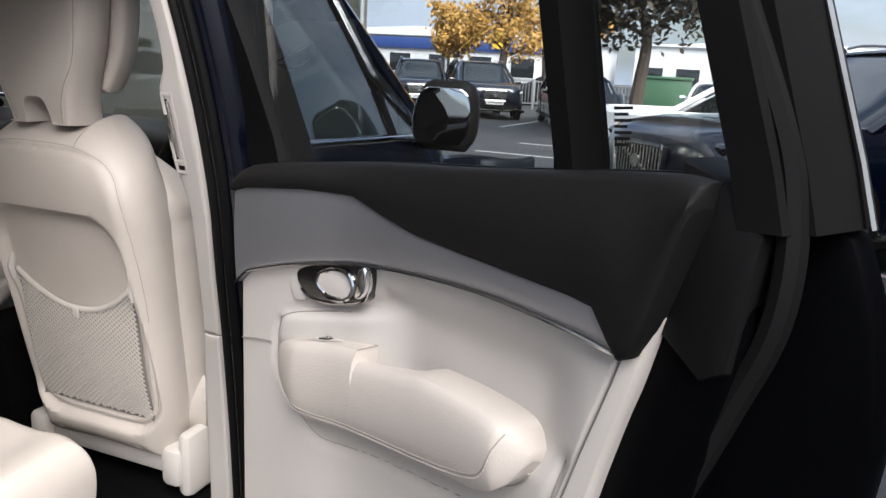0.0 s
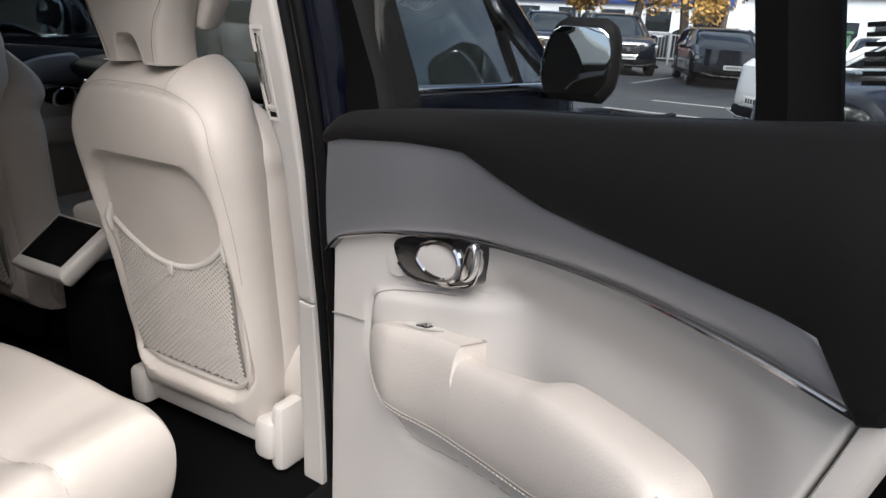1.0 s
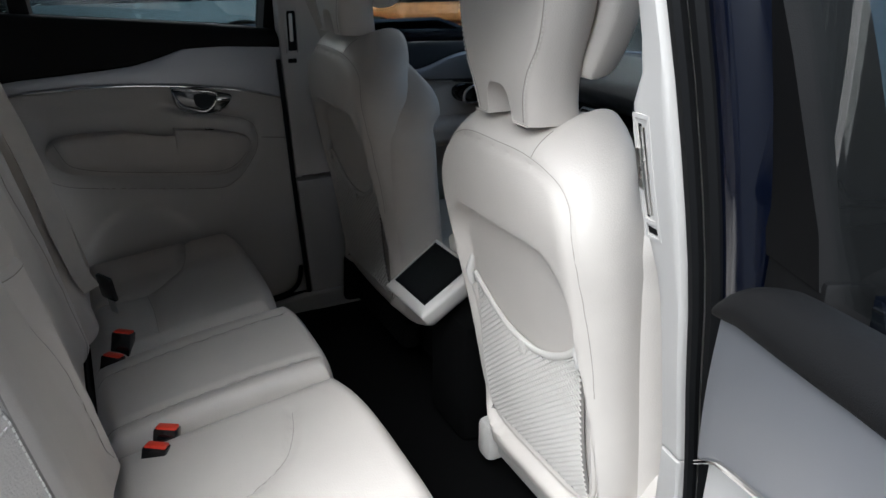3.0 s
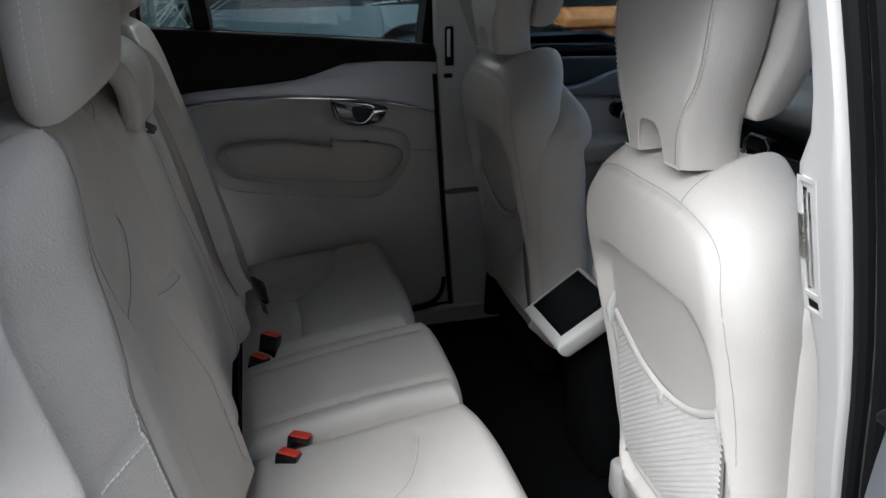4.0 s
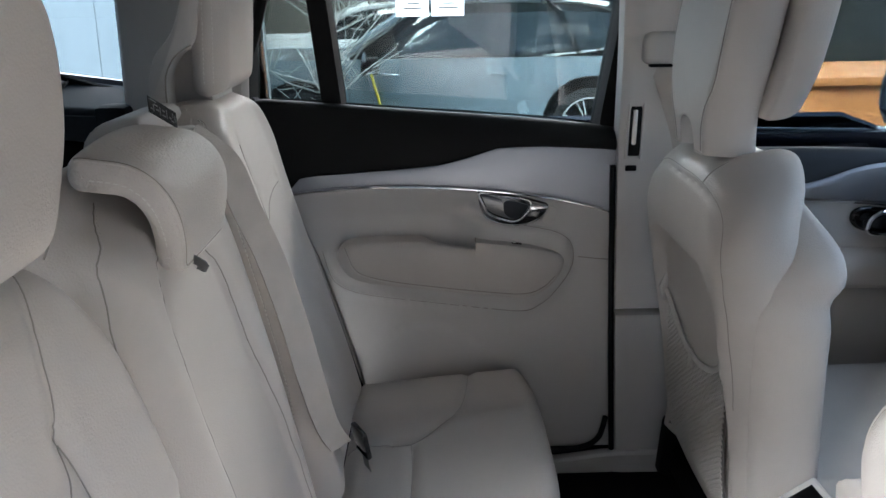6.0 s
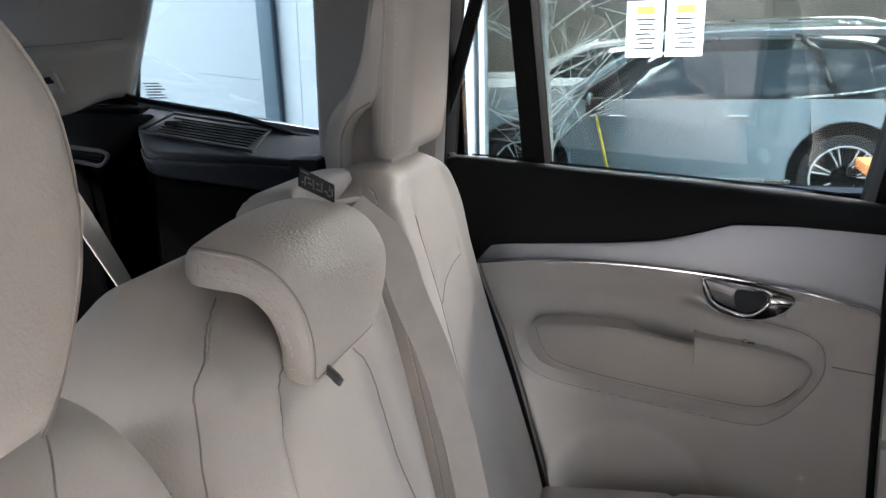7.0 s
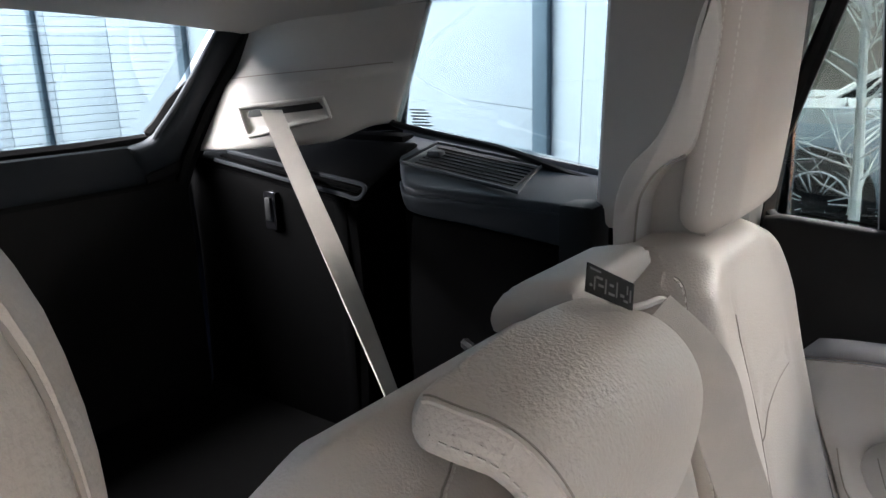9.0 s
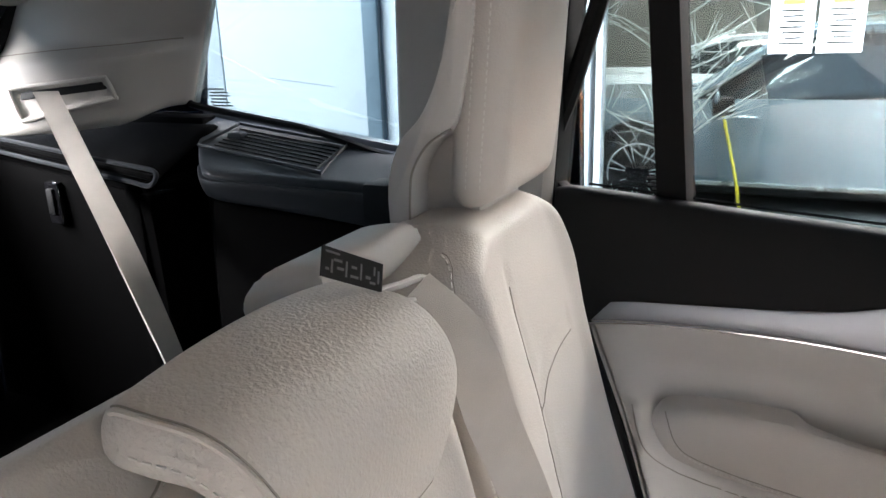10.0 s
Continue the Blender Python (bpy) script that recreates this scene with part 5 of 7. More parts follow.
part("tongue", box((-0.024, -0.006, -0.035), (0.024, 0.006, 0.03), 0.005, Matrix.Translation((-0.318, -0.500, 0.68)) @ Euler((0.2, 0.1, 0.6)).to_matrix().to_4x4()), BLACKGLOSS, belt, "black belt tongue grip")
part("tongue_plate", box((-0.012, -0.001, -0.075), (0.012, 0.001, -0.03), 0.0, Matrix.Translation((-0.318, -0.500, 0.68)) @ Euler((0.2, 0.1, 0.6)).to_matrix().to_4x4()), SATIN, belt)

# ---- load space, rear pillars and rear windows ----
def c_pillar(sign):
    root = thing("pillar_rear", (sign * 0.78, -0.88, 1.22), "cream plastic clad C pillar with belt guide", "pillar", kind="structure")
    def P(s, t):
        z = 1.20 + 0.42 * t
        return (sign * (0.775 - 0.20 * (z - 1.2)), -0.895 + 0.135 * s + 0.13 * (z - 1.2), z)
    part("cover", pillow(P, 14, 18, (-sign, 0, 0), 0.03, 0.02, 0.02), TRIM, root)
    def G(s, t):
        return (sign * (0.735 - 0.03 * t), -0.86 + 0.022 * s, 1.37 + 0.12 * t)
    part("guide_slot", pillow(G, 8, 12, (-sign, 0, 0), 0.006, 0.01, 0.018), DARKGREY, root)
    part("guide_button", box((sign * 0.715 - 0.014, -0.875, 1.415), (sign * 0.715 + 0.014, -0.845, 1.455), 0.008), TRIM, root)
    part("outer_skin", prism([(-0.74, 1.18), (-1.04, 1.18), (-0.98, 1.66), (-0.72, 1.66)], lambda y, w, z: (sign * (0.90 - 0.25 * max(0, z - 1.2) + w), y, z), -0.03, 0.0, 0.006), NAVY, root)
    return root


c_pillar(-1)
c_pillar(1)


def d_pillar(sign):
    root = thing("pillar_tail", (sign * 0.66, -1.65, 1.33), "cream plastic clad rear corner pillar with belt slot", "pillar", kind="structure")
    a, b = (0.800, -1.497), (0.565, -1.90)
    def P(s, t):
        k = (s + 1) / 2
        z = 1.335 + 0.30 * t
        bow = 0.045 * math.sin(math.pi * k)
        low = 1 - step(1.45, 1.485, z)
        x = a[0] + (b[0] - a[0]) * k - bow * (1 + 0.35 * (1 - k)) - 0.035 * low * math.sin(math.pi * k) ** 0.7 + (0.50 * k * k - 0.22 * (1 - k)) * (z - 1.335)
        y = a[1] + (b[1] - a[1]) * k + 0.045 * low * math.sin(math.pi * k) + (0.54 - 0.34 * k) * (z - 1.335)
        return (sign * x, y, z + 0.03 * (1 - k) * (1 - t) - 0.024 * step(0.08, 0.3, k) * (1 - t) ** 3)
    high, low_ = (lambda s: 0.277 - 0.031 * s), (lambda s: 0.114 - 0.103 * s)
    def face(s, t):
        """The belt slot is a shallow sunk panel."""
        f = min(max((t - low_(s)) / (high(s) - low_(s)), 0), 1)
        e0, e1 = -0.43 + 0.10 * f, 0.33 + 0.18 * f
        return 0.012 - 0.011 * step(low_(s), low_(s) + 0.03, t) * step(high(s), high(s) - 0.03, t) * step(e0, e0 + 0.05, s) * step(e1, e1 - 0.05, s)
    bm = pillow(P, 64, 76, (-sign, 0.45, 0), face if sign < 0 else 0.012, 0.02, 0.02)
    tree = shell_of(bm)
    part("cover", bm, TRIM, root)
    if sign < 0:
        n = Vector((-sign, 0.45, 0)).normalized()
        rim = [(0.46, 0.263), (0.05, 0.276), (-0.30, 0.286), (-0.345, 0.275), (-0.415, 0.175), (-0.40, 0.155), (0.0, 0.112), (0.28, 0.084), (0.335, 0.092), (0.42, 0.165), (0.50, 0.245)]
        fr = spline([Vector(P(a, b)) + n * 0.0125 for a, b in rim], 6, True)
        part("slot_frame", tube(fr, 0.0042, 8, closed=True), TRIM, root, "raised frame of the belt slot")
        # black strip laid in the recess in place of its shade
        def S(s, t):
            return Vector(P(0.03 + 0.38 * s, high(s * 0.38) - 0.072 + 0.046 * t)) + n * 0.002
        part("slot", pillow(S, 18, 6, n, 0.002, 0.004, 0.003), BLACKINK, root, "black strip for the shade in the belt opening")
        ln = [Vector(P(s, 0.46 - 0.015 * s)) + n * 0.0115 for s in np.linspace(-0.85, 0.9, 30)]
        part("panel_gap", tube(ln, 0.0016, 5), SEAMLINE, root)
    root.location += Vector((sign * 0.035, -0.03, 0))
    return root


d_pillar(-1)
d_pillar(1)


def side_lining(sign):
    """Black load-space lining with its ledge and air vent."""
    root = thing("side_lining", (sign * 0.66, -1.45, 0.74), "black plastic side lining with slate ledge and air vent", "side trim", kind="structure")
    lip = lambda y: curve(y, [(-1.52, 0.78), (-1.44, 0.72), (-1.38, 0.655), (-1.335, 0.618), (-1.22, 0.640), (-1.05, 0.676), (-0.98, 0.685)])
    high = lambda x, y: 1.297 - 0.27 * (0.805 - x) - 0.13 * (y + 1.17)
    def L(s, t):
        y = -1.24 + 0.265 * s
        x = 0.815 + (lip(y) - 0.815) * t
        return (sign * x, y, high(x, y) + (0.014 if t < 0.02 else 0))
    part("ledge", pillow(L, 30, 16, (0, 0, 1), 0.008, 0.02, 0.010), SLATE, root, "slate soft ledge below the window")
    def LF(s, t):
        y = -1.185 + 0.195 * s
        return (sign * (lip(y) - 0.002 + 0.012 * t), y, high(lip(y), y) - 0.004 - (0.050 + 0.016 * s) * t)
    part("ledge_face", pillow(LF, 24, 8, (-sign, 0, 0), 0.008, 0.02, 0.010), SLATE, root, "slate front edge of the ledge")
    part("ledge_stop", box((sign * 0.70 - 0.035, -1.045, 1.12), (sign * 0.70 + 0.035, -0.975, 1.262), 0.012), DARKGREY, root, "black block at the end of the ledge")
    def W(s, t):
        y = -1.245 + 0.255 * s
        return (sign * (lip(y) + 0.030 - 0.015 * math.sin(math.pi * t)), y, 0.74 + (1.20 - 0.115 * (y + 1.17) - 0.74) * t)
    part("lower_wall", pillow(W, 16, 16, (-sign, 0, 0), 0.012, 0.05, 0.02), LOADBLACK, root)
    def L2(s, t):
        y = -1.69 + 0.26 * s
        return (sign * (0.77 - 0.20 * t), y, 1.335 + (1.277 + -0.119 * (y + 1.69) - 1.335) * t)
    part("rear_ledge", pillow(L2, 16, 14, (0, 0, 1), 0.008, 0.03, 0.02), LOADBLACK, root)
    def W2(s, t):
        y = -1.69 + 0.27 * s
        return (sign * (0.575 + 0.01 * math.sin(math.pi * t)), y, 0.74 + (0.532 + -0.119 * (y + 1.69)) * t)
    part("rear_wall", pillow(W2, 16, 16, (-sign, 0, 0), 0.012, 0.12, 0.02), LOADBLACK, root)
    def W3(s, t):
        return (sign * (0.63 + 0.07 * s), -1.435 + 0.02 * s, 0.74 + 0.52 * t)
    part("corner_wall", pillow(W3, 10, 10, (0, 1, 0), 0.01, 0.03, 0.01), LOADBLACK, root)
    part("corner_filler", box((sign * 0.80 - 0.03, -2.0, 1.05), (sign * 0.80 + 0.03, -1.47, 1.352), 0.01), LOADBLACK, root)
    if sign < 0:
        # tray with a pale lip, bag hook, pull handle
        lip_line = spline([(-0.559, -1.787, 1.328), (-0.559, -1.614, 1.308), (-0.559, -1.455, 1.291), (-0.559, -1.396, 1.284), (-0.559, -1.392, 1.270), (-0.559, -1.412, 1.256), (-0.559, -1.458, 1.262), (-0.559, -1.610, 1.279), (-0.559, -1.837, 1.307)], 6)
        part("tray_lip", tube(lip_line, 0.0045, 6), SLATE, root, "slate lip of the long tray")
        part("tray_front", tube(spline([(-0.565, -1.812, 1.317), (-0.565, -1.612, 1.293), (-0.565, -1.457, 1.276), (-0.565, -1.404, 1.270)], 6), 0.010, 8, flat=0.5), LOADBLACK, root)
        hk = part("bag_hook", box((-0.572, -1.679, 1.168), (-0.552, -1.641, 1.251), 0.006), BLACKGLOSS, root, "black bag hook")
        part("hook_bar", box((-0.560, -1.669, 1.188), (-0.546, -1.651, 1.239), 0.004), DARKGREY, hk)
        part("pull_handle", tube(spline([(-0.55, -1.16, 1.02), (-0.52, -1.13, 1.03), (-0.50, -1.05, 1.01), (-0.50, -0.98, 0.985)], 6), 0.010, 8), DARKGREY, root, "black fold handle")
        # air vent: frame, dark throat, slats, thumb wheel
        v = [(-0.788, -1.385), (-0.788, -1.150), (-0.690, -1.150), (-0.690, -1.385)]
        def on(x, y, up=0.0):
            return Vector((x, y, high(-x, y) + 0.010 + up))
        vent = part("vent_frame", tube([on(x, y, 0.004) for x, y in ((-0.795, -1.395), (-0.795, -1.145), (-0.680, -1.130), (-0.686, -1.405))], 0.0040, 6, closed=True), SLATE, root, "slate air vent frame")
        bm = mesh([on(x, y, 0.0015) for x, y in v] + [on(x, y, -0.02) for x, y in v], [(0, 1, 2, 3), (7, 6, 5, 4), (0, 1, 5, 4), (1, 2, 6, 5), (2, 3, 7, 6), (3, 0, 4, 7)])
        part("vent_throat", bm, BLACKINK, vent)
        for k in range(7):
            x = -0.775 + 0.0125 * k
            part("vent_slat", tube([on(x, -1.38, 0.003), on(x, -1.152, 0.003)], 0.0018, 4), DARKGREY, vent)
        for k in range(4):
            y = -1.335 + 0.05 * k
            part("vent_vane", tube([on(-0.783, y, 0.001), on(-0.693, y, 0.001)], 0.0015, 4), DARKGREY, vent)
        part("vent_tab", box((-0.012, -0.016, 0), (0.012, 0.016, 0.012), 0.004, Matrix.Translation(on(-0.745, -1.362, 0.0))), SLATE, vent)
    root.location += Vector((sign * 0.033, -0.026, -0.012))
    return root


side_lining(-1)
side_lining(1)

rb = thing("third_row_belt", (-0.5, -1.5, 0.8), "beige third row seat belt hanging from its slot", "seat belt")
part("webbing", ribbon([(-0.565, -1.640, 1.405), (-0.560, -1.620, 1.378), (-0.515, -1.50, 1.258), (-0.461, -1.37, 1.141), (-0.358, -1.17, 0.992), (-0.29, -1.04, 0.88)], 0.046, [(0.45, -0.89, 0)] * 3 + [(0.70, -0.6, 0.3), (0.8, -0.1, 0.6), (0.7, 0.1, 0.7)]), WEBBING, rb, "beige woven webbing")

for k in (-1, 1):
    part("selvedge", tube([Vector(p) + Vector((0.45, -0.89, 0)).normalized() * 0.0225 * k for p in ((-0.565, -1.640, 1.405), (-0.560, -1.620, 1.378), (-0.515, -1.50, 1.258))], 0.0009, 5), WEBBING, rb)
rb.location += Vector((-0.035, -0.03, 0))

# quarter windows: pane, dark edge band, outer frame
for sign in (-1, 1):
    root = thing("quarter_window", (sign * 0.83, -1.22, 1.28), "fixed clear side window behind the rear door", "car window", kind="structure")
    at = lambda y, w, z, sign=sign: (sign * (0.835 - 0.22 * (z - 1.28) + w), y, z)
    out = [(-0.98, 1.280), (-1.27, 1.322), (-1.505, 1.358), (-1.530, 1.372), (-1.536, 1.392), (-1.52, 1.444), (-1.44, 1.62), (-0.93, 1.62)]
    p = part("pane", prism(out, at, 0.0, 0.004), TINT_GLASS, root)
    p.visible_shadow = False
    part("window_frame", tube([at(y, -0.004, z) for y, z in spline(out, 6, True)], 0.007, 6, closed=True), BLACKSOFT, root)
    part("outer_skin", prism([(-0.95, 1.14), (-2.12, 1.14), (-2.0, 1.38), (-1.54, 1.352), (-1.02, 1.27)], lambda y, w, z, sign=sign: (sign * (0.92 + w), y, z), -0.03, 0.0, 0.006), NAVY, root)
    part("outer_skin", prism([(-1.555, 1.34), (-2.02, 1.34), (-1.86, 1.68), (-1.43, 1.68)], lambda y, w, z, sign=sign: (sign * (0.90 - 0.24 * (z - 1.3) + w), y, z), -0.03, 0.0, 0.006), NAVY, root)
    if sign < 0:
        rows = [prism([(-1.478 + 0.004 * (k % 2), z), (-1.436 + 0.006 * (k % 3), z), (-1.436 + 0.006 * (k % 3), z + 0.003), (-1.478 + 0.004 * (k % 2), z + 0.003)], at, -0.0012, -0.0006) for k in range(6) for z in (1.392 - 0.0065 * k,)]
        part("glass_print", join(*rows), BLACKINK, root, "small dark print in the corner of the pane")
        part("aerial_wire", join(tube([at(-1.325, -0.001, 1.415), at(-1.18, -0.001, 1.398)], 0.0006, 4), tube([at(-1.10, -0.001, 1.27), at(-1.05, -0.001, 1.62)], 0.0005, 4), tube([at(-1.02, -0.001, 1.29), at(-0.965, -0.001, 1.62)], 0.0005, 4)), BLACKINK, root)

# tailgate with its heated pane
tail = thing("tailgate", (0, -2.0, 0.75), "closed tailgate with slate lining and heated rear window", "tailgate", kind="structure")
back = lambda x, w, z: (x, -1.985 + 0.42 * (z - 1.25) + w, z)
TG = [(-0.46, 1.345), (-0.50, 1.36), (-0.545, 1.42), (-0.66, 1.64), (0.66, 1.64), (0.545, 1.42), (0.50, 1.36), (0.46, 1.345)]
tp = part("pane", prism(TG, back, -0.034, -0.030), TINT_GLASS, tail)
tp.visible_shadow = False
part("heater_wires", join(*[tube([back(-(0.44 + 0.55 * min(0.2, z - 1.34) + 0.0), -0.0285, z), back(0.44 + 0.55 * min(0.2, z - 1.34), -0.0285, z)], 0.0005, 4) for z in np.arange(1.36, 1.63, 0.0165)]), DARKGREY, tail)
for sg in (-1, 1):
    inn = [(0.44, 1.335), (0.495, 1.352), (0.545, 1.42), (0.60, 1.525), (0.66, 1.64)]
    outl = [(0.47, 1.265), (0.575, 1.300), (0.632, 1.40), (0.685, 1.51), (0.745, 1.64)]
    def TF(s, t, sg=sg):
        k = t * 4
        p, q = [curve(k, [(n, v[c]) for n, v in enumerate(inn)]) for c in (0, 1)], [curve(k, [(n, v[c]) for n, v in enumerate(outl)]) for c in (0, 1)]
        a = (s + 1) / 2
        return back(sg * (p[0] + (q[0] - p[0]) * a), 0.0, p[1] + (q[1] - p[1]) * a)
    part("frame_lining", pillow(TF, 14, 36, (0, 1, -0.3), 0.022, 0.02, 0.02), SLATE, tail, "slate soft tailgate frame lining")
    part("tail_seal", tube([Vector(TF(1.12, t)) + Vector((sg * 0.006, 0.012, 0)) for t in np.linspace(0, 1, 24)], 0.020, 8), RUBBER, tail, "black rubber tailgate seal")
part("pane_edge", tube([back(x, -0.022, z) for x, z in spline(TG, 6, True)], 0.012, 6, closed=True), BLACKSOFT, tail)
def TL(s, t):
    return back(s * (0.56 - 0.02 * t), 0.02 - 0.03 * t, 1.245 + 0.092 * t)
part("lower_lining", pillow(TL, 30, 10, (0, 1, 0.5), 0.014, 0.03, 0.016), SLATE, tail, "slate soft lining below the rear window")
part("lower_panel", pillow(lambda s, t: (s * 0.58, -1.955, 0.72 + 0.53 * t), 16, 12, (0, 1, 0), 0.012, 0.03, 0.02), BLACKSOFT, tail)
for sg in (-1, 1):
    def TS(s, t, sg=sg):
        z = 1.30 + 0.34 * t
        x = curve(z, [(1.30, 0.50), (1.36, 0.525), (1.42, 0.565), (1.64, 0.685)])
        return back(sg * (x + 0.026 * s), 0.0, z)
    part("side_lining", pillow(TS, 8, 20, (-sg * 0.3, 1, 0.2), 0.014, 0.03, 0.012), SLATE, tail)
    part("aperture_seal", tube([back(sg * x, 0.03, z) for x, z in ((0.56, 1.20), (0.575, 1.30), (0.61, 1.40), (0.73, 1.64))], 0.018, 8), RUBBER, tail)
part("outer_panel", prism([(-0.80, 0.78), (0.80, 0.78), (0.80, 1.34), (-0.80, 1.34)], lambda x, w, z: (x, -2.06 + w, z), -0.03, 0.0, 0.01), NAVY, tail)

# ---- console, dashboard and front left door ----
con = thing("centre_console", (0.03, 0.3, 0.30), "cream rear console with a black climate screen", "console")
c0 = Vector((0.010, 0.158, 0.713))
xa, ya = Vector((1, 0.06, -0.03)).normalized(), Vector((0.0, 0.83, 0.56)).normalized()
na = xa.cross(ya).normalized()
na = na if na.y < 0 else -na
part("housing", pillow(lambda s, t: c0 + xa * 0.096 * s * (0.93 + 0.07 * t) + ya * (-0.086 + 0.165 * t) - na * 0.012, 30, 26, na, 0.014, 0.048, 0.026), TRIM, con, "cream plastic housing")
scr = part("screen", pillow(lambda s, t: c0 + xa * 0.076 * s * (0.94 + 0.06 * t) + ya * (-0.062 + 0.130 * t) + na * 0.0015, 20, 20, na, 0.003, 0.004, 0.008), SCREEN, con, "black gloss touch screen")
part("lower_body", box((-0.07, 0.19, 0.30), (0.12, 0.75, 0.62), 0.03), CARPET, con)
part("armrest", pillow(lambda s, t: (0.035 + 0.085 * s, 0.235 + 0.28 * t, 0.765), 16, 16, (0, 0, 1), 0.022, 0.06, 0.022), LEATHER, con, "cream leather armrest lid")

dash = thing("dashboard", (0, 0.9, 0.7), "dark grey dashboard with pale lower trim and vents", "dashboard")
part("top_pad", pillow(lambda s, t: (0.76 * s, 0.72 + 0.46 * t, 1.045 + 0.02 * math.sin(math.pi * t)), 30, 16, (0, 0, 1), 0.03, 0.05, 0.05), SLATE, dash)
part("face", pillow(lambda s, t: (0.75 * s, 0.74 + 0.05 * t, 0.74 + 0.28 * t), 30, 14, (0, -1, 0.2), 0.02, 0.05, 0.03), DARKGREY, dash)
part("trim_bar", pillow(lambda s, t: (0.74 * s, 0.705 + 0.015 * t, 0.905 + 0.05 * t), 30, 8, (0, -1, 0.2), 0.012, 0.02, 0.012), GREYTRIM, dash)
part("knee_panel", pillow(lambda s, t: (0.72 * s, 0.80, 0.42 + 0.32 * t), 20, 10, (0, -1, 0), 0.02, 0.05, 0.03), VINYL, dash)
for cxx, hwv in ((0.30, 0.05), (0.58, 0.05), (-0.60, 0.05), (-0.14, 0.045), (0.14, 0.045)):
    vt = part("air_vent", box((cxx - hwv, 0.688, 0.89), (cxx + hwv, 0.72, 1.01), 0.012), BLACKSOFT, dash, "dark air vent")
    ring = [(cxx + hwv * a, 0.686, 0.95 + 0.062 * b) for a, b in ((-1, -0.8), (-1, 0.7), (-0.6, 1), (0.6, 1), (1, 0.7), (1, -0.8), (0.6, -1), (-0.6, -1))]
    part("vent_ring", tube(ring, 0.0035, 6, closed=True), CHROME, vt)
    for k in range(4):
        part("vent_slat", box((cxx - hwv + 0.008, 0.684, 0.905 + 0.024 * k), (cxx + hwv - 0.008, 0.695, 0.910 + 0.024 * k), 0.001), SATIN if k == 1 else DARKGREY, vt)
part("centre_screen", box((-0.105, 0.685, 0.72), (0.105, 0.71, 0.99), 0.01), BLACKGLOSS, dash, "tall black touch screen")

wheel = thing("steering_wheel", (0.428, 0.62, 0.95), "black leather steering wheel", "steering wheel")
sw0 = Vector((0.428, 0.60, 0.985))
wx, wy = Vector((1, 0, 0)), Vector((0, 0.42, 0.91))
part("rim", tube([sw0 + wx * 0.187 * math.cos(a) + wy * 0.187 * math.sin(a) for a in np.linspace(0, 2 * math.pi, 48, endpoint=False)], 0.0165, 10, closed=True), BLACKSOFT, wheel, "black leather rim")
part("hub", pillow(lambda s, t: sw0 + wx * 0.085 * s + wy * (-0.07 + 0.12 * t), 14, 12, (0, -0.91, 0.42), 0.03, 0.03, 0.04), BLACKSOFT, wheel)
for sg in (-1, 1):
    part("spoke", tube([sw0 + wx * sg * 0.07, sw0 + wx * sg * 0.175 + wy * 0.005], [0.022, 0.014], 8, flat=0.5), BLACKSOFT, wheel)
    part("spoke_trim", tube([sw0 + wx * sg * 0.06 + wy * -0.03 + Vector((0, -0.02, 0.01)), sw0 + wx * sg * 0.165 + wy * -0.012 + Vector((0, -0.012, 0.005))], 0.004, 6), SATIN, wheel)
part("spoke", tube([sw0 - wy * 0.05, sw0 - wy * 0.175], [0.024, 0.014], 8, flat=0.5), BLACKSOFT, wheel)
part("column", tube([sw0 + Vector((0, 0.02, -0.01)), sw0 + Vector((0, 0.22, -0.10))], 0.045, 12), BLACKSOFT, wheel)


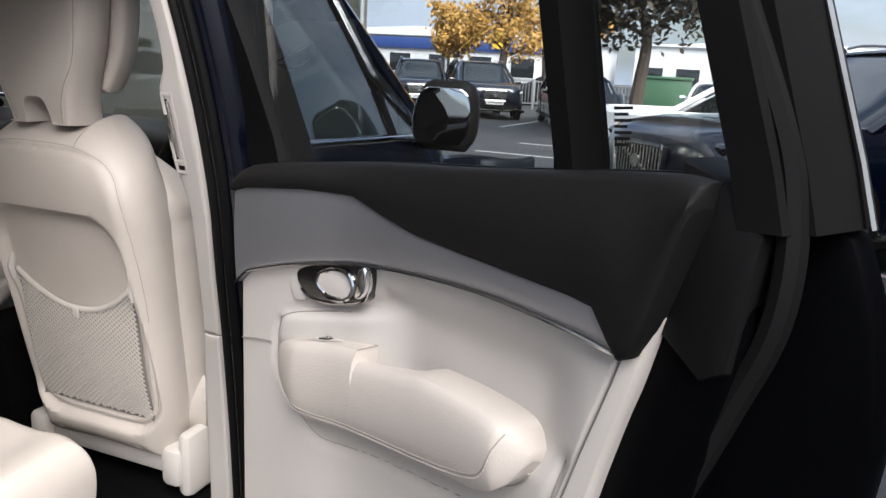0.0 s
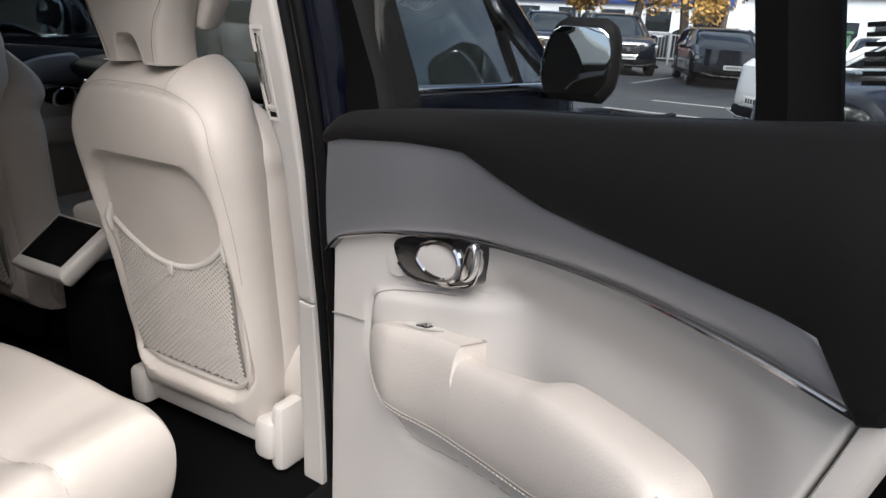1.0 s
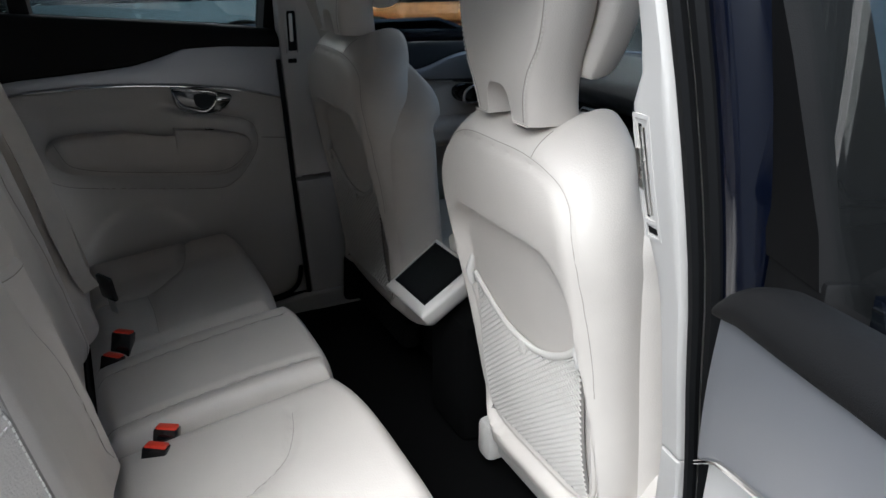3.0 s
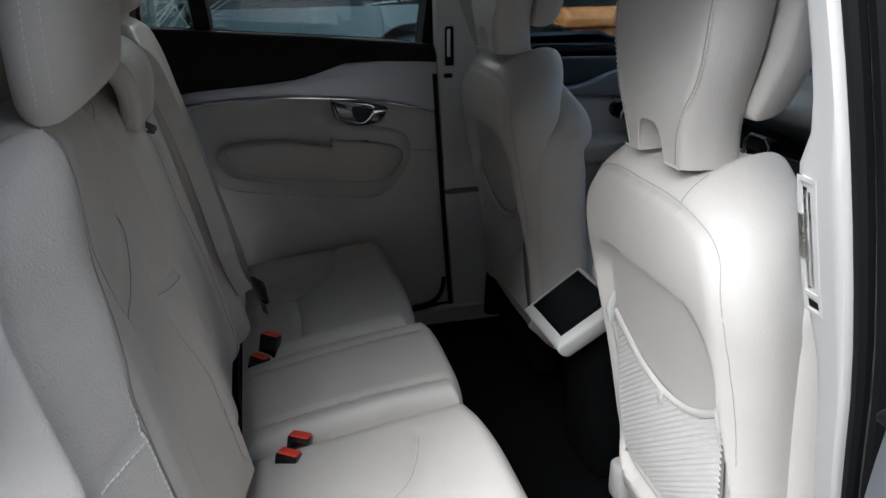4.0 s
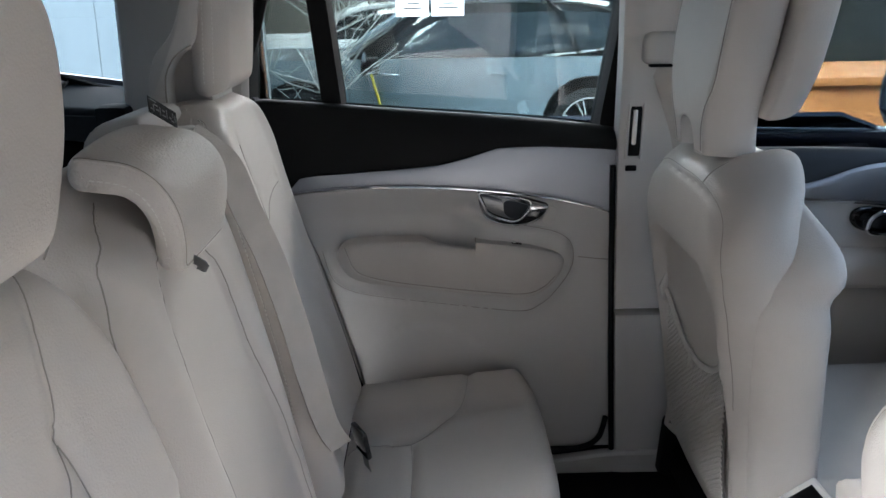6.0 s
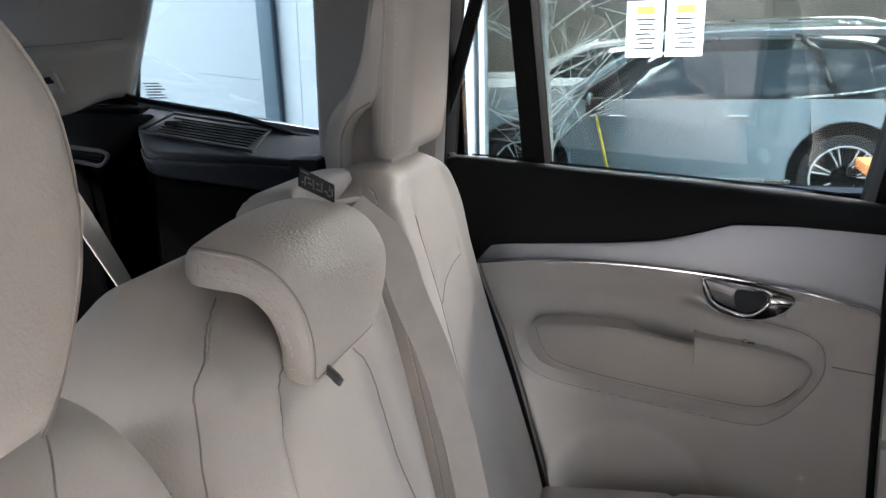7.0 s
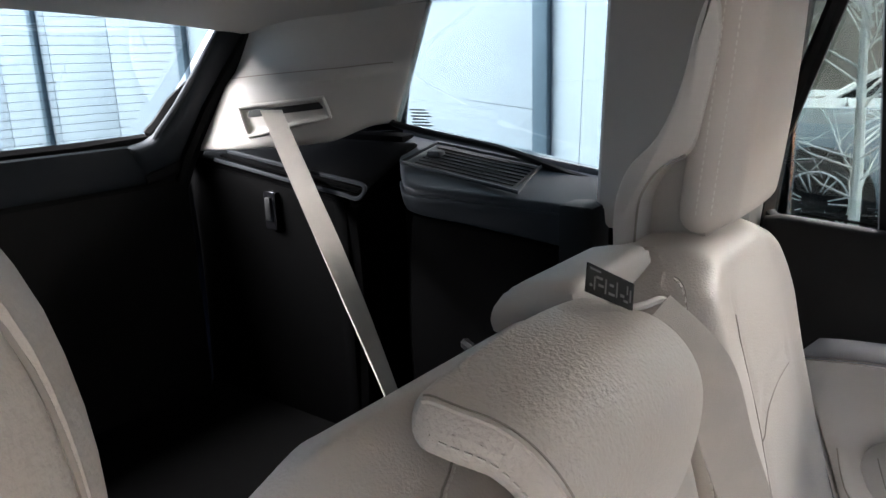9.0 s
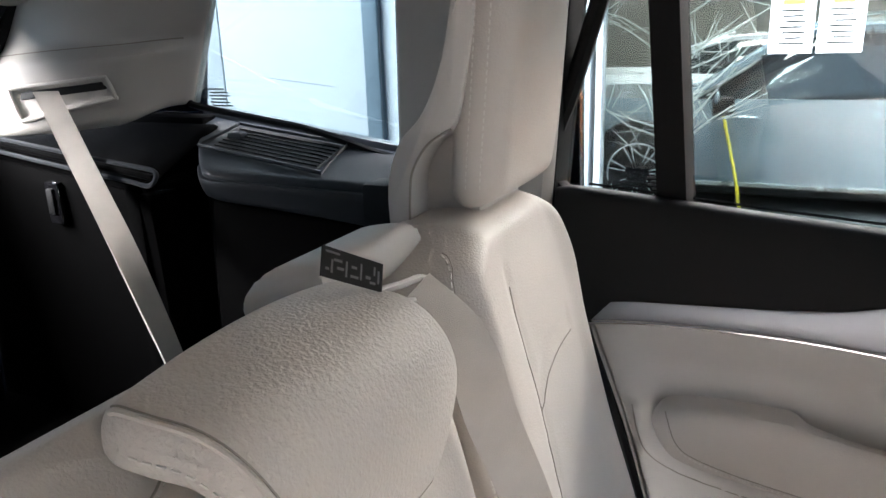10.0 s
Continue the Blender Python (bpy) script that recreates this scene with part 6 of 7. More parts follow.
def front_door(sign, name, label):
    """Closed front door: lining inside, paint and chrome outside."""
    root = thing(name, (sign * 0.80, 0.6, 0.36), label, "car door")
    n = Vector((-sign, 0, 0))
    place = lambda y, w, z: Vector((sign * (0.79 - w), y, z))
    top = [(0.15, 1.12), (0.60, 1.115), (1.05, 1.085)]
    tl = [(0.15, 0.985), (0.45, 1.0), (0.70, 0.985), (0.85, 0.955)]
    th = [(0.15, 1.03), (0.45, 1.035), (0.52, 1.045), (0.62, 1.078), (0.70, 1.088), (0.76, 1.085), (0.80, 1.02), (0.85, 0.985)]
    def U(s, t):
        y = 0.60 + 0.43 * s
        a = curve(y, th) - 0.01
        return place(y, -0.02 * t, a + (curve(y, top) - a) * t)
    part("upper_panel", pillow(U, 26, 12, n, 0.02, 0.02, 0.02), SLATE, root, "slate soft upper door panel")
    part("trim_strip", pillow(lambda s, t: place(0.50 + 0.33 * s, 0.004, curve(0.50 + 0.33 * s, tl) + (curve(0.50 + 0.33 * s, th) - curve(0.50 + 0.33 * s, tl)) * t), 30, 10, n, 0.02, 0.02, 0.012), GREYTRIM, root, "brushed grey metallic trim")
    part("trim_edge", tube([place(y, 0.022, curve(y, tl)) for y in np.linspace(0.18, 0.82, 24)], 0.0026, 6), SATIN, root)
    part("lower_panel", pillow(lambda s, t: place(0.675 + 0.375 * s, -0.002, 0.36 + (curve(0.675 + 0.375 * s, tl) - 0.36) * t), 24, 20, n, 0.014, 0.03, 0.015), VINYL, root, "cream soft lower door panel")
    part("armrest", pillow(lambda s, t: place(0.52 + 0.28 * s, 0, 0.78 + 0.10 * t), 26, 14, n, 0.07, 0.01, 0.035), LEATHER, root)
    def H(s, t):
        return place(0.70 + 0.085 * s, 0.016, 0.945 - 0.012 * s + 0.032 * (1 - abs(s) ** 3.2) ** 0.4 * (2 * t - 1))
    bowl = part("handle_bowl", pillow(H, 24, 12, n, 0.006, 0.02, 0.018), BLACKGLOSS, root, "dark gloss door handle recess")
    loop = []
    for k in range(36):
        a = 2 * math.pi * k / 36
        cu, cv = math.cos(a), math.sin(a)
        loop.append(place(0.695 + 0.040 * math.copysign(abs(cu) ** 0.8, cu) + 0.01 * cv, 0.028, 0.945 + 0.027 * math.copysign(abs(cv) ** 0.8, cv)))
    part("handle_loop", tube(loop, 0.006, 8, closed=True), CHROME, bowl, "chrome pull loop")
    part("handle_lever", pillow(lambda s, t: place(0.758 + 0.016 * s, 0.024, 0.936 + 0.02 * (2 * t - 1)), 8, 8, n, 0.01, 0.004, 0.01), CHROME, bowl)
    # skin outside, with chrome waist rail, window frame and glass
    def K(s, t):
        z = 0.34 + 0.80 * t
        return (sign * (0.915 + 0.03 * math.sin(math.pi * min(1, t * 1.05))), 0.60 + 0.42 * s, z)
    part("door_skin", pillow(K, 20, 16, (sign, 0, 0), 0.012, 0.02, 0.012), NAVY, root, "navy painted outer skin")
    part("waist_rail", pillow(lambda s, t: (sign * 0.918, 0.62 + 0.45 * s, 1.126 - 0.012 * s + 0.020 * t), 20, 6, (sign, 0, 0), 0.012, 0.012, 0.008), CHROME, root, "bright chrome waist rail")
    gz = lambda y, w, z: (sign * (0.905 - 0.26 * (z - 1.15) + w), y, z)
    far = [(1.04, 1.09), (0.91, 1.22), (0.79, 1.343), (0.62, 1.50), (0.48, 1.62)]
    pane = [(0.16, 1.15), (0.70, 1.13), (0.63, 1.26), (0.42, 1.60), (0.11, 1.60)] if sign > 0 else [(0.16, 1.15), (0.99, 1.11), (0.80, 1.33), (0.52, 1.60), (0.11, 1.60)]
    p = part("window_pane", prism(pane, gz, -0.004, 0.0), TINT_GLASS, root)
    p.visible_shadow = False
    if sign > 0:
        part("quarter_pane", prism([(0.735, 1.135), (0.90, 1.12), (0.745, 1.22), (0.695, 1.245)], gz, -0.004, 0.0), TINT_GLASS, root)
    if sign > 0:
        part("division_bar", tube([gz(0.715, 0.002, 1.13), gz(0.66, 0.002, 1.25)], 0.012, 6), BLACKGLOSS, root)
    part("chrome_frame", tube([gz(y, 0.006, z) for y, z in (((0.96, 1.10), (0.80, 1.20), (0.65, 1.30), (0.50, 1.50), (0.42, 1.62)) if sign > 0 else far)], 0.011, 6), CHROME, root, "chrome window surround")
    part("window_frame", tube([gz(y, -0.012, z) for y, z in (((0.94, 1.10), (0.78, 1.20), (0.63, 1.30), (0.48, 1.50), (0.40, 1.62)) if sign > 0 else far)], 0.016, 6), BLACKSOFT, root)
    part("rear_post", prism([(0.10, 1.14), (0.185, 1.14), (0.12, 1.62), (0.04, 1.62)], gz, -0.02, 0.004, 0.004), BLACKGLOSS, root)
    # wing mirror on its arm
    mc = Vector((sign * 1.035, 0.84, 1.195)) if sign < 0 else Vector((1.045, 0.695, 1.192))
    arm = part("mirror_arm", tube([(sign * 0.91, 0.84, 1.105), (sign * 0.95, 0.835, 1.115), mc + Vector((0, 0.02, -0.045))], [0.028, 0.03, 0.035], 10, flat=0.6), BLACKGLOSS, root)
    def Mh(s, t):
        z = mc.z - 0.080 + 0.175 * t
        w = curve(t, [(0, 0.085), (0.2, 0.115), (0.6, 0.118), (0.9, 0.095), (1, 0.06)]) * (1 if sign < 0 else 0.70)
        return (mc.x + s * w + sign * 0.01 * (t - 0.5), mc.y + 0.03, z)
    hs = part("mirror_housing", pillow(Mh, 24, 20, (0, 1, 0), 0.075, 0.025, 0.055), NAVY if sign < 0 else BLACKSOFT, root, "glossy mirror housing")
    def Mg(s, t):
        z = mc.z - 0.062 + 0.138 * t
        w = curve(t, [(0, 0.075), (0.2, 0.098), (0.6, 0.10), (0.9, 0.082), (1, 0.055)]) * (1 if sign < 0 else 0.70)
        return (mc.x + s * w + sign * 0.01 * (t - 0.5), mc.y + 0.0 + 0.012 * sign * s, z)
    part("mirror_glass", pillow(Mg, 20, 18, (sign * -0.12, -1, 0), 0.003, 0.006, 0.002), MIRROR, hs, "mirror glass")
    return root


front_door(-1, "front_door", "closed front car door with wing mirror")
front_door(1, "front_door", "closed front car door with chrome waist rail and mirror")

ws = thing("windscreen", (0, 0.95, 1.05), "raked clear windscreen of the car", "windscreen", kind="structure")
wp = part("pane", pillow(lambda s, t: (s * (0.72 - 0.14 * t), 1.10 - 0.62 * t - 0.06 * s * s, 1.06 + 0.55 * t), 16, 10, (0, 0.7, 0.7), 0.002, 0.002, 0.004), CAR_GLASS, ws)
wp.visible_shadow = False
for sg in (-1, 1):
    part("a_pillar", tube([(sg * 0.80, 1.06, 1.06), (sg * 0.72, 0.74, 1.34), (sg * 0.63, 0.42, 1.63)] if sg > 0 else [(-0.80, 1.14, 1.06), (-0.725, 0.90, 1.34), (-0.64, 0.56, 1.63)], 0.035, 8), TRIM if sg < 0 else BLACKSOFT, ws)
    part("outer_pillar", tube([(sg * 0.87, 1.08, 1.08), (sg * 0.79, 0.76, 1.36), (sg * 0.70, 0.42, 1.66)] if sg > 0 else [(-0.87, 1.14, 1.08), (-0.79, 0.89, 1.36), (-0.70, 0.54, 1.66)], 0.03, 8), NAVY, ws)
# cantrails over the doors
for sg, nm in ((-1, "cantrail_left"), (1, "cantrail_right")):
    solid(nm, join(box((sg * 0.76 - 0.06, -2.0, 1.60), (sg * 0.76 + 0.04, 0.55, 1.68), 0.02)), NAVY, "navy painted roof rail over the doors", "roof rail", kind="structure")

# belt on the far B pillar
fb = thing("front_belt", (-0.70, 0.12, 1.1), "beige front seat belt hanging from the pillar guide", "seat belt")
part("guide", box((-0.725, 0.073, 1.320), (-0.662, 0.158, 1.386), 0.018, None, 3), TRIM, fb, "cream belt guide")
part("guide_slot", box((-0.700, 0.090, 1.315), (-0.672, 0.142, 1.322), 0.002), DARKGREY, fb)
part("webbing", ribbon([(-0.688, 0.115, 1.325), (-0.682, 0.146, 1.241), (-0.675, 0.172, 1.161), (-0.67, 0.20, 1.0)], 0.046, (0.3, 0.9, 0.30)), WEBBING, fb, "beige woven webbing")

# ---- outside: car park ----
solid("ground", box((-400, -400, -0.2), (400, 400, 0.0)), ASPHALT, "grey asphalt car park", "ground", kind="structure")
marks = []
for k in range(9):
    marks.append(box((-12.0 + 2.7 * k, 17.5, 0.0), (-11.9 + 2.7 * k, 22.5, 0.004)))
for k in range(6):
    m = Matrix.Translation((3.4, 2.0 + 2.9 * k, 0)) @ Euler((0, 0, radians(-30))).to_matrix().to_4x4()
    marks.append(box((-2.6, -0.05, 0.0), (2.6, 0.05, 0.004), 0, m))
for k in range(3):
    marks.append(box((-2.6 + 0.2 * k, 9.0 + 2.2 * k, 0.0), (0.4 + 0.2 * k, 9.1 + 2.2 * k, 0.004)))
# unseen wall, added to keep low sky light out of the open door
solid("wall_skyblock", box((5.5, -4.5, 0), (5.8, 7, 5.6), 0.02), SKYBLOCK, "unseen dark wall added to block low sky light", "wall", kind="structure")
solid("parking_lines", join(*marks), LINEPAINT, "worn white parking bay lines on the asphalt", "road marking", kind="structure")


def ring_rect(x0, x1, hw, z, n=28, p=5.0):
    """A rounded rectangle at height z."""
    out = []
    for k in range(n):
        a = 2 * math.pi * (k + 0.5) / n
        c, s = math.cos(a), math.sin(a)
        out.append(((x0 + x1) / 2 + (x1 - x0) / 2 * math.copysign(abs(c) ** (2 / p), c), hw * math.copysign(abs(s) ** (2 / p), s), z))
    return out


def vehicle(at, turn, paint, label, L=4.9, W=1.94, H=1.74, wb=2.95, suv=True, group="parked cars", spokes=5, detail=True):
    """A car: nose towards its own +x, turned by degrees about z."""
    M = Matrix.Translation(at) @ Euler((0, 0, radians(turn))).to_matrix().to_4x4()
    root = thing("car", at, label, "car", group)
    k = L / 4.9
    w = W / 2
    hz = H / 1.74
    belt = 1.06 * hz
    def add(nm, bm, mat, parent=None, lab=""):
        bm.transform(M)
        return part(nm, bm, mat, parent or root, lab)
    # lower body from sill to shoulder
    zz = [0.24, 0.30, 0.45, 0.62, 0.80, 0.92, 1.00, belt]
    nose = [2.20, 2.38, 2.45, 2.46, 2.45, 2.42, 2.32, 1.95]
    tail = [-2.20, -2.36, -2.43, -2.45, -2.44, -2.42, -2.40, -2.36]
    hw = [w - 0.10, w - 0.03, w - 0.01, w, w - 0.005, w - 0.015, w - 0.03, w - 0.06]
    body = add("body", loft([ring_rect(a * k, b * k, c, z * (hz if z < belt else 1), 40, 5.5) for z, a, b, c in zip(zz, tail, nose, hw)]), paint)
    add("bonnet", pillow(lambda s, t: ((1.02 + 1.30 * t) * k, s * (w - 0.10 - 0.06 * t), belt + 0.035 - 0.16 * t**2 - 0.03 * s * s), 16, 14, (0, 0, 1), 0.02, 0.05, 0.03), paint, body)
    # glasshouse, roof, pillars
    top = H - 0.02
    lv = [(belt - 0.02, -2.28, 1.22, w - 0.08), (belt + 0.18, -2.22, 0.86, w - 0.12), (belt + 0.40, -2.10, 0.48, w - 0.19), (top - 0.10, -2.0, 0.26, w - 0.24), (top - 0.03, -1.85, 0.10, w - 0.30)]
    cabin = add("glasshouse", loft([ring_rect(a * k, b * k, c, z, 40, 6) for z, a, b, c in lv]), DARK_GLASS, None, "dark tinted windows")
    add("roof", pillow(lambda s, t: ((-2.02 + 2.22 * t) * k, s * (w - 0.235), top - 0.03 + 0.035 * (1 - s * s) - 0.05 * (2 * t - 1) ** 4), 16, 16, (0, 0, 1), 0.015, 0.06, 0.04), paint)
    for sg in (-1, 1):
        add("a_pillar", tube([(b * k - 0.03, sg * (c - 0.02), z) for z, a, b, c in lv], 0.045, 6), paint)
        add("b_pillar", tube([(-0.35 * k, sg * (c - 0.008), z) for z, a, b, c in lv], 0.04, 6, flat=0.4), BLACKGLOSS)
        add("rear_pillar", tube([(-1.42 * k + 0.10 * i, sg * (c - 0.012), z) for i, (z, a, b, c) in enumerate(lv)], 0.05, 6, flat=0.5), paint if not suv else BLACKGLOSS)
        add("tail_pillar", tube([(a * k + 0.10, sg * (c - 0.03), z) for z, a, b, c in lv], 0.085, 6), paint)
        add("waist_trim", tube([((-2.1 + 3.05 * t) * k, sg * (w - 0.062 - 0.01 * (2 * t - 1) ** 2), belt + 0.012) for t in lin(14, False)], 0.012, 6), SATIN, None, "bright waist trim")
        add("sill_trim", box((-1.05 * k, sg * (w - 0.01) - 0.02, 0.27), (1.0 * k, sg * (w - 0.01) + 0.02, 0.33), 0.01), SATIN if suv else BLACKSOFT)
        if suv:
            wl_ = lambda z: np.interp(z, [a[0] for a in lv], [a[3] for a in lv]) + 0.004
            sur = spline([(1.02, belt + 0.02, 0), (0.62, belt + 0.25, 0), (0.22, top - 0.13, 0), (-0.6, top - 0.09, 0), (-1.55, top - 0.14, 0), (-1.98, belt + 0.26, 0), (-2.02, belt + 0.17, 0), (-1.6, belt + 0.08, 0), (-1.0, belt + 0.03, 0)], 5)
            add("window_trim", tube([(p[0] * k, sg * float(wl_(p[1])), p[1]) for p in sur], 0.012, 6), SATIN, None, "bright window surround")
            add("roof_rail", tube([((-1.75 + 1.75 * t) * k, sg * (w - 0.27), top + 0.055 - 0.05 * (2 * t - 1) ** 6) for t in lin(12, False)], 0.014, 6), SATIN)
        for x in (0.55, -0.55):
            add("door_handle", tube([((x - 0.08) * k, sg * (w - 0.005), 0.93 * hz), (x * k, sg * (w + 0.018), 0.935 * hz), ((x + 0.08) * k, sg * (w - 0.005), 0.93 * hz)], 0.014, 6), paint)
        for x in (0.98, -0.28, -1.18):
            add("door_gap", tube([(x * k + 0.04 * (z - 0.6), sg * (np.interp(z / hz, zz, hw) + 0.001), z) for z in np.linspace(0.36, belt - 0.02, 8)], 0.004, 4), BLACKINK)
        add("cladding", tube([(t * k, sg * (w - 0.025), 0.27) for t in np.linspace(-2.2, 2.2, 10)], 0.05, 6), BLACKSOFT)
        # mirrors
        mir = add("mirror", pillow(lambda s, t: (0.80 * k + 0.02 * s, sg * (w + 0.10 + 0.09 * (2 * t - 1) * 1.0), belt + 0.05), 8, 10, (0, 0, 1), 0.07, 0.06, 0.05), paint)
        add("mirror_foot", tube([(0.80 * k, sg * (w - 0.06), belt), (0.80 * k, sg * (w + 0.06), belt + 0.03)], 0.025, 6), BLACKSOFT, mir)
        # lamps
        add("headlamp", pillow(lambda s, t: ((2.28 - 0.16 * (s + 1) / 2) * k + 0.03, sg * (w - 0.46 + 0.40 * (s + 1) / 2), 0.77 * hz + 0.10 * t + 0.02 * s), 12, 6, (1, sg * 0.5, 0.1), 0.03, 0.05, 0.03), LAMP, None, "clear headlamp")
        add("lamp_surround", pillow(lambda s, t: ((2.27 - 0.16 * (s + 1) / 2) * k + 0.03, sg * (w - 0.48 + 0.44 * (s + 1) / 2), 0.755 * hz + 0.135 * t + 0.02 * s), 12, 6, (1, sg * 0.5, 0.1), 0.024, 0.05, 0.03), BLACKGLOSS)
        add("tail_lamp", pillow(lambda s, t: ((-2.38 + 0.06 * s) * k, sg * (w - 0.10 + 0.02 * s), 0.80 * hz + 0.45 * t), 6, 10, (-1, sg, 0), 0.03, 0.04, 0.03), REDLAMP, None, "red tail lamp")
        # wheels
        for x in (wb / 2, -wb / 2):
            R = 0.365
            y0 = sg * (w - 0.10)
            hub = Vector((x, y0, R))
            arch = add("wheel_arch", tube([hub + Vector((0, sg * 0.060, 0.02)), hub + Vector((0, sg * 0.098, 0.02))], R + 0.075, 32), BLACKSOFT)
            ty = add("tyre", loft([[hub + Vector((math.cos(a) * r, sg * yy, math.sin(a) * r)) for a in np.linspace(0, 2 * math.pi, 36, endpoint=False)] for r, yy in ((0.25, -0.10), (R - 0.015, -0.09), (R, -0.05), (R, 0.07), (R - 0.02, 0.105), (0.27, 0.112), (0.26, 0.08))], False), TYRE)
            dish = [[hub + Vector((math.cos(a) * r, sg * yy, math.sin(a) * r)) for a in np.linspace(0, 2 * math.pi, 36, endpoint=False)] for r, yy in ((0.262, 0.112), (0.25, 0.105), (0.245, 0.03), (0.05, 0.02))]
            add("rim_well", loft(dish), BLACKSOFT, ty)
            add("rim_lip", tube([hub + Vector((math.cos(a) * 0.258, sg * 0.110, math.sin(a) * 0.258)) for a in np.linspace(0, 2 * math.pi, 36, endpoint=False)], 0.008, 6, closed=True), ALLOY, ty)
            sp = []
            for q in range(spokes):
                for off in (-0.11, 0.11):
                    a = 2 * math.pi * q / spokes + 0.3
                    sp.append(tube([hub + Vector((math.cos(a + off * 0.4) * 0.04, sg * 0.095, math.sin(a + off * 0.4) * 0.04)), hub + Vector((math.cos(a + off * 1.2) * 0.255, sg * 0.108, math.sin(a + off * 1.2) * 0.255))], [0.016, 0.013], 6, flat=0.7))
            sp.append(tube([hub + Vector((0, sg * 0.06, 0)), hub + Vector((0, sg * 0.108, 0))], 0.045, 16))
            add("spokes", join(*sp), ALLOY, ty, "silver alloy spokes")
    # face: grille, lower intake, plate
    gx = 2.475 * k
    if suv:
        fr = [(gx + 0.012, a * 0.36, 0.72 * hz + b * 0.15) for a, b in ((-1, 0.8), (-0.9, 1), (0.9, 1), (1, 0.8), (0.86, -1), (-0.86, -1))]
        gr = add("grille", box((gx - 0.06, -0.35, 0.58 * hz), (gx + 0.004, 0.35, 0.865 * hz), 0.02), BLACKSOFT)
        add("grille_frame", tube(fr, 0.016, 6, closed=True), CHROME, gr, "chrome grille frame")
        for q in range(15):
            y = -0.315 + 0.045 * q
            add("grille_bar", box((gx, y - 0.007, 0.60 * hz), (gx + 0.012, y + 0.007, 0.85 * hz), 0.002), SATIN, gr)
        add("grille_strap", tube([(gx + 0.018, 0.30, 0.61 * hz), (gx + 0.018, -0.30, 0.845 * hz)], 0.009, 4), SATIN, gr)
        add("badge", tube([(gx + 0.012, 0, 0.727 * hz), (gx + 0.028, 0, 0.727 * hz)], 0.055, 20), SATIN, gr, "plain round metal badge")
    intake = add("lower_intake", box((gx - 0.10, -0.60, 0.30), (gx - 0.012, 0.60, 0.44), 0.03), BLACKSOFT)
    add("intake_trim", tube([(gx - 0.02, -0.75, 0.36), (gx + 0.0, -0.4, 0.30), (gx + 0.0, 0.4, 0.30), (gx - 0.02, 0.75, 0.36)], 0.012, 6), SATIN, intake)
    plate = add("number_plate", box((gx + 0.0, -0.26, 0.455), (gx + 0.016, 0.26, 0.565), 0.004), PAPER, None, "white number plate with dark bars")
    add("plate_bars", join(*[box((gx + 0.0165, -0.20 + 0.062 * q, 0.485), (gx + 0.018, -0.165 + 0.062 * q, 0.540)) for q in range(7)]), BLACKINK, plate)
    return root


PAINT_BLACK = material("black_blue_paint", (0.010, 0.013, 0.022), 0.22, metal=0.2, var=0.1, coat=1.0)
PAINT_WHITE = material("white_paint", (0.78, 0.79, 0.80), 0.25, var=0.02, coat=0.8)
PAINT_GREY = material("graphite_paint", (0.06, 0.065, 0.07), 0.25, metal=0.5, coat=0.9)
PAINT_ICE = material("pale_blue_grey_paint", (0.29, 0.36, 0.41), 0.25, metal=0.35, var=0.04, coat=0.8)
PAINT_RED = material("dull_red_paint", (0.25, 0.03, 0.03), 0.3, coat=0.6)
vehicle((-8.75, 23.5, 0), -67, PAINT_BLACK, "dark blue off-road car facing the camera across the car park")
vehicle((-6.1, 22.4, 0), -61, PAINT_BLACK, "dark blue off-road car with chrome grille in a bay")
vehicle((-2.5, 20.7, 0), -70, PAINT_BLACK, "low dark saloon parked in a bay", H=1.45, suv=False)
vehicle((1.3, 24.0, 0), -92, PAINT_WHITE, "white hatchback parked in a bay", H=1.5, L=4.3, wb=2.6, suv=False)
vehicle((3.05, 6.35, 0), -143, NAVY, "dark blue off-road car with chrome grille beside the aisle")
vehicle((2.25, 10.3, 0), -143, PAINT_WHITE, "white saloon parked beside the dark blue car", H=1.46, suv=False)
vehicle((5.2, 4.2, 0), -143, NAVY, "dark blue off-road car with bright window trim")
vehicle((-11.0, 36.0, 0), 175, PAINT_RED, "small red car at the far fence", L=4.2, H=1.5, wb=2.55, suv=False)
vehicle((9.0, 33.0, 0), 170, PAINT_WHITE, "white estate car far across the car park", H=1.5, suv=False)
vehicle((-6.5, 34.5, 0), 178, PAINT_GREY, "grey car far behind the dark ones", H=1.5, suv=False)
vehicle((-1.0, -8.5, 0), 95, PAINT_GREY, "grey car parked behind the open one", H=1.5, suv=False)

# ---- far side: fence, trees, sheds ----
STEEL = material("galvanised_steel", (0.42, 0.43, 0.44), 0.45, metal=0.6)
BARK = material("rough_bark", (0.09, 0.07, 0.055), 0.9, var=0.3, vscale=14, bump=1.0, bscale=40)
LEAF_Y = material("autumn_leaves", (0.42, 0.24, 0.055), 0.6, var=0.35, vscale=2.5)
# brown leaf colour lowered to carry the shade on this tree
LEAF_D = material("shade_brown_leaves", (0.045, 0.036, 0.022), 0.65, var=0.4, vscale=2.5)
WALLW = material("white_shed_cladding", (0.72, 0.73, 0.73), 0.5, var=0.05, vscale=0.3)
BLUEBAND = material("blue_fascia", (0.03, 0.065, 0.22), 0.45, var=0.08)
GREENBOX = material("green_bin", (0.05, 0.13, 0.07), 0.5)
fence = thing("fence", (0, 29, 0), "grey galvanised steel railing round the car park", "fence")
part("rails", join(*[tube([(-40, 29, z), (40, 29, z)], 0.025, 6) for z in (0.25, 1.15)]), STEEL, fence)
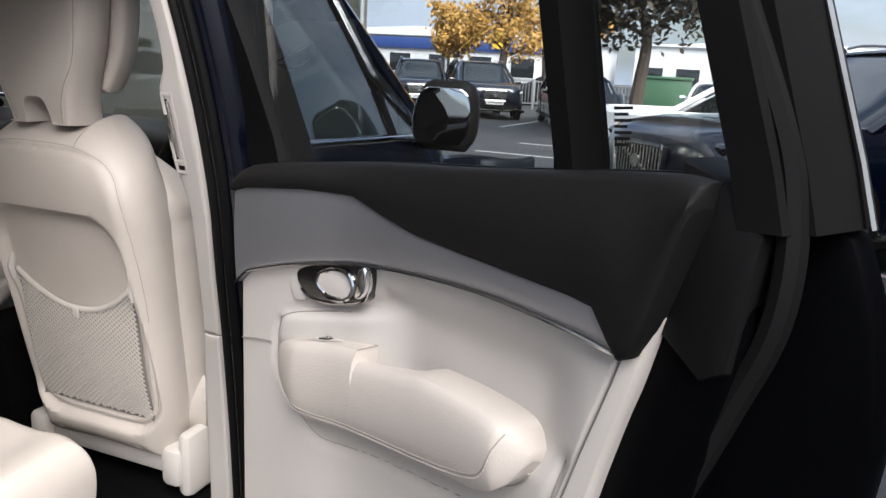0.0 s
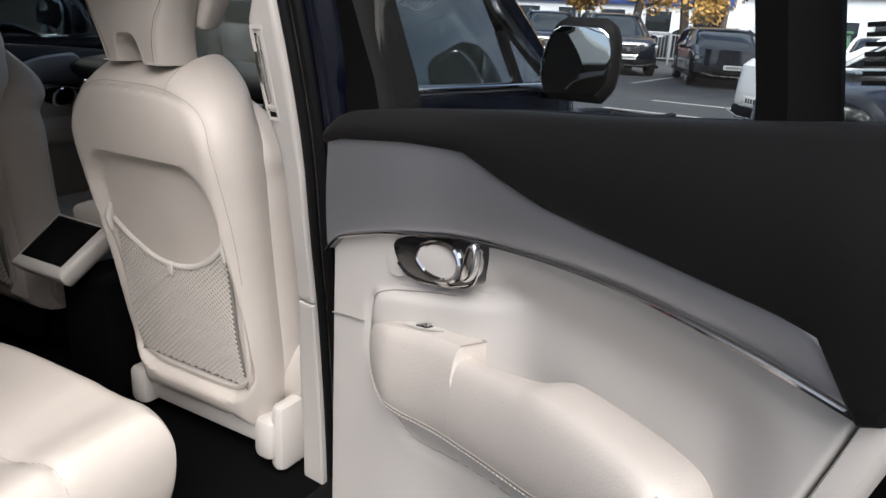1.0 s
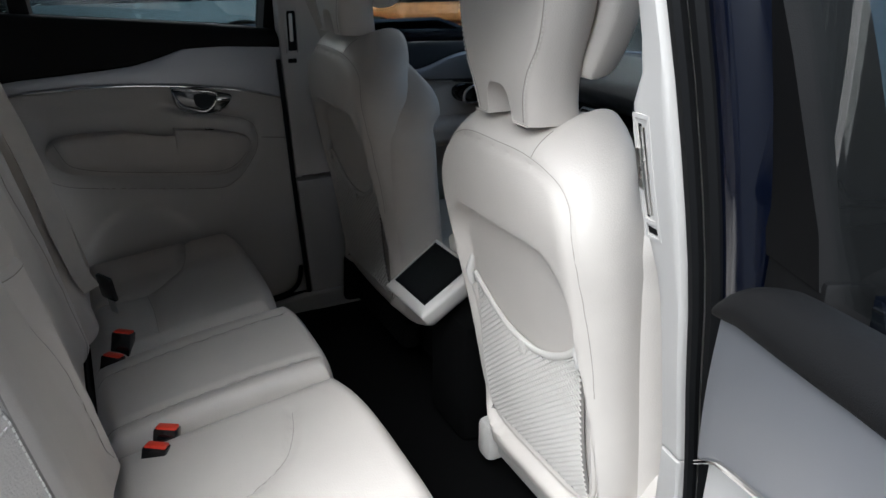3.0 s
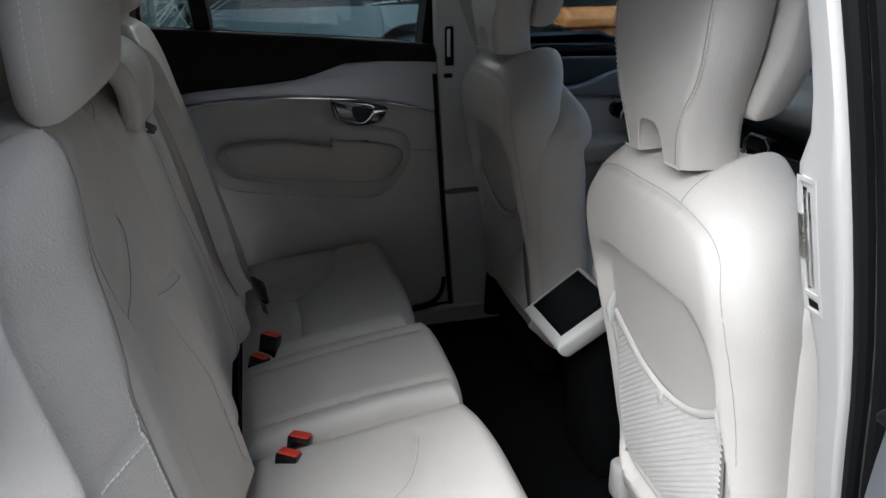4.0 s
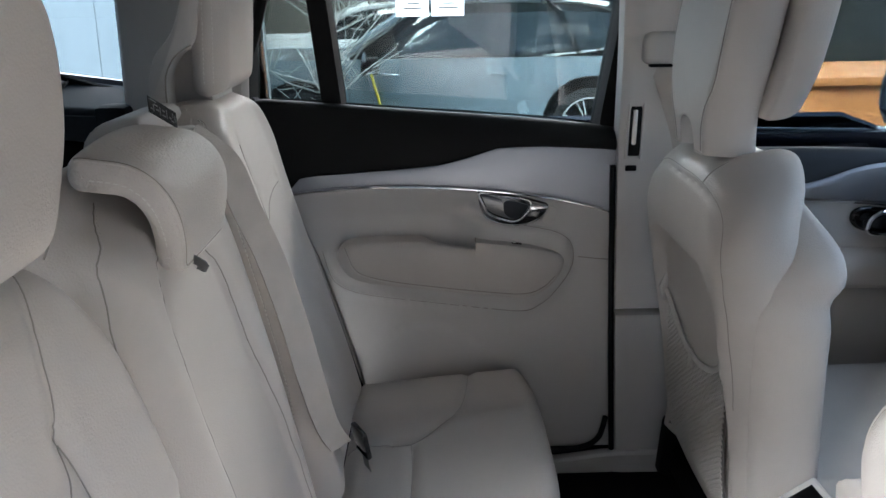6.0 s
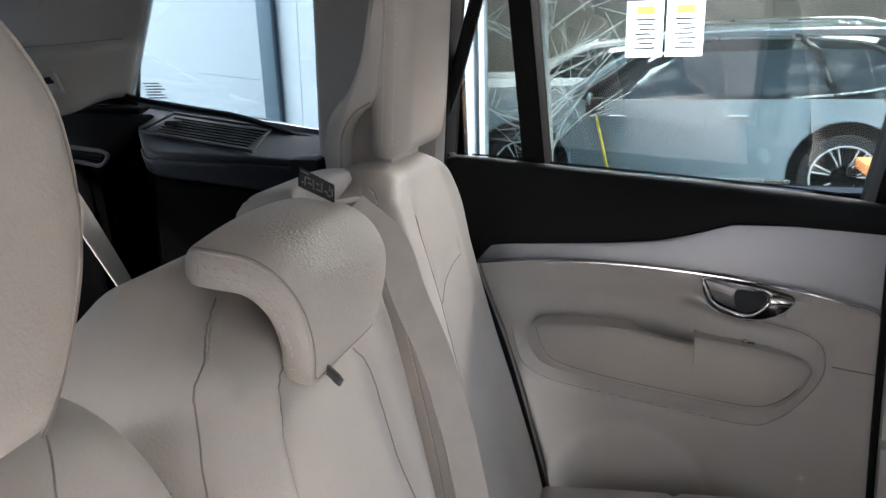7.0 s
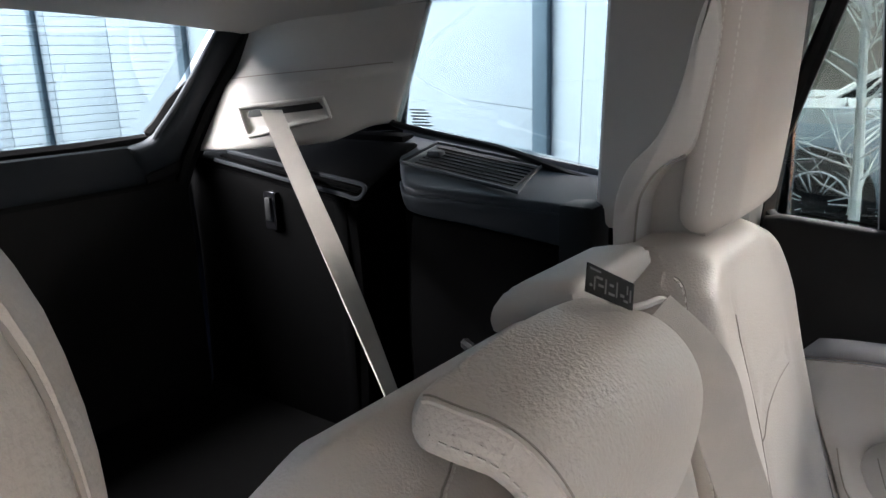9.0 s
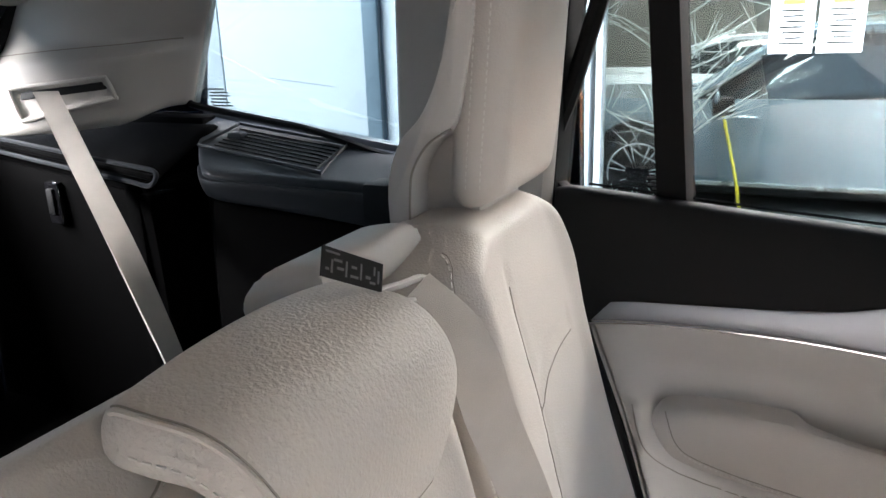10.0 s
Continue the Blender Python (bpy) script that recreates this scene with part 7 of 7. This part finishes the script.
for q in range(26):
    x = -30 + 2.4 * q
    part("post", box((x - 0.04, 28.96, 0), (x + 0.04, 29.04, 1.25), 0.006), STEEL, fence)
bars = part("bars", join(*[box((-14 + 0.13 * q - 0.011, 28.99, 0.25), (-14 + 0.13 * q + 0.011, 29.01, 1.15)) for q in range(200)]), STEEL, fence)
tagged(bars, kind="stuff")


def tree(at, h, spread, leaf, label, seed, n=2600, trunk_h=2.0, size=0.10):
    rng = random.Random(seed)
    root = thing("tree", at, label, "tree", "car park trees")
    base = Vector(at)
    limbs, tips = [], []
    tr = spline([base + Vector((0.10 * rng.uniform(-1, 1) * q, 0.1 * rng.uniform(-1, 1) * q, h * 0.75 * q / 4)) for q in range(5)], 4)
    limbs.append(tube(tr, [0.17 * (1 - 0.8 * i / (len(tr) - 1)) * h / 6 for i in range(len(tr))], 8))
    for q in range(22):
        a, z = rng.uniform(0, 6.28), rng.uniform(trunk_h, h * 0.72)
        s0 = base + Vector((0, 0, z))
        ln = spread * rng.uniform(0.5, 1.0) * (1 - 0.45 * (z - trunk_h) / h)
        mid = s0 + Vector((math.cos(a) * ln * 0.5, math.sin(a) * ln * 0.5, ln * rng.uniform(0.2, 0.5)))
        end = s0 + Vector((math.cos(a) * ln, math.sin(a) * ln, ln * rng.uniform(0.3, 0.9)))
        pts = spline([s0, mid, end], 4)
        limbs.append(tube(pts, [0.045 * (1 - 0.85 * i / (len(pts) - 1)) * h / 6 for i in range(len(pts))], 5))
        tips += pts[3:]
    part("trunk", join(*limbs), BARK, root)
    verts, faces = [], []
    for q in range(n):
        c = Vector(rng.choice(tips)) + Vector((rng.gauss(0, 0.28), rng.gauss(0, 0.28), rng.gauss(0, 0.24))) * spread / 2
        u = Vector((rng.gauss(0, 1), rng.gauss(0, 1), rng.gauss(0, 1))).normalized()
        v = u.orthogonal().normalized()
        s = size * rng.uniform(0.6, 1.4)
        kk = len(verts)
        verts += [c + u * s, c + v * s * 0.55, c - u * s, c - v * s * 0.55]
        faces.append((kk, kk + 1, kk + 2, kk + 3))
    me = bpy.data.meshes.new("leaves")
    me.from_pydata([tuple(p) for p in verts], [], faces)
    bm = bmesh.new()
    bm.from_mesh(me)
    bpy.data.meshes.remove(me)
    tagged(part("crown", bm, leaf, root), kind="stuff")
    return root


tree((-10.2, 31.0, 0), 4.9, 1.4, LEAF_Y, "young tree with golden autumn leaves", 1, 5200)
tree((-8.1, 31.5, 0), 8.6, 2.3, LEAF_Y, "young tree with golden autumn leaves", 2, 5200)
tree((-4.9, 33.0, 0), 7.0, 1.5, LEAF_Y, "small tree with golden autumn leaves", 3, 2400, 1.4)
tree((-6.6, 33.5, 0), 8.6, 2.4, LEAF_Y, "young tree with golden autumn leaves", 4, 4000)
tree((-0.3, 15.5, 0), 6.4, 2.9, LEAF_D, "small tree with thin brown leaves darkened for shade", 5, 15000, 2.3, 0.085)


def shed(x0, x1, y, h, band, label, wins=8):
    root = thing("warehouse", ((x0 + x1) / 2, y, 0), label, "building", "far buildings")
    part("wall", box((x0, y, 0), (x1, y + 12, h), 0.02), WALLW, root)
    part("roof", prism([(x0 - 0.3, h), (x1 + 0.3, h), ((x0 + x1) / 2, h + 0.7)], lambda u, w, v: (u, y + w, v), -0.3, 12.3), WALLW, root)
    if band:
        part("fascia", box((x0 - 0.05, y - 0.25, h - 0.95), (x1 + 0.05, y + 0.1, h - 0.15), 0.02), BLUEBAND, root, "blue fascia board")
    for q in range(wins):
        x = x0 + (x1 - x0) * (q + 0.5) / wins
        wv = part("window", box((x - 0.9, y - 0.03, 1.2), (x + 0.9, y + 0.05, 2.6), 0.01), DARK_GLASS, root)
        part("window_frame", tube([(x - 0.9, y - 0.04, 1.2), (x + 0.9, y - 0.04, 1.2), (x + 0.9, y - 0.04, 2.6), (x - 0.9, y - 0.04, 2.6)], 0.05, 4, closed=True), WALLW, wv)
    return root


shed(-34, -8, 52, 3.9, True, "low white warehouse with a blue fascia")
shed(-6, 16, 60, 4.2, False, "long white commercial shed")
shed(18, 46, 46, 6.0, False, "white commercial building at the side of the car park", 9)
shed(36, 60, 12, 6.5, False, "white commercial building beyond the far bays", 8)
signr = thing("sign_disc", (-13.2, 51.6, 3.6), "plain round yellow sign on the warehouse", "sign")
part("disc", tube([(-14.6, 51.60, 3.9), (-14.6, 51.7, 3.9)], 0.75, 24), YELLOWINK, signr)
for x, y in ((-14.2, 40.0), (9.5, 38.0), (16.5, 24.0)):
    lamp = thing("street_lamp", (x, y, 0), "tall grey steel lamp post", "street lamp", "lamp posts")
    part("pole", tube([(x, y, 0), (x, y, 4), (x, y, 8)], [0.09, 0.07, 0.05], 10), STEEL, lamp)
    part("arm", tube([(x, y, 7.95), (x - 0.7, y, 8.1)], 0.035, 6), STEEL, lamp)
    part("lantern", box((x - 1.1, y - 0.13, 8.03), (x - 0.55, y + 0.13, 8.15), 0.03), DARKGREY, lamp)
bin_ = thing("bin_store", (-0.6, 27.5, 0), "green metal bin store by the fence", "bin")
part("box", box((-1.4, 27.0, 0.0), (0.2, 28.2, 1.5), 0.03), GREENBOX, bin_)
part("lid", box((-1.45, 26.95, 1.5), (0.25, 28.25, 1.6), 0.02), GREENBOX, bin_)

# ---- showroom beside the car ----
FX = -3.5
wallb = thing("building", (FX - 4, -8, 0), "car showroom building with white wall panels and shop windows", "building")
PB = material("shop_wall", (0.15, 0.135, 0.115), 0.7, var=0.15, vscale=0.8)
PFLOOR = material("shop_floor_tile", (0.22, 0.22, 0.215), 0.25, var=0.1, vscale=1.5)
for k in range(11):
    y1 = -1.44 - 1.2 * k
    part("wall_panel", box((FX - 0.10, y1 - 1.19, 0.0), (FX - 0.02, y1, 4.2), 0.006), PANELWHITE, wallb)
for y in (-2.68, -6.22, -8.86):
    part("mullion", box((FX - 0.03, y - 0.05, 0.0), (FX + 0.03, y + 0.05, 4.2), 0.006), MULLION, wallb)
part("corner_post", box((FX - 0.09, -1.44, 0.0), (FX + 0.05, -1.38, 4.2), 0.01), PANELWHITE, wallb, "white metal corner post")
part("corner_post", box((FX - 0.06, -1.36, 0.0), (FX + 0.03, -1.325, 4.2), 0.006), PANELWHITE, wallb, "white metal corner post")
part("parapet", box((FX - 12, -15, 4.2), (FX + 0.15, 9, 7.4), 0.05), PANELWHITE, wallb)
part("rear_wall", box((FX - 8.7, -15, -0.1), (FX - 8.5, 9, 4.2)), PB, wallb)
part("end_wall", box((FX - 8.5, -15.0, 0), (FX, -14.8, 4.2)), PB, wallb)
part("end_wall", box((FX - 8.5, 8.9, 0), (FX, 9.1, 4.2)), PB, wallb)
for y0, y1 in ((-1.32, 2.40), (2.46, 5.6), (5.66, 8.9)):
    sgl = part("shop_pane", box((FX - 0.01, y0, 0.02), (FX, y1, 4.2)), SHOP_GLASS, wallb)
    sgl.visible_shadow = False
    part("pane_bar", box((FX - 0.05, y1, 0.0), (FX + 0.03, y1 + 0.06, 4.2), 0.006), PANELWHITE, wallb)
part("shop_floor", box((FX - 8.5, -14.8, -0.16), (FX - 0.12, 8.9, -0.10)), PFLOOR, wallb)
# lit ceiling strips of the showroom
LIT = bpy.data.materials.new("showroom_light")
LIT.use_nodes = True
LIT.node_tree.nodes["Principled BSDF"].inputs["Emission Color"].default_value = (1.0, 0.93, 0.82, 1)
LIT.node_tree.nodes["Principled BSDF"].inputs["Emission Strength"].default_value = 9.0
for q, (x, y) in enumerate(((-5.5, -1.0), (-5.5, 2.0), (-5.5, 5.0), (-8.5, -1.0), (-8.5, 2.0), (-8.5, 5.0))):
    cl_ = thing("ceiling_light", (x, y, 4.0), "flat square showroom ceiling light", "ceiling light", "showroom lights")
    part("frame", box((x - 0.65, y - 0.65, 4.08), (x + 0.65, y + 0.65, 4.16), 0.01), PANELWHITE, cl_)
    part("diffuser", box((x - 0.6, y - 0.6, 4.05), (x + 0.6, y + 0.6, 4.08), 0.0), LIT, cl_)

suv = vehicle((-7.0, -0.26, -0.10), -90, PAINT_ICE, "pale blue grey off-road car inside the showroom", L=4.45, W=1.87, H=1.60, wb=2.70, group="showroom cars", spokes=7)
vehicle((-10.4, -1.2, -0.10), -90, PAINT_WHITE, "white car deeper in the showroom", L=4.6, H=1.5, wb=2.7, suv=False, group="showroom cars")
chg = thing("charging_lead", (-6.0, -0.95, 0.8), "yellow charging lead plugged into the show car", "charging cable")
part("plug", box((-6.06, -1.02, 0.78), (-5.92, -0.86, 0.93), 0.02), BLACKSOFT, chg, "black charging plug")
part("cable", tube(spline([(-5.95, -0.94, 0.82), (-5.90, -0.88, 0.6), (-5.85, -0.80, 0.3), (-5.80, -0.72, 0.0), (-5.6, -0.5, -0.08)], 8), 0.014, 8), material("yellow_cable", (0.62, 0.50, 0.03), 0.45), chg, "yellow cable")

birch = thing("bare_tree", (-4.5, -1.12, 0), "bare white painted tree inside the shop window", "tree")
WHITEBARK = material("white_painted_bark", (0.55, 0.54, 0.51), 0.6, var=0.2, vscale=18, bump=0.4, bscale=60)
rng = random.Random(11)
tw = [tube(spline([(-4.5, -1.10, -0.1), (-4.5, -1.12, 0.8), (-4.49, -1.16, 1.7), (-4.5, -1.12, 3.0)], 6), [0.038 * (1 - 0.6 * i / 18) for i in range(19)], 8)]
for q in range(46):
    z = rng.uniform(0.55, 2.6)
    a = rng.uniform(0, 6.28)
    ln = rng.uniform(0.35, 0.85)
    s0 = Vector((-4.5, -1.125, z))
    e = s0 + Vector((math.cos(a) * ln * 0.55, math.sin(a) * ln, ln * rng.uniform(0.25, 0.75)))
    mid = (s0 + e) / 2 + Vector((0, 0, rng.uniform(-0.06, 0.06)))
    tw.append(tube([s0, mid, e], [0.009, 0.006, 0.0022], 5))
    for r in range(4):
        b0 = s0.lerp(e, rng.uniform(0.35, 0.95))
        b1 = b0 + Vector((rng.uniform(-0.12, 0.12), rng.uniform(-0.25, 0.25), rng.uniform(0.0, 0.28)))
        tw.append(tube([b0, b1], [0.005, 0.0018], 4))
part("branches", join(*tw), WHITEBARK, birch)

pap = thing("notices", (FX + 0.01, -0.37, 1.3), "two white printed notices with yellow headings on the glass", "notice")
for y0 in (-0.565, -0.365):
    pg = part("sheet", box((FX + 0.004, y0, 1.345), (FX + 0.007, y0 + 0.185, 1.625)), PAPER, pap)
    part("heading", box((FX + 0.0075, y0 + 0.05, 1.56), (FX + 0.0085, y0 + 0.14, 1.60)), YELLOWINK, pg)
    part("print_lines", join(*[box((FX + 0.0075, y0 + 0.04 + 0.012 * (q % 3), 1.53 - 0.024 * q), (FX + 0.0085, y0 + 0.15 - 0.012 * (q % 2), 1.537 - 0.024 * q)) for q in range(7)]), DARKGREY, pg)

ORANGE = material("orange_wood", (0.55, 0.19, 0.055), 0.5, var=0.15, vscale=4, bump=0.2, bscale=60)
desk = thing("sales_counter", (-4.3, 2.6, 0), "orange wooden counter behind the shop window", "counter")
part("front", box((-4.25, 2.0, -0.1), (-4.15, 3.4, 0.86), 0.01), ORANGE, desk)
part("side", box((-5.2, 3.3, -0.1), (-4.15, 3.4, 0.80), 0.01), ORANGE, desk)
part("top", box((-5.2, 1.9, 0.84), (-4.1, 3.45, 0.90), 0.01), ORANGE, desk)
part("post", box((-4.2, 3.40, -0.1), (-4.1, 3.52, 4.2), 0.01), ORANGE, desk)
desk2 = thing("display_bench", (-4.4, 1.4, 0), "low orange wooden display bench", "bench")
part("seat", box((-4.9, 0.9, 0.55), (-4.1, 1.95, 0.62), 0.01), ORANGE, desk2)
part("panel", box((-4.2, 0.95, -0.1), (-4.12, 1.9, 0.55), 0.01), ORANGE, desk2)
